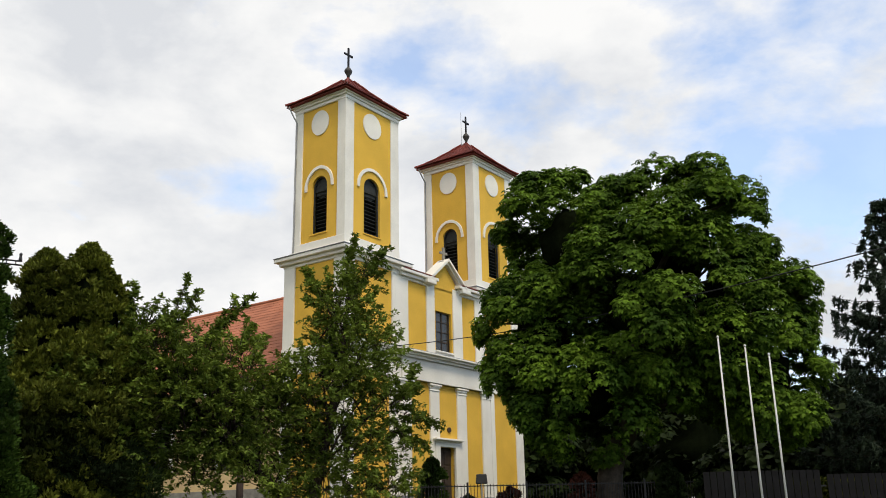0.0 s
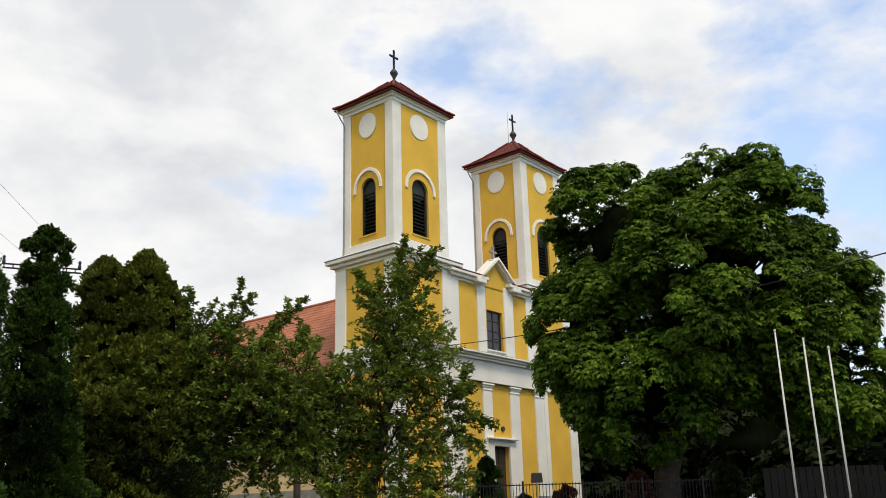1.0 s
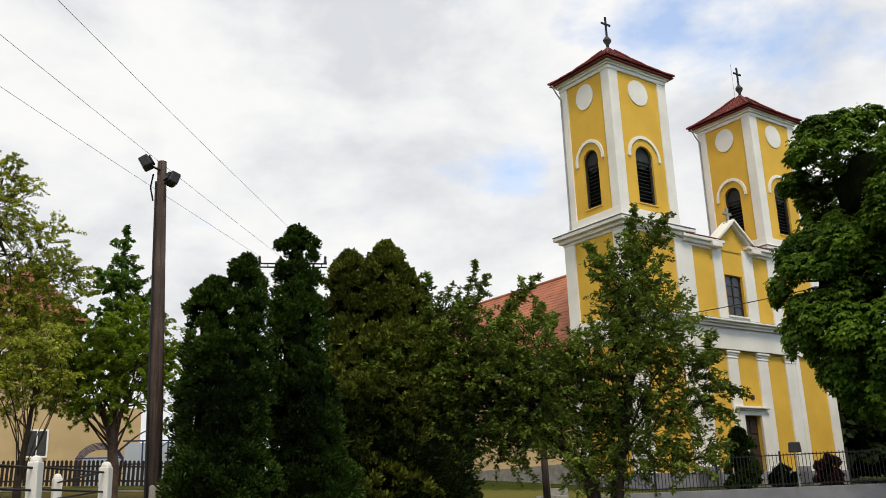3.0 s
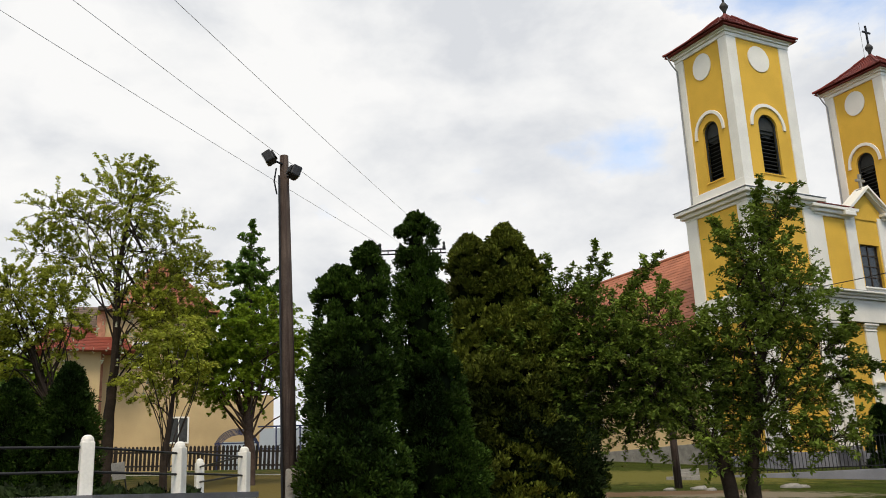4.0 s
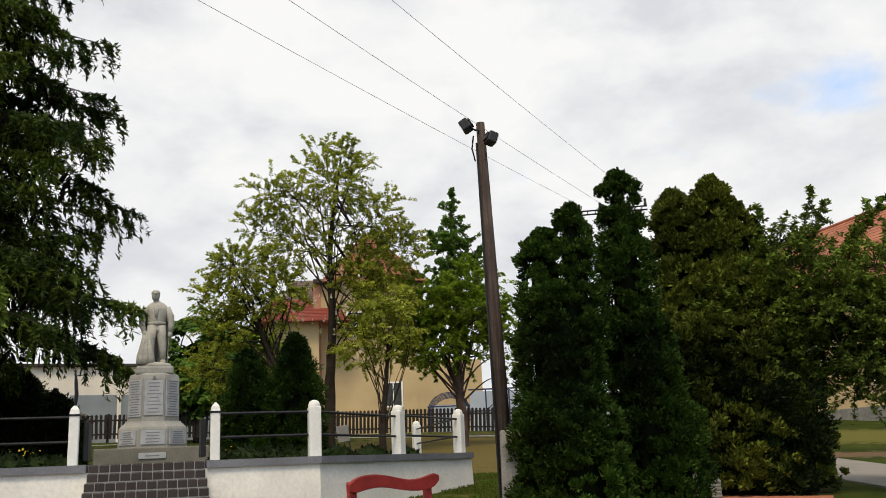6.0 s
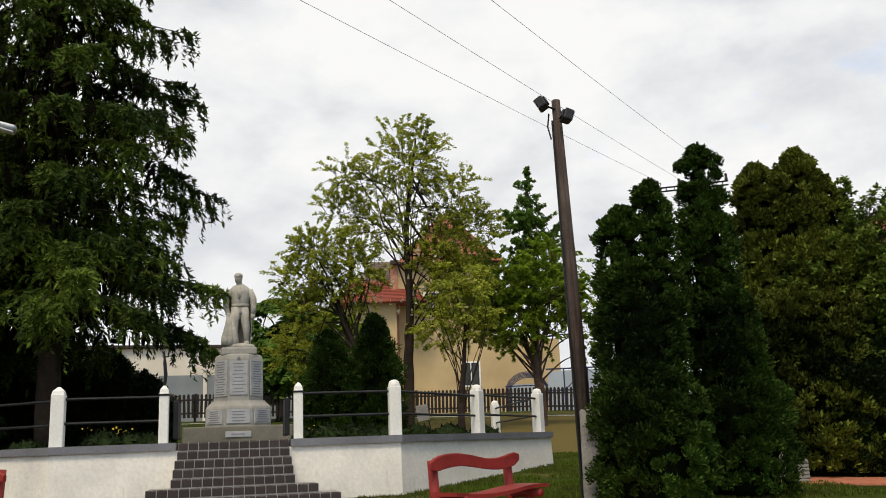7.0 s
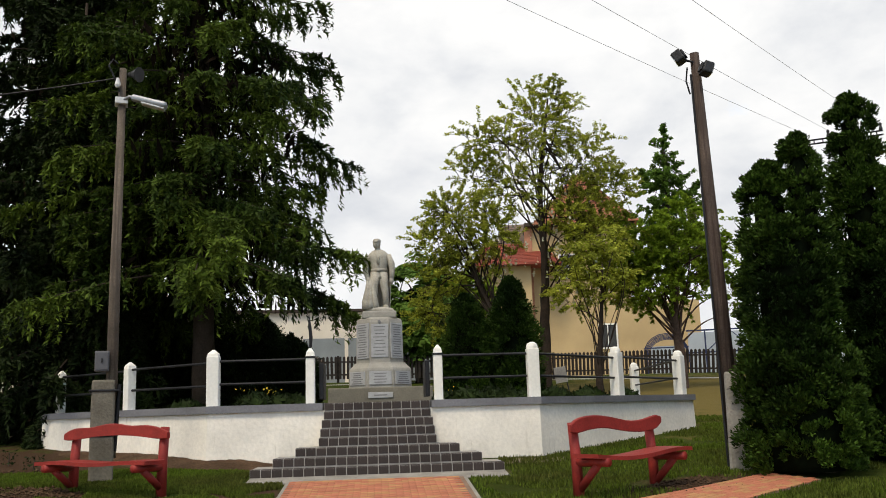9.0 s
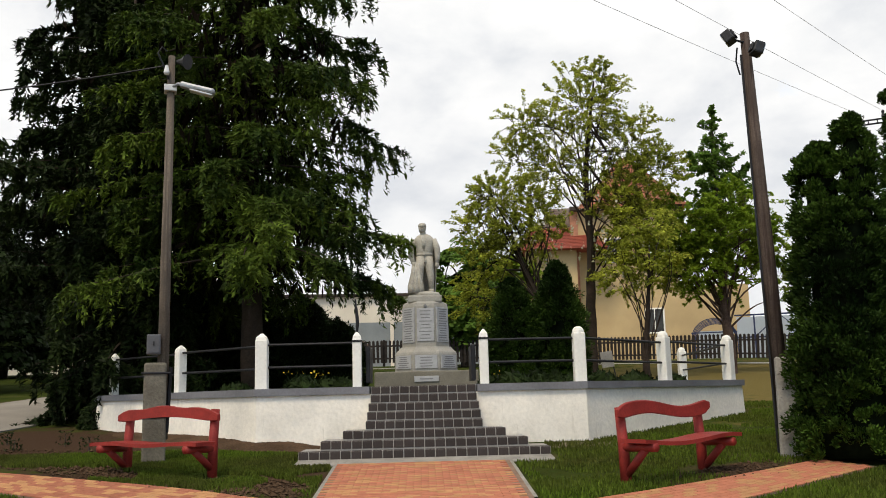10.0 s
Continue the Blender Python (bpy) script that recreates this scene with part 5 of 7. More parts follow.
def twiggy_tree(name, m, label, blobs, trunk, radii, twigs, length, leaves, size, material, seed=1, n_limbs=30, r_limb=0.045, bark=BARK, aspect=2.2, up=0.5, shell=0.35, start=(0.3, 0.95), shoots=(), wood=0.006, spread=0.8):
    """An open crown of leafy twigs: each twig springs outwards from a limb and carries its leaves in alternate rows; shoots: (x, y, z, dx, dz) long bare-based ones."""
    rng = np.random.default_rng(seed)
    t = thing(name, m, label, "tree")
    trunk_mesh(trunk, radii, bark, t, seed=seed)
    B = np.array(blobs)
    vol = (B[:, 3] * B[:, 4] * B[:, 5]) ** 0.8
    pick = rng.choice(len(B), twigs, p=vol / vol.sum())
    d = sphere_dirs(rng, twigs)
    base = B[pick, :3] + d * B[pick, 3:] * (shell + (0.92 - shell) * rng.random((twigs, 1)) ** 0.7)
    axis = d * 0.75 + np.array([0, 0, up]) + rng.normal(size=(twigs, 3)) * 0.4
    axis /= np.linalg.norm(axis, axis=1, keepdims=True)
    ln = length * rng.uniform(0.5, 1.5, twigs)
    if len(shoots):
        S = np.array(shoots)
        extra = np.repeat(np.arange(len(S)), 16)
        f = np.tile(np.linspace(0, 0.95, 16), len(S))
        step = np.stack([S[:, 3], S[:, 3] * 0, S[:, 4]], 1)
        base = np.concatenate([base, S[extra, :3] + step[extra] * f[:, None]])
        sx = step[extra] / np.linalg.norm(step[extra], axis=1, keepdims=True) + rng.normal(size=(len(extra), 3)) * 0.45
        axis = np.concatenate([axis, sx / np.linalg.norm(sx, axis=1, keepdims=True)])
        ln = np.concatenate([ln, length * rng.uniform(0.5, 0.9, len(extra)) * (1.1 - 0.5 * f)])
    n = len(base)
    k = np.repeat(np.arange(n), leaves)
    s_ = rng.random(len(k)) ** 0.8
    perp = np.cross(axis[k], rng.normal(size=(len(k), 3)))
    perp /= np.linalg.norm(perp, axis=1, keepdims=True) + 1e-9
    blade = axis[k] * 0.55 + perp * spread + np.array([0, 0, -0.25]) + rng.normal(size=(len(k), 3)) * 0.2
    blade /= np.linalg.norm(blade, axis=1, keepdims=True)
    C = base[k] + axis[k] * (ln[k] * s_)[:, None] - np.array([0, 0, 1.0]) * (0.25 * ln[k] * s_ ** 2)[:, None] + blade * size * aspect * 0.5
    nn = np.array([0, 0, 0.8]) + rng.normal(size=(len(k), 3)) * 0.5
    leaf_mesh("foliage", C, nn, size, material, t, rng, aspect, kind="stuff", spin=np.cross(nn, blade), fold=0.14)
    bm = bmesh.new()
    for i in range(n):
        p = Vector(base[i])
        e = p + Vector(axis[i]) * float(ln[i]) - Vector((0, 0, 0.25 * float(ln[i])))
        tube(bm, [p - Vector(axis[i]) * float(ln[i]) * 0.4, p, e], [wood * 1.5, wood, wood * 0.4], 3, False)
    for x, y, z, dx, dz in shoots:
        tube(bm, [(x, y, z), (x + dx * 0.5, y, z + dz * 0.55), (x + dx, y, z + dz)], [wood * 2, wood * 1.4, wood * 0.5], 4, False)
    tagged(part("twigwork", bm, bark, t), kind="stuff")
    tp = spline(trunk, 5)
    limbs(rng, tp, radii, [tuple(c) for c in base[rng.choice(twigs, n_limbs, replace=False)]], r_limb, bark, t, start=start)
    return t


def spruce(name, m, label, height, radius, z0, seed, layers, material, per=46, droop=0.35, size=0.16, open_=1.0, trunk_r=0.24, lean=0.0, category="conifer", fingers=38):
    """A spruce: straight trunk, whorls of drooping boughs, hanging twigs set with needle sprays."""
    rng = np.random.default_rng(seed)
    t = thing(name, m, label, category)
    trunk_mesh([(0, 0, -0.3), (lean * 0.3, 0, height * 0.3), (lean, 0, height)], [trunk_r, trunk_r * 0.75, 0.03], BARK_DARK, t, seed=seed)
    Cs, Ns, Sp, Cd, Nd, Sd = [], [], [], [], [], []
    boughs = bmesh.new()
    for i in range(layers):
        u = (i + rng.random() * 0.7) / layers
        z = z0 + (height - z0) * u ** 1.1
        n = int(rng.integers(5, 9))
        ph = rng.random() * 6.28
        for k in range(n):
            a = ph + 6.28 * k / n + rng.normal() * 0.22
            ln = radius * (1 - u) ** 0.79 * rng.uniform(0.62, 1.15) + 0.25
            if u < 0.12:
                ln *= 0.95
            d = np.array([math.cos(a), math.sin(a), 0])
            s = np.linspace(0, 1, 7)
            pts = np.stack([lean * z / height + d[0] * ln * s, d[1] * ln * s, z + ln * (0.10 * s - droop * s ** 2 + 0.16 * s ** 4)], 1)
            tube(boughs, [tuple(p) for p in pts], [0.034 * (1 - 0.9 * q) for q in s], 5, False)
            side = np.array([-d[1], d[0], 0])
            # hanging branchlets on both sides of the bough, each a tassel of short finger-like shoots
            m_ = max(4, int(per * ln / radius))
            q = rng.random(m_) ** 0.65 * 0.93 + 0.07
            base = np.stack([np.interp(q, s, pts[:, j]) for j in range(3)], 1)
            way = np.sign(rng.normal(size=m_)) * rng.uniform(0.3, 1.0, m_)
            reach = (0.10 + 0.24 * ln * (1 - 0.75 * q)) * rng.uniform(0.5, 1.2, m_)
            hang = (0.18 + 0.70 * rng.random(m_) ** 1.5 * (1 - 0.6 * u)) * open_
            kk = np.repeat(np.arange(m_), fingers)
            f = rng.random(len(kk))
            go = (side * way[:, None] + d * rng.uniform(0.1, 0.7, (m_, 1)))[kk]
            node = base[kk] + go * (reach[kk] * np.sqrt(f))[:, None]
            node[:, 2] -= hang[kk] * f ** 2 + 0.03
            ax = go * 0.55 + np.array([0, 0, -0.55]) * (0.4 + f)[:, None] + rng.normal(size=(len(kk), 3)) * 0.38
            ax /= np.linalg.norm(ax, axis=1, keepdims=True)
            nn = rng.normal(size=(len(kk), 3)) * 0.5 + d * 0.4 + np.array([0, 0, 0.5])
            Cs.append(node + ax * size * 1.4)
            Ns.append(nn)
            Sp.append(np.cross(nn, ax))
            # near-black hanging blades near the stem, added to paint the crown's inner shade
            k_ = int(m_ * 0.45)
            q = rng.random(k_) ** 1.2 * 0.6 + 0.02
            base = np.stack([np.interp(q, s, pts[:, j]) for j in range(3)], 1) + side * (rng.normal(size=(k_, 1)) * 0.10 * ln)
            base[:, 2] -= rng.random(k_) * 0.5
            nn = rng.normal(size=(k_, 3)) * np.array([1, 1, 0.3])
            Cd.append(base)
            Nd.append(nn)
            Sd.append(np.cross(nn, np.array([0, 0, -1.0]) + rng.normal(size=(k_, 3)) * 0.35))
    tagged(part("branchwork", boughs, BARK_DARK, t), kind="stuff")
    C, N, S = np.concatenate(Cs), np.concatenate(Ns), np.concatenate(Sp)
    leaf_mesh("needles", C, N, size, material, t, rng, 4.0, kind="stuff", spin=S, fold=0.12)
    leaf_mesh("dead_wood", np.concatenate(Cd), np.concatenate(Nd), 0.10, INNER_SHADE, t, rng, 4.0, kind="stuff", spin=np.concatenate(Sd))
    return t


# horse chestnut beside the church
lobed_tree("chestnut_tree", stand(12.4, 40, 1.9), "large dense green horse chestnut with pale flower spikes",
           [(-2.8, 0, 11.9, 3.4, 3.8, 3.5), (1.4, 0.5, 11.5, 4.1, 4.4, 3.8), (-4.3, 0, 7.5, 3.0, 3.6, 3.4), (3.4, 0.5, 7.9, 3.7, 4.2, 4.3), (-2.6, -1.0, 5.0, 2.9, 3.4, 2.7), (4.9, 0, 5.6, 2.1, 2.6, 2.7), (0.3, -1.6, 8.3, 4.0, 3.9, 3.6)],
           [(-1.9, 0, -0.2), (-1.8, 0, 2.0), (-0.6, 0, 4.5), (-0.2, 0, 8.5)], [0.62, 0.52, 0.45, 0.2], 390, 0.88, 115, 0.108, LEAF_CHESTNUT, seed=3, core=0.42)
# dark pine at the edge of the churchyard, and woods behind it
spruce("pine_tree", stand(26.8, 46, 1.9), "dark open pine beside the churchyard fence", 14.2, 5.2, 1.2, 8, 22, LEAF_PINE, per=22, droop=0.05, size=0.07, trunk_r=0.3)
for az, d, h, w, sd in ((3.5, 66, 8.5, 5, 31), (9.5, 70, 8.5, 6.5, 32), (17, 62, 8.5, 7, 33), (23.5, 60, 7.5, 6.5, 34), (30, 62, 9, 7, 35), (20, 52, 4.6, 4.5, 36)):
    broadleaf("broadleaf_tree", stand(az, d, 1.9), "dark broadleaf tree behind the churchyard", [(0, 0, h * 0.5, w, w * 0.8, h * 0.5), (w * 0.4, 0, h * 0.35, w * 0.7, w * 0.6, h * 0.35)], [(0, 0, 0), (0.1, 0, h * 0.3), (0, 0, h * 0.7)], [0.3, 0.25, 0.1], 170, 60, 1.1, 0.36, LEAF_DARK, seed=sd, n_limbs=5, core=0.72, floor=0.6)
for az, d, h, c in ((3.6, 43.5, 1.4, LEAF_RED), (1.2, 41.5, 0.9, LEAF_DARK), (13.2, 38.7, 2.0, LEAF_DARK), (8.0, 39.2, 1.7, LEAF_RED), (15.3, 38.6, 1.5, LEAF_DARK), (-1.0, 40.3, 2.6, LEAF_THUJA)):
    columnar("shrub", stand(az, d, 1.9), "small clipped shrub behind the churchyard railing", [(0, 0, h, 0.38 + 0.05 * h, 0.5)], 14, 0.07, c, seed=int(az * 3 + 60), category="shrub")

for az in (17.6, 19.6, 21.6, 23.6, 25.6):
    columnar("hedge_plant", stand(az, 41.0, 1.9), "yellowish green hedge behind the black fence", [(0, 0, 1.25, 0.62, 0.6), (0.7, 0.1, 1.1, 0.6, 0.6)], 14, 0.07, LEAF_CYPRESS, seed=int(az * 10), category="hedge")
# fruit trees before the church
FA = 18.0
twiggy_tree("fruit_tree", stand(-8.3, FA), "tall thin-leaved fruit tree before the church", [(1.0, 0, 5.6, 0.42, 0.5, 0.6), (0.5, 0, 5.0, 0.8, 0.8, 0.75), (0.9, 0, 4.1, 0.95, 1.0, 0.95), (0.1, 0, 3.3, 1.1, 1.0, 0.9), (1.5, 0, 3.0, 0.55, 0.6, 0.7), (0.6, 0, 2.2, 1.25, 0.9, 0.6), (-0.6, 0, 2.6, 0.7, 0.8, 0.8), (1.3, 0, 1.6, 0.9, 0.7, 0.45), (0.2, -0.2, 1.5, 0.8, 0.6, 0.5)],
            [(0.05, 0, -0.2), (0.0, 0, 0.9), (0.25, 0, 2.2), (0.5, 0, 3.6), (0.75, 0, 5.6)], [0.15, 0.13, 0.10, 0.07, 0.02], 1050, 0.38, 32, 0.042, LEAF_FRUIT, bark=BARK_DARK, seed=11, n_limbs=30, r_limb=0.028, aspect=2.5, shell=0.2,
            shoots=((0.6, 0, 5.6, 0.2, 0.9), (0.9, 0, 5.5, 0.55, 0.75), (1.5, 0, 3.1, 0.55, 0.35), (1.7, 0, 3.2, 0.35, 0.65), (1.6, 0, 2.6, 0.6, -0.25), (1.7, 0, 2.9, 0.75, -0.1), (0.2, 0, 5.2, -0.35, 0.6)))
twiggy_tree("fruit_tree", stand(-15.5, 17.5), "spreading fruit tree on a leaning trunk, with long upright shoots", [(-0.9, 0, 4.2, 0.75, 0.8, 0.5), (-0.44, 0, 3.6, 1.15, 1.1, 0.8), (-1.5, 0, 3.1, 1.0, 1.0, 0.9), (0.8, 0, 3.6, 0.95, 0.9, 0.75), (0.1, 0, 3.0, 1.2, 1.1, 0.75), (-0.85, 0, 2.3, 1.05, 1.0, 0.95), (0.8, -0.2, 2.5, 0.75, 0.8, 0.8), (1.5, 0, 2.8, 0.6, 0.7, 0.8), (0.2, -0.2, 1.9, 0.8, 0.7, 0.5), (1.6, -0.2, 1.6, 0.6, 0.5, 0.5)],
            [(1.95, 0.3, -0.2), (1.75, 0.2, 1.2), (1.0, 0, 2.1), (-0.1, 0, 3.0), (-0.7, 0, 3.9)], [0.14, 0.12, 0.10, 0.075, 0.03], 1650, 0.36, 32, 0.042, LEAF_FRUIT, bark=BARK_DARK, seed=12, n_limbs=30, r_limb=0.03, aspect=2.5, shell=0.2, start=(0.35, 0.98),
            shoots=((-0.5, 0, 4.1, 0.35, 1.25), (-0.3, 0, 4.2, 0.35, 0.9), (0.2, 0, 4.1, 0.55, 0.85), (0.3, 0, 4.1, 0.75, 0.95), (-1.2, 0, 4.4, 0.1, 0.75), (0.9, 0, 3.9, 0.15, 0.55), (-1.6, 0, 4.0, -0.1, 0.7)))
# olive cypress and the two columnar thujas
columnar("cypress", stand(-22.4, 17.5), "dense olive-green cypress with a ragged top", [(-0.50, 0, 5.72, 0.46, 0.86), (0.24, 0.1, 5.95, 0.44, 0.88), (0.02, 0.1, 5.3, 0.5, 0.86), (0.62, 0.1, 5.4, 0.36, 0.86), (0.75, 0, 4.3, 0.75, 0.75), (-0.1, -0.2, 3.4, 1.15, 0.75), (0.7, 0.2, 2.6, 0.9, 0.7), (-0.15, 0.2, 4.7, 0.8, 0.8)], 44, 0.036, LEAF_CYPRESS, seed=21, lump=0.44, tuft=0.125, each=72)
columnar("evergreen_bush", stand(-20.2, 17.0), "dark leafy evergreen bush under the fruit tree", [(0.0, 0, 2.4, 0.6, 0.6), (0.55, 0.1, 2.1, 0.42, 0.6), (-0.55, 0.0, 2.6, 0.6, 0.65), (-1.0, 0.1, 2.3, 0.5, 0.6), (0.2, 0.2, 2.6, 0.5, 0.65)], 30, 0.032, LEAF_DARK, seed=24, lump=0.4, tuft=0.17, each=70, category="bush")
columnar("thuja", stand(-27.3, 14.0), "tall dark green columnar thuja with a single blunt top", [(0.0, 0, 5.3, 0.33, 0.93), (0.2, -0.1, 3.2, 0.48, 0.75), (0.03, 0.1, 4.5, 0.39, 0.86), (0.42, 0, 1.9, 0.50, 0.6)], 50, 0.023, LEAF_THUJA, seed=22, lump=0.15, tuft=0.11, each=95)
columnar("thuja", stand(-31.5, 12.9), "broad dark green thuja with a two-pointed top", [(0.26, 0, 4.55, 0.25, 0.92), (-0.16, 0.05, 4.2, 0.36, 0.90), (0.0, -0.05, 3.6, 0.57, 0.84), (0.03, -0.2, 2.0, 0.74, 0.6)], 50, 0.023, LEAF_THUJA, seed=23, lump=0.17, tuft=0.11, each=95)
# tree group left of the pole, behind the memorial
AC = 32.0
twiggy_tree("acacia_tree", stand(-45.2, AC), "tall airy acacia in white flower", [(-0.2, 0, 9.6, 1.7, 1.8, 1.6), (-2.2, 0, 8.9, 1.1, 1.2, 1.0), (-2.6, 0, 7.9, 0.9, 1.1, 0.7), (1.3, 0, 8.2, 1.5, 1.6, 1.1), (1.6, 0, 6.7, 1.5, 1.7, 1.1), (1.5, -0.3, 5.2, 1.6, 1.6, 1.4), (1.0, -0.3, 3.8, 1.4, 1.4, 1.2), (0.9, -0.5, 6.0, 1.3, 1.3, 1.0), (-1.3, 0, 7.4, 1.4, 1.5, 0.9), (0.3, 0, 10.6, 0.8, 0.9, 0.8), (2.3, 0, 7.3, 0.9, 1.0, 0.6)],
            [(-0.35, 0, -0.3), (-0.3, 0, 2.4), (-0.2, 0, 4.5), (-0.25, 0, 7.0), (0.2, 0, 10.5)], [0.21, 0.18, 0.14, 0.10, 0.03], 1080, 0.5, 44, 0.055, LEAF_ACACIA, seed=41, n_limbs=40, r_limb=0.034, bark=BARK_DARK, aspect=2.0, shell=0.15, up=0.25, wood=0.009)
twiggy_tree("acacia_tree", stand(-50.0, 30.5), "leaning acacia with a dark forked trunk", [(-0.66, 0, 6.1, 1.2, 1.2, 0.85), (-1.26, 0, 5.2, 0.9, 1.0, 0.7), (0.5, 0, 6.1, 0.75, 0.9, 0.75), (-1.1, 0, 4.0, 0.9, 1.0, 0.9), (0.8, 0, 5.1, 0.9, 1.0, 1.0), (-1.3, 0, 2.8, 0.9, 1.0, 0.9), (-0.2, 0, 5.0, 0.8, 0.9, 0.7)],
            [(1.2, 0, -0.3), (1.0, 0, 1.6), (0.3, 0, 3.2), (-0.3, 0, 5.2)], [0.17, 0.14, 0.11, 0.04], 560, 0.45, 44, 0.055, LEAF_ACACIA, seed=42, n_limbs=30, r_limb=0.036, bark=BARK_DARK, aspect=2.0, shell=0.15, up=0.25, wood=0.009)


def blossoms():
    rng = np.random.default_rng(44)
    for nm, blobs, n in (("acacia_tree", [(0.0, 0, 9.0, 2.6, 2.4, 2.2), (0.9, 0, 5.4, 2.0, 2.0, 2.0), (-1.1, 0, 7.2, 2.0, 2.0, 1.5), (1.2, 0, 3.9, 1.4, 1.5, 1.3)], 190), ("acacia_tree.001", [(-0.3, 0, 5.4, 1.9, 1.7, 1.4), (0.8, 0, 5.0, 1.3, 1.4, 1.2)], 60)):
        C, N = [], []
        for k in range(n):
            b = blobs[rng.integers(0, len(blobs))]
            d = sphere_dirs(rng, 1)[0]
            c = np.array(b[:3]) + d * np.array(b[3:]) * rng.uniform(0.4, 1.0)
            for i in range(4):
                C.append(c + np.array([0, 0, -0.06 * i]) + rng.normal(size=3) * 0.025)
                N.append(rng.normal(size=3))
        leaf_mesh("blossoms", np.array(C), np.array(N), 0.085, BLOSSOM, bpy.data.objects[nm], rng, 1.3, kind="stuff")


blossoms()
broadleaf("acacia_tree", stand(-42.6, 30.0), "small multi-stemmed tree with bare lower twigs", [(0.2, 0, 4.3, 1.5, 1.4, 1.3), (-0.6, 0, 3.5, 0.9, 1.0, 0.8), (0.9, 0, 3.3, 0.9, 1.0, 0.8)],
          [(0, 0, -0.3), (0.0, 0, 0.9), (0.15, 0, 2.2), (0.3, 0, 4.2)], [0.13, 0.11, 0.08, 0.03], 85, 48, 0.28, 0.07, LEAF_ACACIA, bark=BARK_DARK, seed=43, n_limbs=20, r_limb=0.022, shell=0.3, flat=0.75, start=(0.15, 0.9))
twiggy_tree("maple_tree", stand(-37.9, 33.0), "fresh light-green tree before the ochre house", [(-1.3, 0, 5.3, 1.4, 1.4, 0.9), (0.4, 0, 4.7, 1.6, 1.5, 1.1), (-0.6, 0, 3.7, 1.7, 1.6, 1.0), (1.7, 0, 4.4, 0.9, 1.0, 0.9), (-1.7, 0, 4.4, 1.1, 1.1, 1.0), (2.0, 0, 3.0, 0.6, 0.7, 0.8), (0.6, 0, 5.9, 1.2, 1.2, 0.7)],
            [(0.1, 0, -0.3), (0.1, 0, 1.2), (0.0, 0, 2.4), (0.2, 0, 5.0)], [0.22, 0.18, 0.13, 0.05], 700, 0.5, 46, 0.085, LEAF_MAPLE, bark=BARK_BROWN, seed=51, n_limbs=26, r_limb=0.042, aspect=1.6, shell=0.2, up=0.15, start=(0.4, 0.95))
twiggy_tree("conical_tree", stand(-37.8, 38.0), "pointed mid-green tree rising behind the others", [(0.0, 0, 9.5, 0.35, 0.35, 0.8), (-0.15, 0, 8.1, 1.2, 1.1, 0.6), (0.0, 0, 6.8, 1.5, 1.3, 0.9), (0.1, 0, 5.4, 1.6, 1.4, 1.0), (0.05, 0, 8.8, 0.7, 0.7, 0.5)],
            [(0, 0, -0.3), (0, 0, 4), (0, 0, 10.2)], [0.2, 0.14, 0.02], 330, 0.45, 44, 0.085, LEAF_MID, seed=52, n_limbs=28, r_limb=0.04, aspect=1.7, shell=0.15, up=0.55, start=(0.3, 0.95), shoots=((0.0, 0, 9.4, 0.05, 1.2), (-0.6, 0, 7.9, -0.4, 0.8), (0.7, 0, 7.4, 0.5, 0.6)))
for x, h, w in ((-50.6, 2.35, 0.50), (-47.8, 2.7, 0.50)):
    columnar("thuja", stand(x, 19.6, CAP_Z - 0.05), "small dark cone-shaped thuja on the memorial platform", [(0, 0, h, w, 0.35), (0.1, 0.1, h * 0.86, w * 0.9, 0.35)], 45, 0.026, LEAF_THUJA, seed=int(60 - x), lump=0.2)
broadleaf("broadleaf_tree", stand(-53.6, 42.0), "green round-headed tree behind the memorial", [(0, 0, 3.3, 1.7, 1.6, 2.6), (-0.3, 0, 2.2, 1.8, 1.6, 1.8)], [(0, 0, -0.2), (0, 0, 1.5), (0, 0, 4)], [0.2, 0.16, 0.05], 170, 90, 0.5, 0.14, LEAF_MID, seed=61, n_limbs=10, r_limb=0.06, core=0.45)
broadleaf("broadleaf_tree", stand(-50.8, 44.0), "yellowish green tree behind the memorial", [(0, 0, 3.0, 1.9, 1.7, 2.2)], [(0, 0, -0.2), (0, 0, 1.5), (0, 0, 4)], [0.2, 0.16, 0.05], 160, 90, 0.5, 0.14, LEAF_MAPLE, seed=62, n_limbs=10, r_limb=0.06, core=0.4)
# spruces beside the memorial
spruce("spruce_tree", stand(-66.6, 19.6, CAP_Z - 0.05), "tall dark spruce with drooping boughs beside the memorial", 18.5, 3.7, 2.7, 71, 33, LEAF_SPRUCE, per=48, size=0.040, trunk_r=0.25, lean=-0.35, droop=0.46, fingers=34)
spruce("spruce_tree", stand(-74.0, 20.6), "dark shaggy spruce with boughs down to the ground", 9.5, 1.75, 0.3, 72, 26, LEAF_SHADED, per=30, size=0.045, trunk_r=0.18, droop=0.5)
spruce("spruce_tree", stand(-74.2, 23.0), "dark spruce standing close behind another", 17.0, 3.5, 3.0, 73, 30, LEAF_SHADED, per=40, size=0.05, trunk_r=0.2)
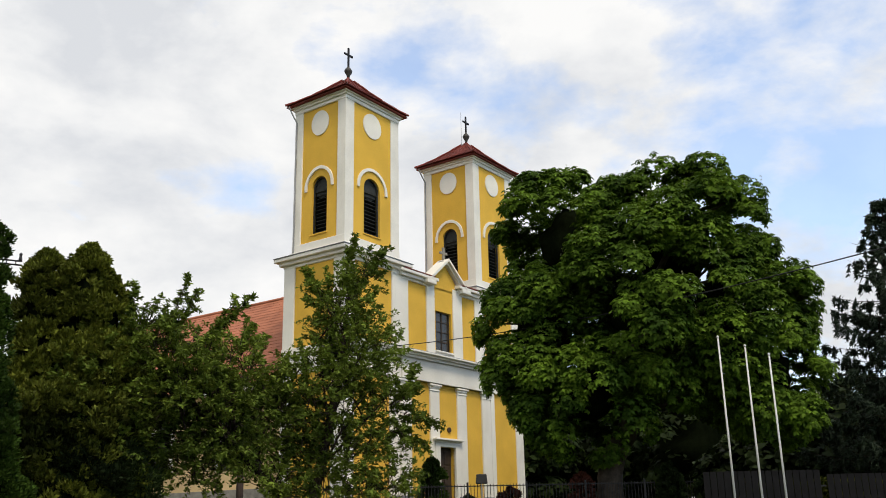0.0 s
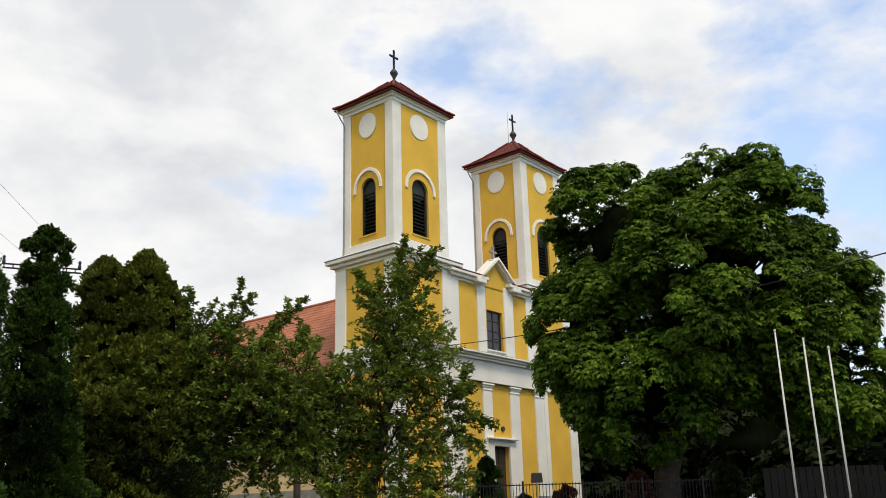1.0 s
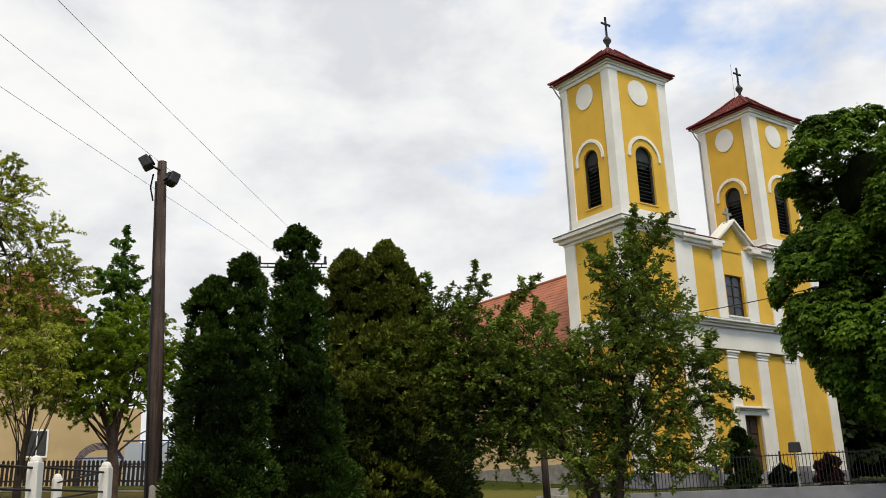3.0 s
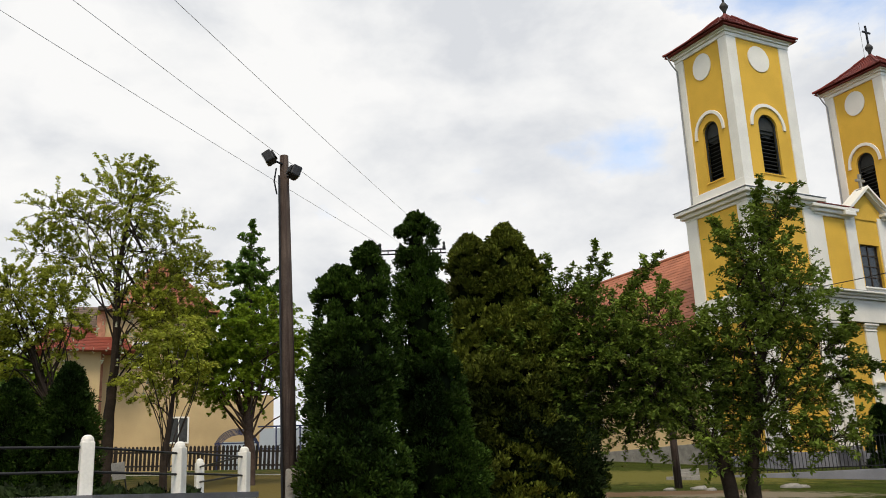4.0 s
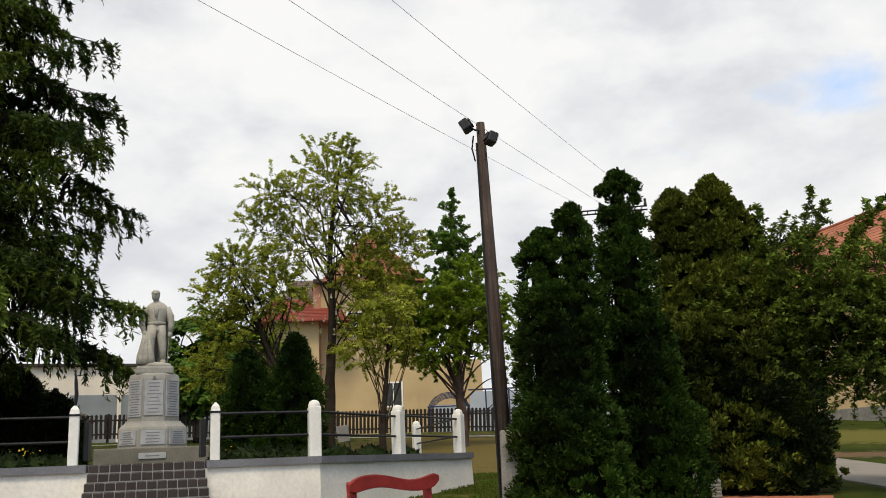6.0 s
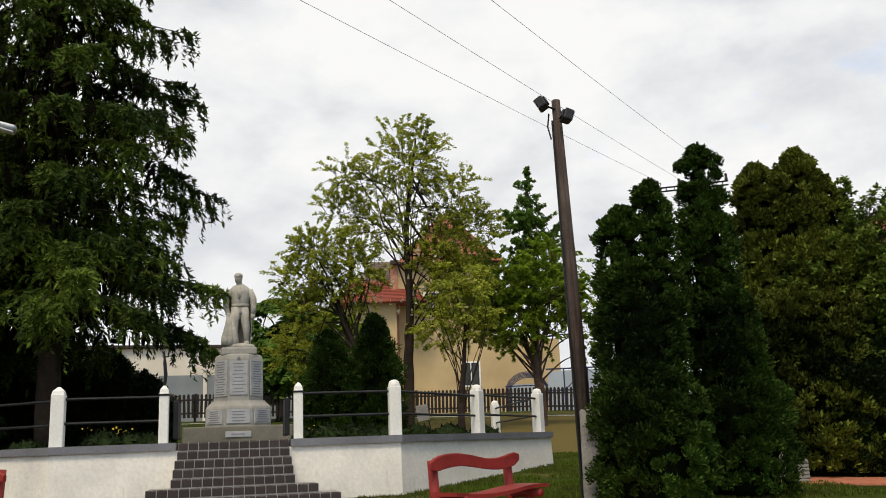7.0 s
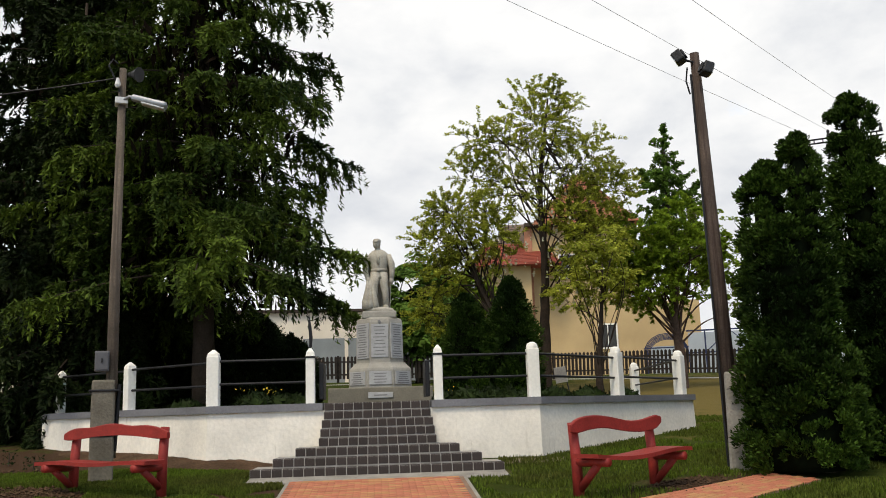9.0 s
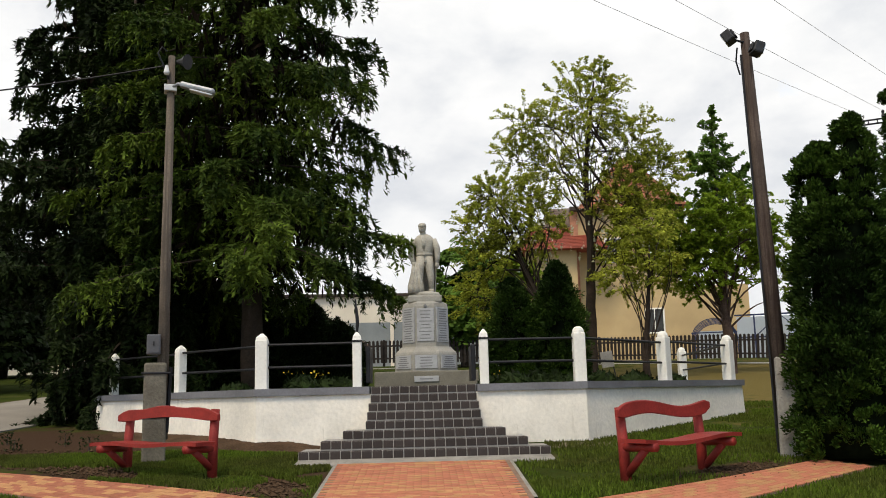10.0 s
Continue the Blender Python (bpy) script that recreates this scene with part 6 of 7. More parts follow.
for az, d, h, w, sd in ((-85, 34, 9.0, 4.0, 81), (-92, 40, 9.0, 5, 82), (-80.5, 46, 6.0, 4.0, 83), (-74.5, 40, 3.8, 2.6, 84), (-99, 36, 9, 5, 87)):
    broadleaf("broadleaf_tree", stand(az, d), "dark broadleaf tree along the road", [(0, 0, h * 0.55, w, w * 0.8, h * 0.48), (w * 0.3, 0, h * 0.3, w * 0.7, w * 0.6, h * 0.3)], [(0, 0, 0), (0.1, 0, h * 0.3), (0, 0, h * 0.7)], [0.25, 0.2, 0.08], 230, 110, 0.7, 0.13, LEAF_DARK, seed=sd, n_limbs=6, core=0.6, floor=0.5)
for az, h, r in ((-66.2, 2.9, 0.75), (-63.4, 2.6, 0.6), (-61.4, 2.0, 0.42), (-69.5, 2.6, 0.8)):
    columnar("evergreen_bush", stand(az, 24.2), "dark shaggy evergreen bush behind the memorial", [(0, 0, h, r, 0.45), (-r * 0.7, 0.1, h * 0.8, r * 0.8, 0.4), (r * 0.7, 0.1, h * 0.75, r * 0.8, 0.4)], 26, 0.04, LEAF_SHADED, seed=int(100 - az), lump=0.45, tuft=0.2, each=60, category="bush")
# low planting on the platform and in the bed
for k, (x, y, h, r) in enumerate(((-2.0, 15.4, 0.34, 0.32), (-1.6, 15.6, 0.30, 0.28), (-1.3, 15.3, 0.24, 0.22), (1.5, 15.4, 0.3, 0.32), (1.9, 15.6, 0.34, 0.25), (2.5, 15.9, 0.24, 0.3), (3.2, 16.5, 0.3, 0.3), (3.9, 17.0, 0.28, 0.35), (4.8, 17.9, 0.26, 0.3), (-3.2, 16.0, 0.2, 0.3), (1.15, 15.9, 0.26, 0.2), (2.2, 15.3, 0.3, 0.14))):
    rng = np.random.default_rng(300 + k)
    t = thing("bedding_plant", loc(x, y, CAP_Z - 0.04), "low green bedding plant on the memorial platform", "plant", "bedding plants")
    n = 520
    a, q = rng.random(n) * 6.28, rng.random(n) ** 0.5
    C = np.stack([r * q * np.cos(a), r * q * np.sin(a), 0.75 * h * (1 - 0.6 * q ** 2) * rng.random(n)], 1)
    N = np.stack([np.cos(a), np.sin(a), rng.random(n)], 1) + rng.normal(size=(n, 3)) * 0.3
    leaf_mesh("leaves", C, N, 0.06, LEAF_DARK, t, rng, 3.2)
    if k in (0, 1, 10):
        C2 = np.stack([r * rng.uniform(-1, 1, 9), r * rng.uniform(-1, 1, 9), h * rng.uniform(0.7, 1.05, 9)], 1)
        leaf_mesh("flower_heads", C2, rng.normal(size=(9, 3)), 0.03, FLOWER_YELLOW, t, rng, 1.1, kind="stuff")
for k, (x, y, h) in enumerate(((-5.2, 14.6, 0.2), (-5.8, 15.2, 0.24), (-6.4, 14.7, 0.18), (-6.9, 15.6, 0.22), (-7.4, 15.0, 0.2), (-4.4, 15.4, 0.5), (-7.9, 16.2, 0.25))):
    rng = np.random.default_rng(340 + k)
    t = thing("young_shrub", loc(x, y), "small young shrub in the soil bed by the wall", "plant", "young shrubs")
    n = 60
    a, q = rng.random(n) * 6.28, rng.random(n) ** 0.5
    C = np.stack([0.14 * q * np.cos(a), 0.14 * q * np.sin(a), h * rng.random(n)], 1)
    leaf_mesh("leaves", C, rng.normal(size=(n, 3)) + np.array([0, 0, 0.5]), 0.024, LEAF_DARK, t, rng, 2.2)
    part("stem", tube(bmesh.new(), [(0, 0, -0.02), (0.01, 0, h * 0.9)], [0.012, 0.004], 5), BARK, t)


def grass():
    """Grass blades over the lawns near the steps and benches, one sheet of stuff."""
    rng = np.random.default_rng(400)
    n = 300000
    x, y = rng.uniform(-8, 9, n), rng.uniform(8.2, 20, n)
    # thicker turf between the bench and the wall
    x[:100000], y[:100000] = rng.uniform(-7.5, -1.2, 100000), rng.uniform(10.6, 14.4, 100000)
    dens = np.array([noise.noise(Vector((a * 0.5, b * 0.5, 3))) + 0.6 * noise.noise(Vector((a * 1.7, b * 1.7, 8))) for a, b in zip(x, y)])
    keep = dens > -0.50
    keep &= ~((((x - 3.9) / 0.95) ** 2 + ((y - 11.0) / 0.5) ** 2 < 1.0) & (dens < 0.3))
    keep &= ~((x > PATH_W - 0.08) & (x < PATH_E + 0.08) & (y < 12.4))
    keep &= ~((np.abs(x) < 1.78) & (y > 12.15))

    def edge(pts, q):
        p = sorted(pts)
        return np.interp(q, [a for a, b in p], [b for a, b in p])
    for up, lo in (CROSS_R, CROSS_L):
        ins = (y < edge(up, x) + 0.05) & (y > edge(lo, x) - 0.05) & ((x > 1) if up[1][0] > 0 else (x < -1))
        keep &= ~ins
    keep &= ~((x < -1.4) & (y > edge([(-7.5, 14.7), (-5.8, 14.4), (-2.7, 13.75), (-1.4, 13.3)], x) + 0.25 * dens)) & ~((y > 14.0) & (x < 2.4)) & ~((y - 14.0 > (x - 2.4) * 0.97) & (x > 2.4) & (x < 6.4))
    keep &= ~((x < -1.3) & (y < edge([(-6.8, 13.0), (-4.2, 12.6), (-2.6, 12.0), (-1.7, 11.3), (-1.3, 10.7)], x) + 0.35 * dens) & (dens < 0.22))
    x, y = x[keep], y[keep]
    n = len(x)
    a = radians(AX)
    c = swing(AX)
    wx, wy = c[0] + x * math.cos(a) + y * math.sin(a), c[1] - x * math.sin(a) + y * math.cos(a)
    z = np.array([gz(p, q) for p, q in zip(wx, wy)])
    h = rng.uniform(0.02, 0.055, n)
    C = np.stack([wx, wy, z + h * 0.4], 1)
    q = rng.random(n) * 6.28
    N = np.stack([np.cos(q), np.sin(q), rng.normal(size=n) * 0.35], 1)
    spin = np.stack([-np.sin(q), np.cos(q), np.zeros(n)], 1)
    ob = leaf_mesh("grass", C, N, 0.016, LEAF_GRASS, None, rng, 4.0, spin=spin)
    tagged(ob, "short green lawn grass round the benches", "grass", kind="stuff")


grass()


def clods():
    """Small crumbled lumps of earth on the dug soil round the benches and in the bed, one sheet of stuff."""
    rng = np.random.default_rng(410)
    V, Fc = [], []
    shape = np.array([(1, 0, 0), (-1, 0, 0), (0, 1, 0), (0, -1, 0), (0, 0, 1), (0, 0, -1)], float)
    faces = ((0, 2, 4), (2, 1, 4), (1, 3, 4), (3, 0, 4), (2, 0, 5), (1, 2, 5), (3, 1, 5), (0, 3, 5))
    for cx, cy, rx, ry, turn, n in ((-3.2, 11.35, 2.4, 0.45, 145, 1500), (-1.9, 10.8, 0.8, 0.4, 145, 500), (-5.4, 13.6, 2.2, 0.9, 150, 900), (3.9, 11.0, 1.0, 0.45, 30, 500)):
        a, q = rng.random(n) * 6.283, rng.random(n) ** 0.5
        ex, ey = rx * q * np.cos(a), ry * q * np.sin(a)
        c, d = math.cos(radians(turn)), math.sin(radians(turn))
        for x, y in zip(cx + ex * c - ey * d, cy + ex * d + ey * c):
            if -1.25 < x < 1.2:
                continue
            wx, wy = lxy(float(x), float(y))
            r = 0.008 + 0.024 * rng.random() ** 3
            k = len(V) * 6
            V.append(shape * r * rng.uniform(0.6, 1.3, (6, 3)) * np.array([1.2, 1.2, 0.8]) + np.array([wx, wy, gz(wx, wy) + r * 0.3]))
            Fc += [(i + k, j + k, l + k) for i, j, l in faces]
    me = bpy.data.meshes.new("clods")
    me.from_pydata([tuple(p) for p in np.concatenate(V)], [], Fc)
    me.materials.append(SOIL)
    tagged(new("soil", me), "crumbled brown earth round the benches", "soil", kind="stuff")


clods()

# ---- benches ----
def bench(m, L, low, wavy, label):
    """A rustic bench of round posts, props and planks; x along the bench, y behind, the seat towards -y."""
    b = thing("bench", m, label, "bench", "red benches")
    for s, x in ((0, 0.0), (1, L)):
        part("post", tube(bmesh.new(), [(x, 0, -0.1), (x, 0.015, 0.35), (x, 0.05, 0.80 - low * 0.4)], [0.065, 0.06, 0.055], 10), BENCH_RED, b, smooth=True)
        part("seat_bearer", tube(bmesh.new(), [(x, 0.03, 0.36 - low), (x, -0.46, 0.37 - low)], [0.05, 0.05], 10), BENCH_RED, b, smooth=True)
        part("prop", tube(bmesh.new(), [(x, -0.02, 0.06), (x, -0.30, 0.34 - low)], [0.045, 0.045], 10), BENCH_RED, b, smooth=True)
    n = 20
    bm = bmesh.new()
    rows = []
    for k in range(n + 1):
        t = k / n
        x = -0.13 + t * (L + 0.26)
        if wavy:
            top, bot = 0.055 * math.sin(t * 6.3 + 0.2) + 0.06 * t, -0.085 + 0.045 * math.sin(t * 6.3 - 0.2) + 0.045 * t
            top += 0.055
        else:
            top, bot = 0.06 + 0.075 * math.sin(t * math.pi) + 0.012 * math.sin(t * 17), -0.075 + 0.075 * math.sin(t * math.pi)
        if k in (0, n):
            top, bot = (top + bot) / 2 + 0.04, (top + bot) / 2 - 0.04
        elif k in (1, n - 1):
            top, bot = top - 0.008, bot + 0.008
        rows.append([bm.verts.new(c) for c in ((x, -0.055, 0.75 - low + bot), (x, -0.055, 0.75 - low + top), (x, -0.005, 0.75 - low + top), (x, -0.005, 0.75 - low + bot))])
    for a, c in zip(rows, rows[1:]):
        for k in range(4):
            bm.faces.new((a[k], a[(k + 1) % 4], c[(k + 1) % 4], c[k]))
    bm.faces.new(rows[0])
    bm.faces.new(rows[-1][::-1])
    bmesh.ops.bevel(bm, geom=[e for e in bm.edges if abs(e.verts[0].co.x - e.verts[1].co.x) > 0.02], offset=0.01, segments=1, affect="EDGES")
    part("back_board", bm, BENCH_RED, b)
    bm = bmesh.new()
    rows = []
    for k in range(n + 1):
        t = k / n
        x = -0.17 + t * (L + 0.34)
        z = 0.425 - low + (0.03 * math.sin(t * 6 + 2.6) if wavy else 0.012 * math.sin(t * 9))
        y0, y1 = -0.46 + 0.015 * math.sin(t * 7), -0.10 + 0.01 * math.sin(t * 5)
        rows.append([bm.verts.new(c) for c in ((x, y0, z - 0.022), (x, y0, z + 0.022), (x, y1, z + 0.022), (x, y1, z - 0.022))])
    for a, c in zip(rows, rows[1:]):
        for k in range(4):
            bm.faces.new((a[k], a[(k + 1) % 4], c[(k + 1) % 4], c[k]))
    bm.faces.new(rows[0])
    bm.faces.new(rows[-1][::-1])
    part("seat", bm, BENCH_RED, b)
    return b


def bench_between(p, q, low, wavy, label):
    (x0, y0), (x1, y1) = p, q
    m = loc(x0, y0, None, math.degrees(math.atan2(y1 - y0, x1 - x0)))
    wx, wy = lxy((x0 + x1) / 2, (y0 + y1) / 2)
    m.translation.z = gz(*lxy(x0, y0)) * 0.5 + gz(wx, wy) * 0.5
    return bench(m, 1.36 if wavy else 1.50, low, wavy, label)


bench_between((2.23, 10.4), (3.38, 11.22), 0.0, True, "red painted rustic bench with a wavy back board")
bench_between((-3.9, 12.35), (-2.26, 11.36), 0.06, False, "red painted rustic bench with an arched back board")

# ---- poles, lamps and wires ----
SP = stand(-35.0, 12.9)
pole = thing("wooden_pole", SP, "dark wooden pole strapped to a pitted concrete stub", "pole")
sb = boxed(-0.14, 0.14, -0.14, 0.14, -0.2, 1.27, 0.03, 0.86)
for v in sb.verts:
    v.co += Vector((noise.noise(v.co * 5), noise.noise(v.co * 5 + Vector((3, 0, 0))), 0)) * 0.012
part("stub", sb, CONCRETE, pole, "weathered concrete stub")
part("shaft", tube(bmesh.new(), [(-0.05, 0.16, 0.35), (-0.09, 0.16, 2.6), (-0.16, 0.14, 5.83)], [0.105, 0.095, 0.065], 12), POLE_WOOD, pole, smooth=True)
part("earth_strip", tube(bmesh.new(), [(-0.155, 0.08, 0.0), (-0.19, 0.08, 2.6), (-0.23, 0.08, 5.5)], 0.016, 5), IRON, pole, "dark earthing strip")
for k in range(5):
    rng = random.Random(k)
    part("bolt_hole", disc(bmesh.new(), rng.uniform(-0.08, 0.1), 0.25 + 0.2 * k, 0.011, -0.137, -0.12, 8), IRON, pole)
part("bracket", tube(bmesh.new(), [(-0.17, 0.1, 5.68), (-0.28, 0.02, 5.70), (-0.34, -0.02, 5.66)], 0.018, 6), IRON, pole)
for nm, x, z, rx, rz in (("floodlight", -0.38, 5.72, 30, -100), ("floodlight", 0.0, 5.50, 20, 110)):
    fm = pose(x, -0.05, z, rx, 0, rz)
    fl = part("floodlight", boxed(-0.11, 0.11, -0.06, 0.08, -0.085, 0.085, 0.02), LAMP_DARK, pole, "dark floodlight", m=fm)
    part("lens", boxed(-0.095, 0.095, -0.068, -0.058, -0.07, 0.07), LENS, fl)
    part("fin", boxed(-0.07, 0.07, 0.08, 0.11, -0.06, 0.06, 0.01), LAMP_DARK, fl)
part("cable", tube(bmesh.new(), [(-0.27, 0.05, 5.6), (-0.3, 0.06, 5.4), (-0.26, 0.05, 5.2)], 0.012, 5), IRON, pole)

LP = stand(-72.25, 13.5)
lpole = thing("street_lamp", LP, "grey wooden lamp pole on a concrete stub with a street lamp", "street lamp")
part("stub", boxed(-0.165, 0.155, -0.13, 0.13, -0.25, 1.36, 0.03, 0.94), STUB_CONCRETE, lpole)
part("shaft", tube(bmesh.new(), [(0.10, 0.18, 0.3), (0.10, 0.16, 2.8), (0.12, 0.14, 5.92)], [0.085, 0.075, 0.05], 12), POLE_GREY, lpole, smooth=True)
bx = part("meter_box", boxed(-0.13, 0.06, -0.02, 0.16, 1.48, 1.76, 0.015), BOX_GREY, lpole, "grey metal meter box")
part("box_door", boxed(-0.115, 0.045, -0.032, -0.018, 1.5, 1.74, 0.006), BOX_GREY, bx)
part("lock", boxed(-0.045, -0.025, -0.045, -0.03, 1.6, 1.66), LAMP_DARK, bx)
part("conduit", tube(bmesh.new(), [(0.16, 0.05, 0.4), (0.2, 0.05, 1.3)], 0.03, 8), IRON, lpole)
for z in (0.6, 1.2):
    part("strap", boxed(-0.19, 0.2, -0.14, 0.3, z, z + 0.03, 0.01), IRON, lpole)
part("lamp_arm", tube(bmesh.new(), [(0.1, 0.1, 5.40), (0.22, 0.02, 5.46), (0.34, -0.04, 5.42)], 0.024, 8), LAMP_GREY, lpole, smooth=True)
lh = boxed(-0.02, 0.50, -0.09, 0.09, -0.04, 0.05, 0.035)
for v in lh.verts:
    if v.co.x < 0.15:
        v.co.y *= 0.6
lampm = pose(0.26, -0.02, 5.43, 0, 14, -10)
lamp = part("lamp_head", lh, LAMP_GREY, lpole, "grey street lamp head", m=lampm)
part("diffuser", boxed(0.14, 0.48, -0.07, 0.07, -0.065, -0.035, 0.012), LENS, lamp)
part("collar", boxed(0.02, 0.2, 0.05, 0.25, 5.36, 5.46, 0.01), WHITE_METAL, lpole)
part("hook", tube(bmesh.new(), [(0.08, 0.1, 5.55), (0.0, 0.06, 5.75), (-0.08, 0.05, 5.92), (-0.02, 0.05, 6.02), (0.05, 0.06, 5.96)], 0.014, 6), IRON, lpole)
sp = part("speaker_horn", lathe(bmesh.new(), [(0.03, 0), (0.05, 0.08), (0.11, 0.18), (0.115, 0.19)], 12), LAMP_DARK, lpole, "dark round horn", m=pose(0.2, 0.08, 5.82, 100, 0, 50))
part("insulator", lathe(bmesh.new(), [(0.03, 5.6), (0.045, 5.63), (0.03, 5.7), (0.02, 5.74)], 10, (0.05, 0.05)), WHITE_METAL, lpole)
p0 = LP @ Vector((0.05, 0.06, 5.74))
wire("power_cable", p0, (*pol(-100, 20.0), 6.6), 0.25, 0.012, "thin black cable from the lamp pole")

# line pole with a lattice cross-arm behind the thujas, its three wires
XP = stand(-27.6, 26.0)
xp = thing("line_pole", XP, "power-line pole with a lattice cross-arm", "pole")
zt = 8.62 - XP.translation.z
part("shaft", tube(bmesh.new(), [(0, 0, -0.2), (0, 0, zt + 0.1)], [0.15, 0.1], 10), CONCRETE, xp)
for z in (0, 0.11):
    part("chord", boxed(-0.98, 0.98, -0.03, 0.03, zt - 0.06 + z, zt - 0.03 + z), BLACK_PAINT, xp)
for k in range(9):
    part("lattice", boxed(-0.95 + 0.22 * k, -0.92 + 0.22 * k, -0.02, 0.02, zt - 0.05, zt + 0.07), IRON, xp)
for x in (-0.95, -0.35, 0.93):
    part("insulator", lathe(bmesh.new(), [(0.03, zt + 0.07), (0.05, zt + 0.12), (0.03, zt + 0.2), (0.045, zt + 0.26), (0.01, zt + 0.3)], 10, (x, 0)), LAMP_DARK, xp)
for x, az_near, z_near in ((-0.95, -53.7, 8.22), (-0.35, -48.3, 8.37), (0.3, -41.8, 8.47)):
    a = XP @ Vector((x, 0, zt + (0.28 if x < 0 else 0.75)))
    b = Vector((*pol(az_near, 12.0), z_near))
    wire("power_line", a, a + (b - a) * 1.7, 0.10, 0.0045, "thin overhead power line wire", 20)
# cable from the church front across to the right
wire("power_cable", (*pol(-3.2, 46.6), 10.55), (*pol(28.0, 30.0), 9.65), 0.45, 0.022, "black overhead cable reaching the church front", 20)

# ---- flagpoles ----
for az, top in ((16.75, 7.75), (18.25, 7.38), (19.55, 7.02)):
    m = stand(az, 33.0, 1.0)
    f = thing("flagpole", m, "slim white flagpole beside the churchyard fence", "flagpole", "three flagpoles")
    part("shaft", tube(bmesh.new(), [(0, 0, 0), (0, 0, top - 1.0)], [0.042, 0.028], 10), WHITE_METAL, f, smooth=True)
    part("finial", lathe(bmesh.new(), [(0.02, top - 1.0), (0.045, top - 0.97), (0.04, top - 0.92), (0.005, top - 0.89)], 8), WHITE_METAL, f)
    part("foot_plate", boxed(-0.12, 0.12, -0.12, 0.12, 0.0, 0.03, 0.005), LAMP_GREY, f)
    part("cleat", boxed(-0.02, 0.02, -0.09, -0.04, 1.1, 1.25, 0.005), LAMP_GREY, f)
# floodlight on the churchyard railing
fl = thing("floodlight", stand(2.0, 37.5, 3.2, 180), "grey floodlight on a short stand at the railing", "floodlight")
part("stand", tube(bmesh.new(), [(0, 0.1, -1.23), (0, 0.1, 0.1)], 0.03, 8), LAMP_GREY, fl)
part("housing", boxed(-0.24, 0.24, -0.12, 0.14, 0.02, 0.40, 0.04, 0.85), LAMP_DARK, fl)
part("lens", boxed(-0.2, 0.2, -0.13, -0.115, 0.08, 0.36, 0.005), LENS, fl)

# ---- small posts and stones beside the lane ----
g1 = thing("stone_post", stand(-24.4, 15.7), "leaning weathered stone post by the lane", "post")
s1 = boxed(-0.11, 0.11, -0.09, 0.09, -0.15, 0.62, 0.03, 0.85)
s1.transform(pose(0, 0, 0, 0, -5))
part("stone", s1, CONCRETE, g1)
g2 = thing("stone_bench", stand(-23.4, 15.9), "low ribbed concrete bench by the lane", "bench")
for k in range(6):
    part("rib", boxed(-0.14 + 0.0 * k, 0.14, -0.25, 0.25, 0.055 * k, 0.055 * k + 0.042, 0.008), CONCRETE, g2)
part("core", boxed(-0.12, 0.12, -0.22, 0.22, -0.1, 0.34, 0.01), CONCRETE, g2)
sheet("pavement_pad", [pol(-25.2, 15.5), pol(-22.5, 15.5), pol(-19.5, 15.6), pol(-17.0, 15.8)], [pol(-25.2, 16.3), pol(-22.5, 16.4), pol(-19.5, 16.5), pol(-17.0, 16.7)], 0.02, BRICK_RED, 6, "red paved pad beside the lane")
bp = thing("wooden_post", stand(-12.35, 30.5), "thin brown wooden post before the church side", "post")
part("shaft", tube(bmesh.new(), [(0, 0, -0.2), (-0.05, 0, 3.6)], [0.13, 0.10], 10), POLE_WOOD, bp, smooth=True)
part("reflector", boxed(-0.1, 0.08, -0.14, -0.12, 1.55, 1.6), WHITE_METAL, bp)
for k, (az, d, s) in enumerate(((-11.2, 30.0, 0.2), (-10.6, 29.6, 0.14), (-6.2, 31.5, 0.26), (-5.6, 31.8, 0.18), (-12.9, 29.4, 0.14))):
    bm = bmesh.new()
    r = bmesh.ops.create_icosphere(bm, subdivisions=2, radius=1)
    for v in r["verts"]:
        kk = 1 + 0.35 * noise.noise(v.co * 1.7 + Vector((k * 3, 0, 0)))
        v.co = (v.co.x * s * 1.4 * kk, v.co.y * s * kk, v.co.z * s * 0.5 * kk)
    ob = part("stone", bm, CONCRETE, m=stand(az, d), smooth=True)
    tagged(ob, "pale loose stone at the edge of the lane", "stone", "loose stones")

# ---- picket fence behind the green ----
def picket_panel(m, length, h=1.05):
    t = thing("picket_fence", m, "dark wooden picket fence with pointed boards", "fence", "panels of the picket fence")
    n = int(length / 0.165)
    bm = bmesh.new()
    v = [(-0.054, 0.06), (0.054, 0.06), (0.054, h - 0.05), (0.0, h), (-0.054, h - 0.05)]
    f = [bm.verts.new((x, -0.012, z)) for x, z in v]
    b = [bm.verts.new((x, 0.012, z)) for x, z in v]
    bm.faces.new(f)
    bm.faces.new(b[::-1])
    for k in range(5):
        bm.faces.new((f[k], f[(k + 1) % 5], b[(k + 1) % 5], b[k]))
    first = part("picket", bm, PICKET, t)
    first.matrix_basis = pose(0.08, 0, 0)
    for k in range(1, n):
        o = new("picket", first.data)
        o.parent = t
        o.matrix_basis = pose(0.08 + k * length / n, 0, 0, 0, 0.6 * math.sin(k * 7.1), 0)
    for z in (0.25, h - 0.25):
        part("rail", boxed(0, length, 0.013, 0.06, z - 0.035, z + 0.035), PICKET, t)
    part("post", boxed(-0.05, 0.05, 0.06, 0.16, -0.1, h + 0.02, 0.01), PICKET, t)
    return t


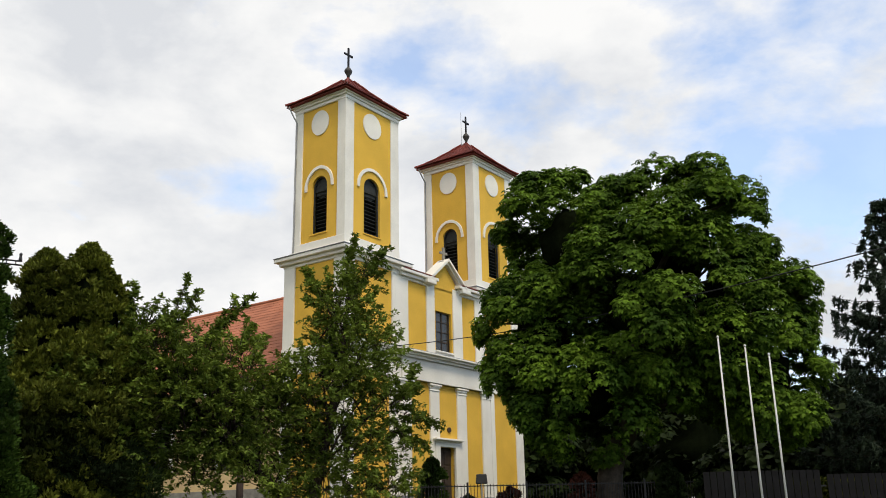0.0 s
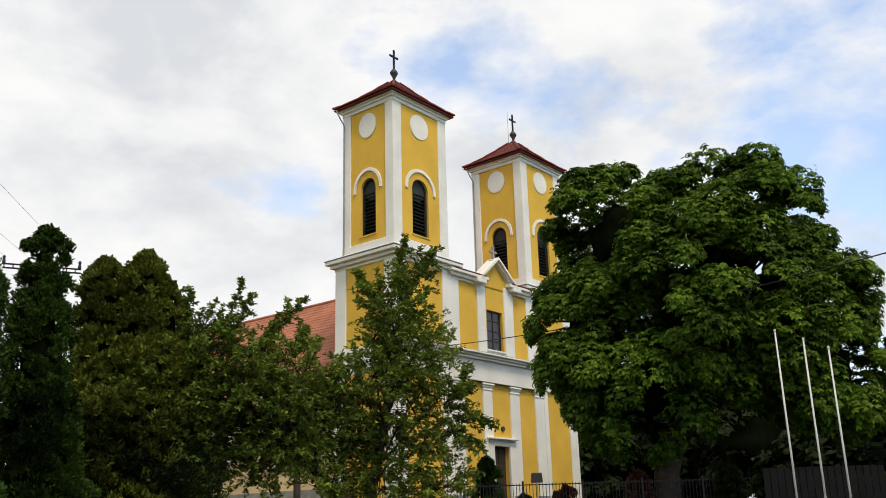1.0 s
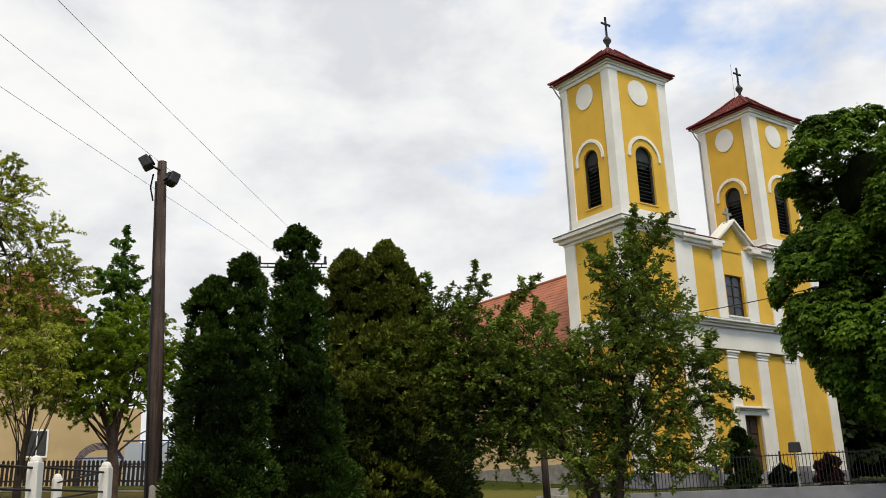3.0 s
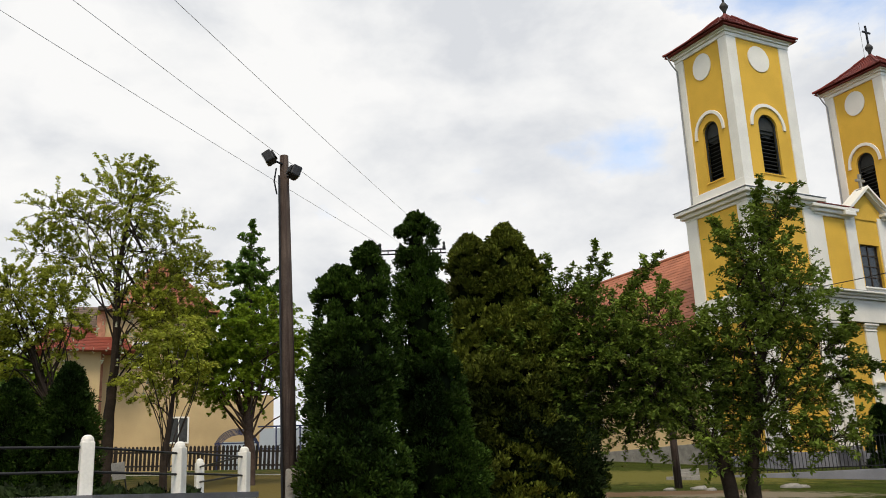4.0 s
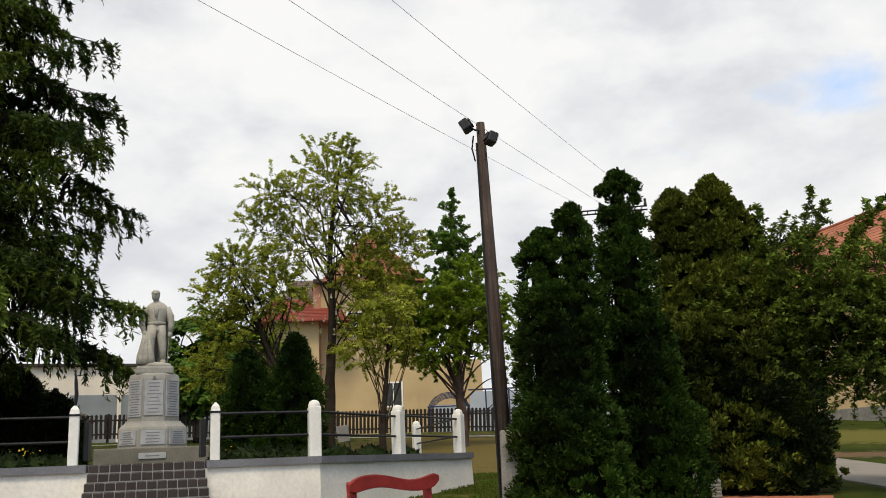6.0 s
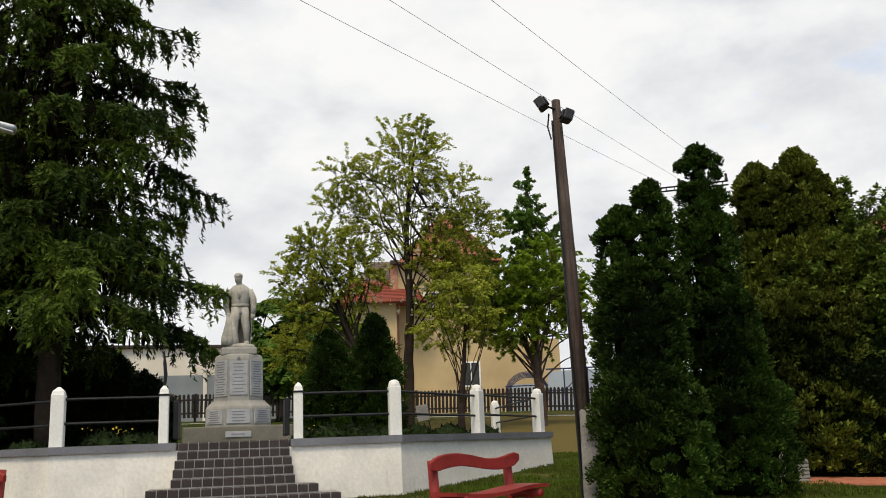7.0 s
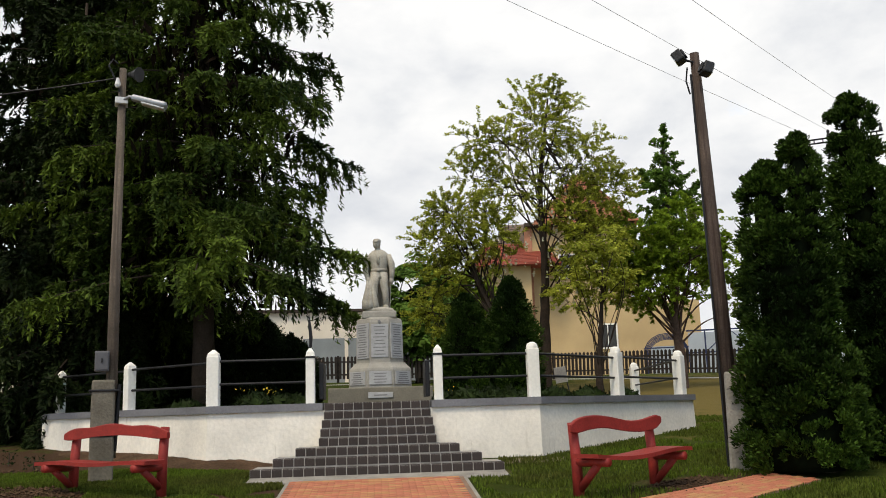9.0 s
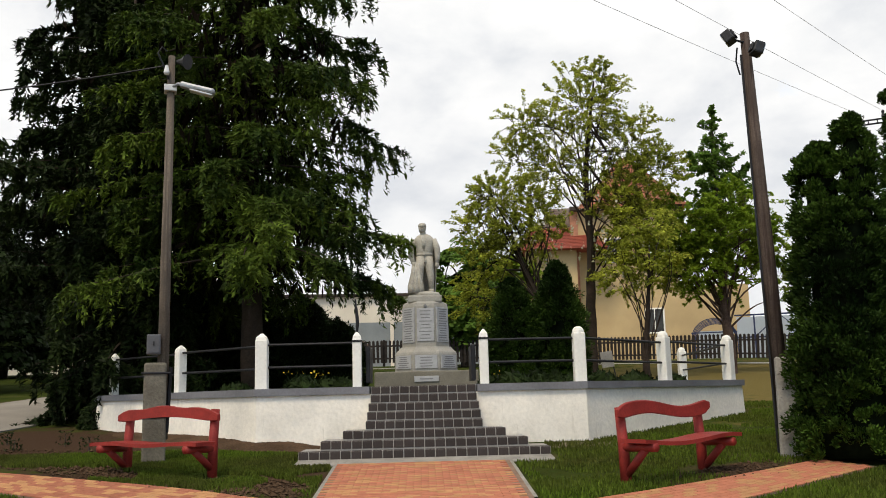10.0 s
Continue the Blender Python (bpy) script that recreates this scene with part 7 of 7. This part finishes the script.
FENCE = [(-76.5, 37.0, 2.35), (-69.5, 38.5, 2.9), (-62.8, 40.0, 3.14), (-58.6, 40.3, 3.2), (-53.7, 40.8, 3.17), (-45.4, 40.6, 3.08), (-38.0, 39.2, 2.95), (-30.0, 38.6, 2.72)]
for (a0, d0, z0), (a1, d1, z1) in zip(FENCE, FENCE[1:]):
    p, q = Vector((*pol(a0, d0), z0)), Vector((*pol(a1, d1), z1))
    n = max(1, round((q - p).length / 2.6))
    for k in range(n):
        s, e = p.lerp(q, k / n), p.lerp(q, (k + 1) / n)
        picket_panel(pose(s.x, s.y, s.z, 0, -math.degrees(math.atan2(e.z - s.z, (e.xy - s.xy).length)), math.degrees(math.atan2(e.y - s.y, e.x - s.x))), (e - s).length)

# ---- house with red roofs behind the trees ----
HB = stand(-42.6, 62.0, 3.0, 6)
house = thing("house", HB, "ochre plastered two-storey house with red and brown roofs", "house")
part("low_wing", boxed(2.45, 6.9, 0.05, 9, -0.5, 5.6), HOUSE_WALL, house)
part("wall", boxed(-4.2, 2.45, 0, 7, -0.5, 10.9), HOUSE_WALL, house)
part("brick_corner", boxed(-4.5, -4.0, -0.12, 0.4, -0.5, 10.9), TRIM_BRICK, house)
part("eave_board", boxed(-4.5, 2.95, -0.5, 7.4, 10.9, 11.2, 0.05), DOOR_WOOD, house)


def hip(bm, x0, x1, y0, y1, z0, z1, ridge, n=14):
    cy, cx = (y0 + y1) / 2, (x0 + x1) / 2
    rings = []
    for i in range(n + 1):
        t = i / n
        for o in ((0.0, 0.0), (0.05, 0.0)) if 0 < i < n else ((0.0, 0.0),):
            hx, hy = (x1 - x0) / 2 * (1 - t) + ridge * t + o[0], (y1 - y0) / 2 * (1 - t) + 0.05 * t + o[0]
            z = z0 + (z1 - z0) * (0.88 * t + 0.12 * t * t)
            rings.append([bm.verts.new((cx + sx * hx, cy + sy * hy, z)) for sx, sy in ((-1, -1), (1, -1), (1, 1), (-1, 1))])
    for a, b in zip(rings, rings[1:]):
        for k in range(4):
            bm.faces.new((a[k], a[(k + 1) % 4], b[(k + 1) % 4], b[k]))
    bm.faces.new(rings[-1])
    bm.faces.new(rings[0][::-1])
    return bm


part("main_roof", hip(bmesh.new(), -4.0, 3.3, -0.7, 7.2, 11.0, 15.3, 0.35), HOUSE_TILE, house, "orange-red tiled hipped roof")
part("dark_roof", hip(bmesh.new(), -7.6, -2.2, 0.6, 6.6, 9.2, 11.9, 0.8), ROOF_BROWN, house, "grey-brown tiled side roof")
part("porch_roof", hip(bmesh.new(), -8.2, -2.2, -2.2, 5.0, 8.1, 10.1, 1.9), HOUSE_RED, house, "bright red tiled lower roof")
part("side_wall", boxed(-7.6, -4.2, -1.4, 6.4, -0.5, 8.15), HOUSE_WALL, house)
for x, z in ((-2.2, 7.4), (0.8, 7.4), (0.2, 2.6)):
    w = part("window", boxed(x, x + 1.1, -0.06, 0.03, z, z + 1.5), WINDOW_GLASS, house)
    for a, b, c, d in ((-0.1, 1.2, -0.1, 0.0), (-0.1, 1.2, 1.5, 1.6), (-0.1, 0.0, 0.0, 1.5), (1.1, 1.2, 0.0, 1.5), (0.52, 0.58, 0.0, 1.5)):
        part("window_frame", boxed(x + a, x + b, -0.10, 0.0, z + c, z + d), WHITE, w)
# greenhouse frame
gh = thing("greenhouse", stand(-37.2, 52.0, 3.2), "blue steel-framed greenhouse with milky sheets", "greenhouse")
for k in range(6):
    y = 0.9 * k
    pts = [(-2.4 + 0.0, y, 0), (-2.4, y, 1.3)] + [(-1.2 + -1.2 * math.cos(math.pi * i / 10), y, 1.3 + 1.1 * math.sin(math.pi * i / 10)) for i in range(1, 10)] + [(0, y, 1.3), (0, y, 0)]
    part("hoop", tube(bmesh.new(), pts, 0.025, 6), BLUE_FRAME, gh)
for x in (0.9, 2.2, 3.5, 4.6):
    part("upright", boxed(x - 0.04, x + 0.04, 0, 0.08, 0, 2.5), BLUE_FRAME, gh)
for z in (1.25, 2.45):
    part("girder", boxed(-0.1, 4.7, 0, 0.08, z, z + 0.08), BLUE_FRAME, gh)
part("brace", tube(bmesh.new(), [(0.9, 0.04, 1.3), (2.2, 0.04, 2.45), (3.5, 0.04, 1.3), (4.6, 0.04, 2.4)], 0.03, 6), BLUE_FRAME, gh)
part("sheet", boxed(0.0, 4.6, 1.6, 1.63, 0.1, 2.5), SHEET_PLASTIC, gh)
part("end_sheet", boxed(-2.2, -0.2, 4.7, 4.73, 0.1, 2.0), SHEET_PLASTIC, gh)
for z in (0.8, 1.6):
    part("bar", boxed(-2.4, 0, -0.03, 0.03, z, z + 0.06), BLUE_FRAME, gh)
# flat-roofed building and small gabled house beyond
fb = thing("hall", stand(-60.4, 62, 3.6), "long cream flat-roofed hall with a grey lower storey", "building")
part("wall", boxed(-7.5, 9.5, 0, 10, -1, 4.95), HOUSE_CREAM, fb)
part("lower_wall", boxed(-7.5, 9.5, -0.06, 0.0, -1, 3.2), HALL_GREY, fb)
part("parapet", boxed(-7.8, 9.8, -0.3, 10.3, 4.95, 5.15, 0.03), DOOR_WOOD, fb)
for x in (-6.5, -3.5, -0.5, 2.5, 5.5, 8.5):
    part("pilaster", boxed(x - 0.12, x + 0.12, -0.14, 0.0, -1, 3.2), HOUSE_CREAM, fb)
sh = thing("small_house", stand(-61.6, 52, 3.4), "small cream gabled house behind the fence", "house")
part("wall", boxed(-2.6, 1.7, 0, 6, -0.6, 1.2), HOUSE_CREAM, sh)
bm = bmesh.new()
for y in (0, 6):
    bm.faces.new([bm.verts.new(c) for c in ((-2.6, y, 1.2), (1.7, y, 1.2), (-0.45, y, 2.7))])
part("gable", bm, HOUSE_CREAM, sh)
for sx in (-1, 1):
    r = boxed(0, 2.95, -0.4, 6.3, 0, 0.12)
    part("roof", r, ROOF_BROWN, sh, m=pose(-0.45, 0, 2.78, 0, 35, 0) if sx > 0 else pose(-0.45, 0, 2.78, 0, 145, 0))
for az, d, w, h, mt in ((-71.5, 55, 5.0, 3.6, HOUSE_CREAM), (-79.5, 58, 5.0, 4.2, HOUSE_CREAM)):
    hs = thing("house", stand(az, d), "pale plastered house seen through the branches", "house")
    part("wall", boxed(-w, w, 0, 8, -0.6, h), mt, hs)
    part("roof", hip(bmesh.new(), -w - 0.4, w + 0.4, -0.4, 8.4, h, h + 2.4, w * 0.5), ROOF_BROWN, hs)
    for x in (-w * 0.6, 0.2, w * 0.5):
        part("window", boxed(x, x + 1.0, -0.05, 0.02, 1.1, 2.4), WINDOW_GLASS, hs)
# sign board leaning on the platform
sg = thing("board", loc(3.55, 17.3, CAP_Z - 0.03), "small grey board on a leaning stake", "sign")
part("stake", tube(bmesh.new(), [(0.1, 0, 0), (0.0, 0, 0.5)], 0.012, 6), IRON, sg)
part("panel", boxed(-0.13, 0.1, -0.02, 0.0, 0.32, 0.62, 0.004), CONCRETE, sg, m=pose(0, 0, 0, 0, -8))

# ---- small pieces: step tiles and paving blocks ----
def shared(name, me, parent, m):
    o = new(name, me)
    o.parent = parent
    o.matrix_basis = m
    return o


def piece_mesh(name, bm, material):
    me = bpy.data.meshes.new(name)
    bm.to_mesh(me)
    bm.free()
    me.materials.append(material)
    return me


TILE_W = 0.141
riser_tile = piece_mesh("tile", boxed(-0.0645, 0.0645, -0.008, 0.006, 0.010, RISE - 0.016, 0.003), TILE)
tread_tile = piece_mesh("tile", boxed(-0.0645, 0.0645, 0.004, 0.136, -0.004, 0.006, 0.003), TILE)
for k, w in enumerate(STEP_HALF):
    n = round(2 * w / TILE_W)
    for i in range(n):
        x = -w + (i + 0.5) * 2 * w / n
        sc = Matrix.Diagonal((2 * w / n / TILE_W, 1, 1, 1))
        shared("tile", riser_tile, steps, pose(x, k * GOING, k * RISE) @ sc)
        shared("tile", tread_tile, steps, pose(x, k * GOING - 0.004, (k + 1) * RISE - 0.012) @ sc)

BL, BW = 0.168, 0.082
red_block = piece_mesh("block", boxed(-BL / 2 + 0.003, BL / 2 - 0.003, -BW / 2 + 0.003, BW / 2 - 0.003, -0.02, 0.008, 0.004), BRICK_RED)
yellow_block = piece_mesh("block", boxed(-BL / 2 + 0.003, BL / 2 - 0.003, -BW / 2 + 0.003, BW / 2 - 0.003, -0.02, 0.008, 0.004), BRICK_YELLOW)


def tilt():
    return math.degrees(math.atan(SLOPE))


rng = random.Random(77)
rest = {0: bmesh.new(), 1: bmesh.new()}
made = 0
y = PATH_END - BW / 2
row = 0
while y > 8.3:
    x = PATH_W + BL / 2 + (BL / 2 if row % 2 else 0)
    while x < PATH_E - BL / 2 + 0.01:
        c = 1 if rng.random() < 0.36 else 0
        m = loc(x, y) @ pose(0, 0, 0.016 + rng.uniform(-0.001, 0.0015), tilt())
        if made < 300 and y > 9.6 and abs(x) < 1.2:
            o = shared("block", yellow_block if c else red_block, main_path, m)
            made += 1
        else:
            b = boxed(-BL / 2 + 0.003, BL / 2 - 0.003, -BW / 2 + 0.003, BW / 2 - 0.003, -0.02, 0.008)
            b.transform(m)
            me = bpy.data.meshes.new("b")
            b.to_mesh(me)
            b.free()
            rest[c].from_mesh(me)
            bpy.data.meshes.remove(me)
        x += BL
    y -= BW
    row += 1
for c in rest:
    tagged(part("paving_blocks", rest[c], BRICK_YELLOW if c else BRICK_RED, main_path), kind="stuff")


def lay_cross(ob, up, lo):
    """Blocks laid along a curved side path, in rows that follow it."""
    A, B = spline(up, 40), spline(lo, 40)
    A, B = np.array(A), np.array(B)
    mid = (A + B) / 2
    s = np.concatenate([[0], np.cumsum(np.linalg.norm(np.diff(mid, axis=0), axis=1))])
    out = {0: [[], []], 1: [[], []]}
    base = np.array([(-0.5, -0.5), (0.5, -0.5), (0.5, 0.5), (-0.5, 0.5)])
    across = 9
    L = 0.0
    while L < s[-1] - 0.2:
        for j in range(across):
            off = (j % 2) * BL / 2
            a = np.array([np.interp(L + off, s, A[:, i]) for i in (0, 1)])
            b = np.array([np.interp(L + off, s, B[:, i]) for i in (0, 1)])
            a2 = np.array([np.interp(L + off + BL, s, A[:, i]) for i in (0, 1)])
            b2 = np.array([np.interp(L + off + BL, s, B[:, i]) for i in (0, 1)])
            e = 0.03
            q = [a + (b - a) * (j + e) / across, a + (b - a) * (j + 1 - e) / across, a2 + (b2 - a2) * (j + 1 - e) / across, a2 + (b2 - a2) * (j + e) / across]
            cen = sum(q) / 4
            q = [cen + (p - cen) * 0.97 for p in q]
            V, F = out[1 if rng.random() < 0.36 else 0]
            k = len(V)
            for h in (-0.01, 0.022):
                for p in q:
                    wx, wy = lxy(*p)
                    V.append((wx, wy, gz(wx, wy) + h))
            F += [(k + 4, k + 5, k + 6, k + 7)] + [(k + i, k + (i + 1) % 4, k + 4 + (i + 1) % 4, k + 4 + i) for i in range(4)]
        L += BL
    for c, (V, F) in out.items():
        me = bpy.data.meshes.new("paving_blocks")
        me.from_pydata(V, [], F)
        me.materials.append(BRICK_YELLOW if c else BRICK_RED)
        o = new("paving_blocks", me)
        o.parent = ob
        tagged(o, kind="stuff")


for ob, (up, lo) in zip(cross_paths, (CROSS_R, CROSS_L)):
    lay_cross(ob, up, lo)
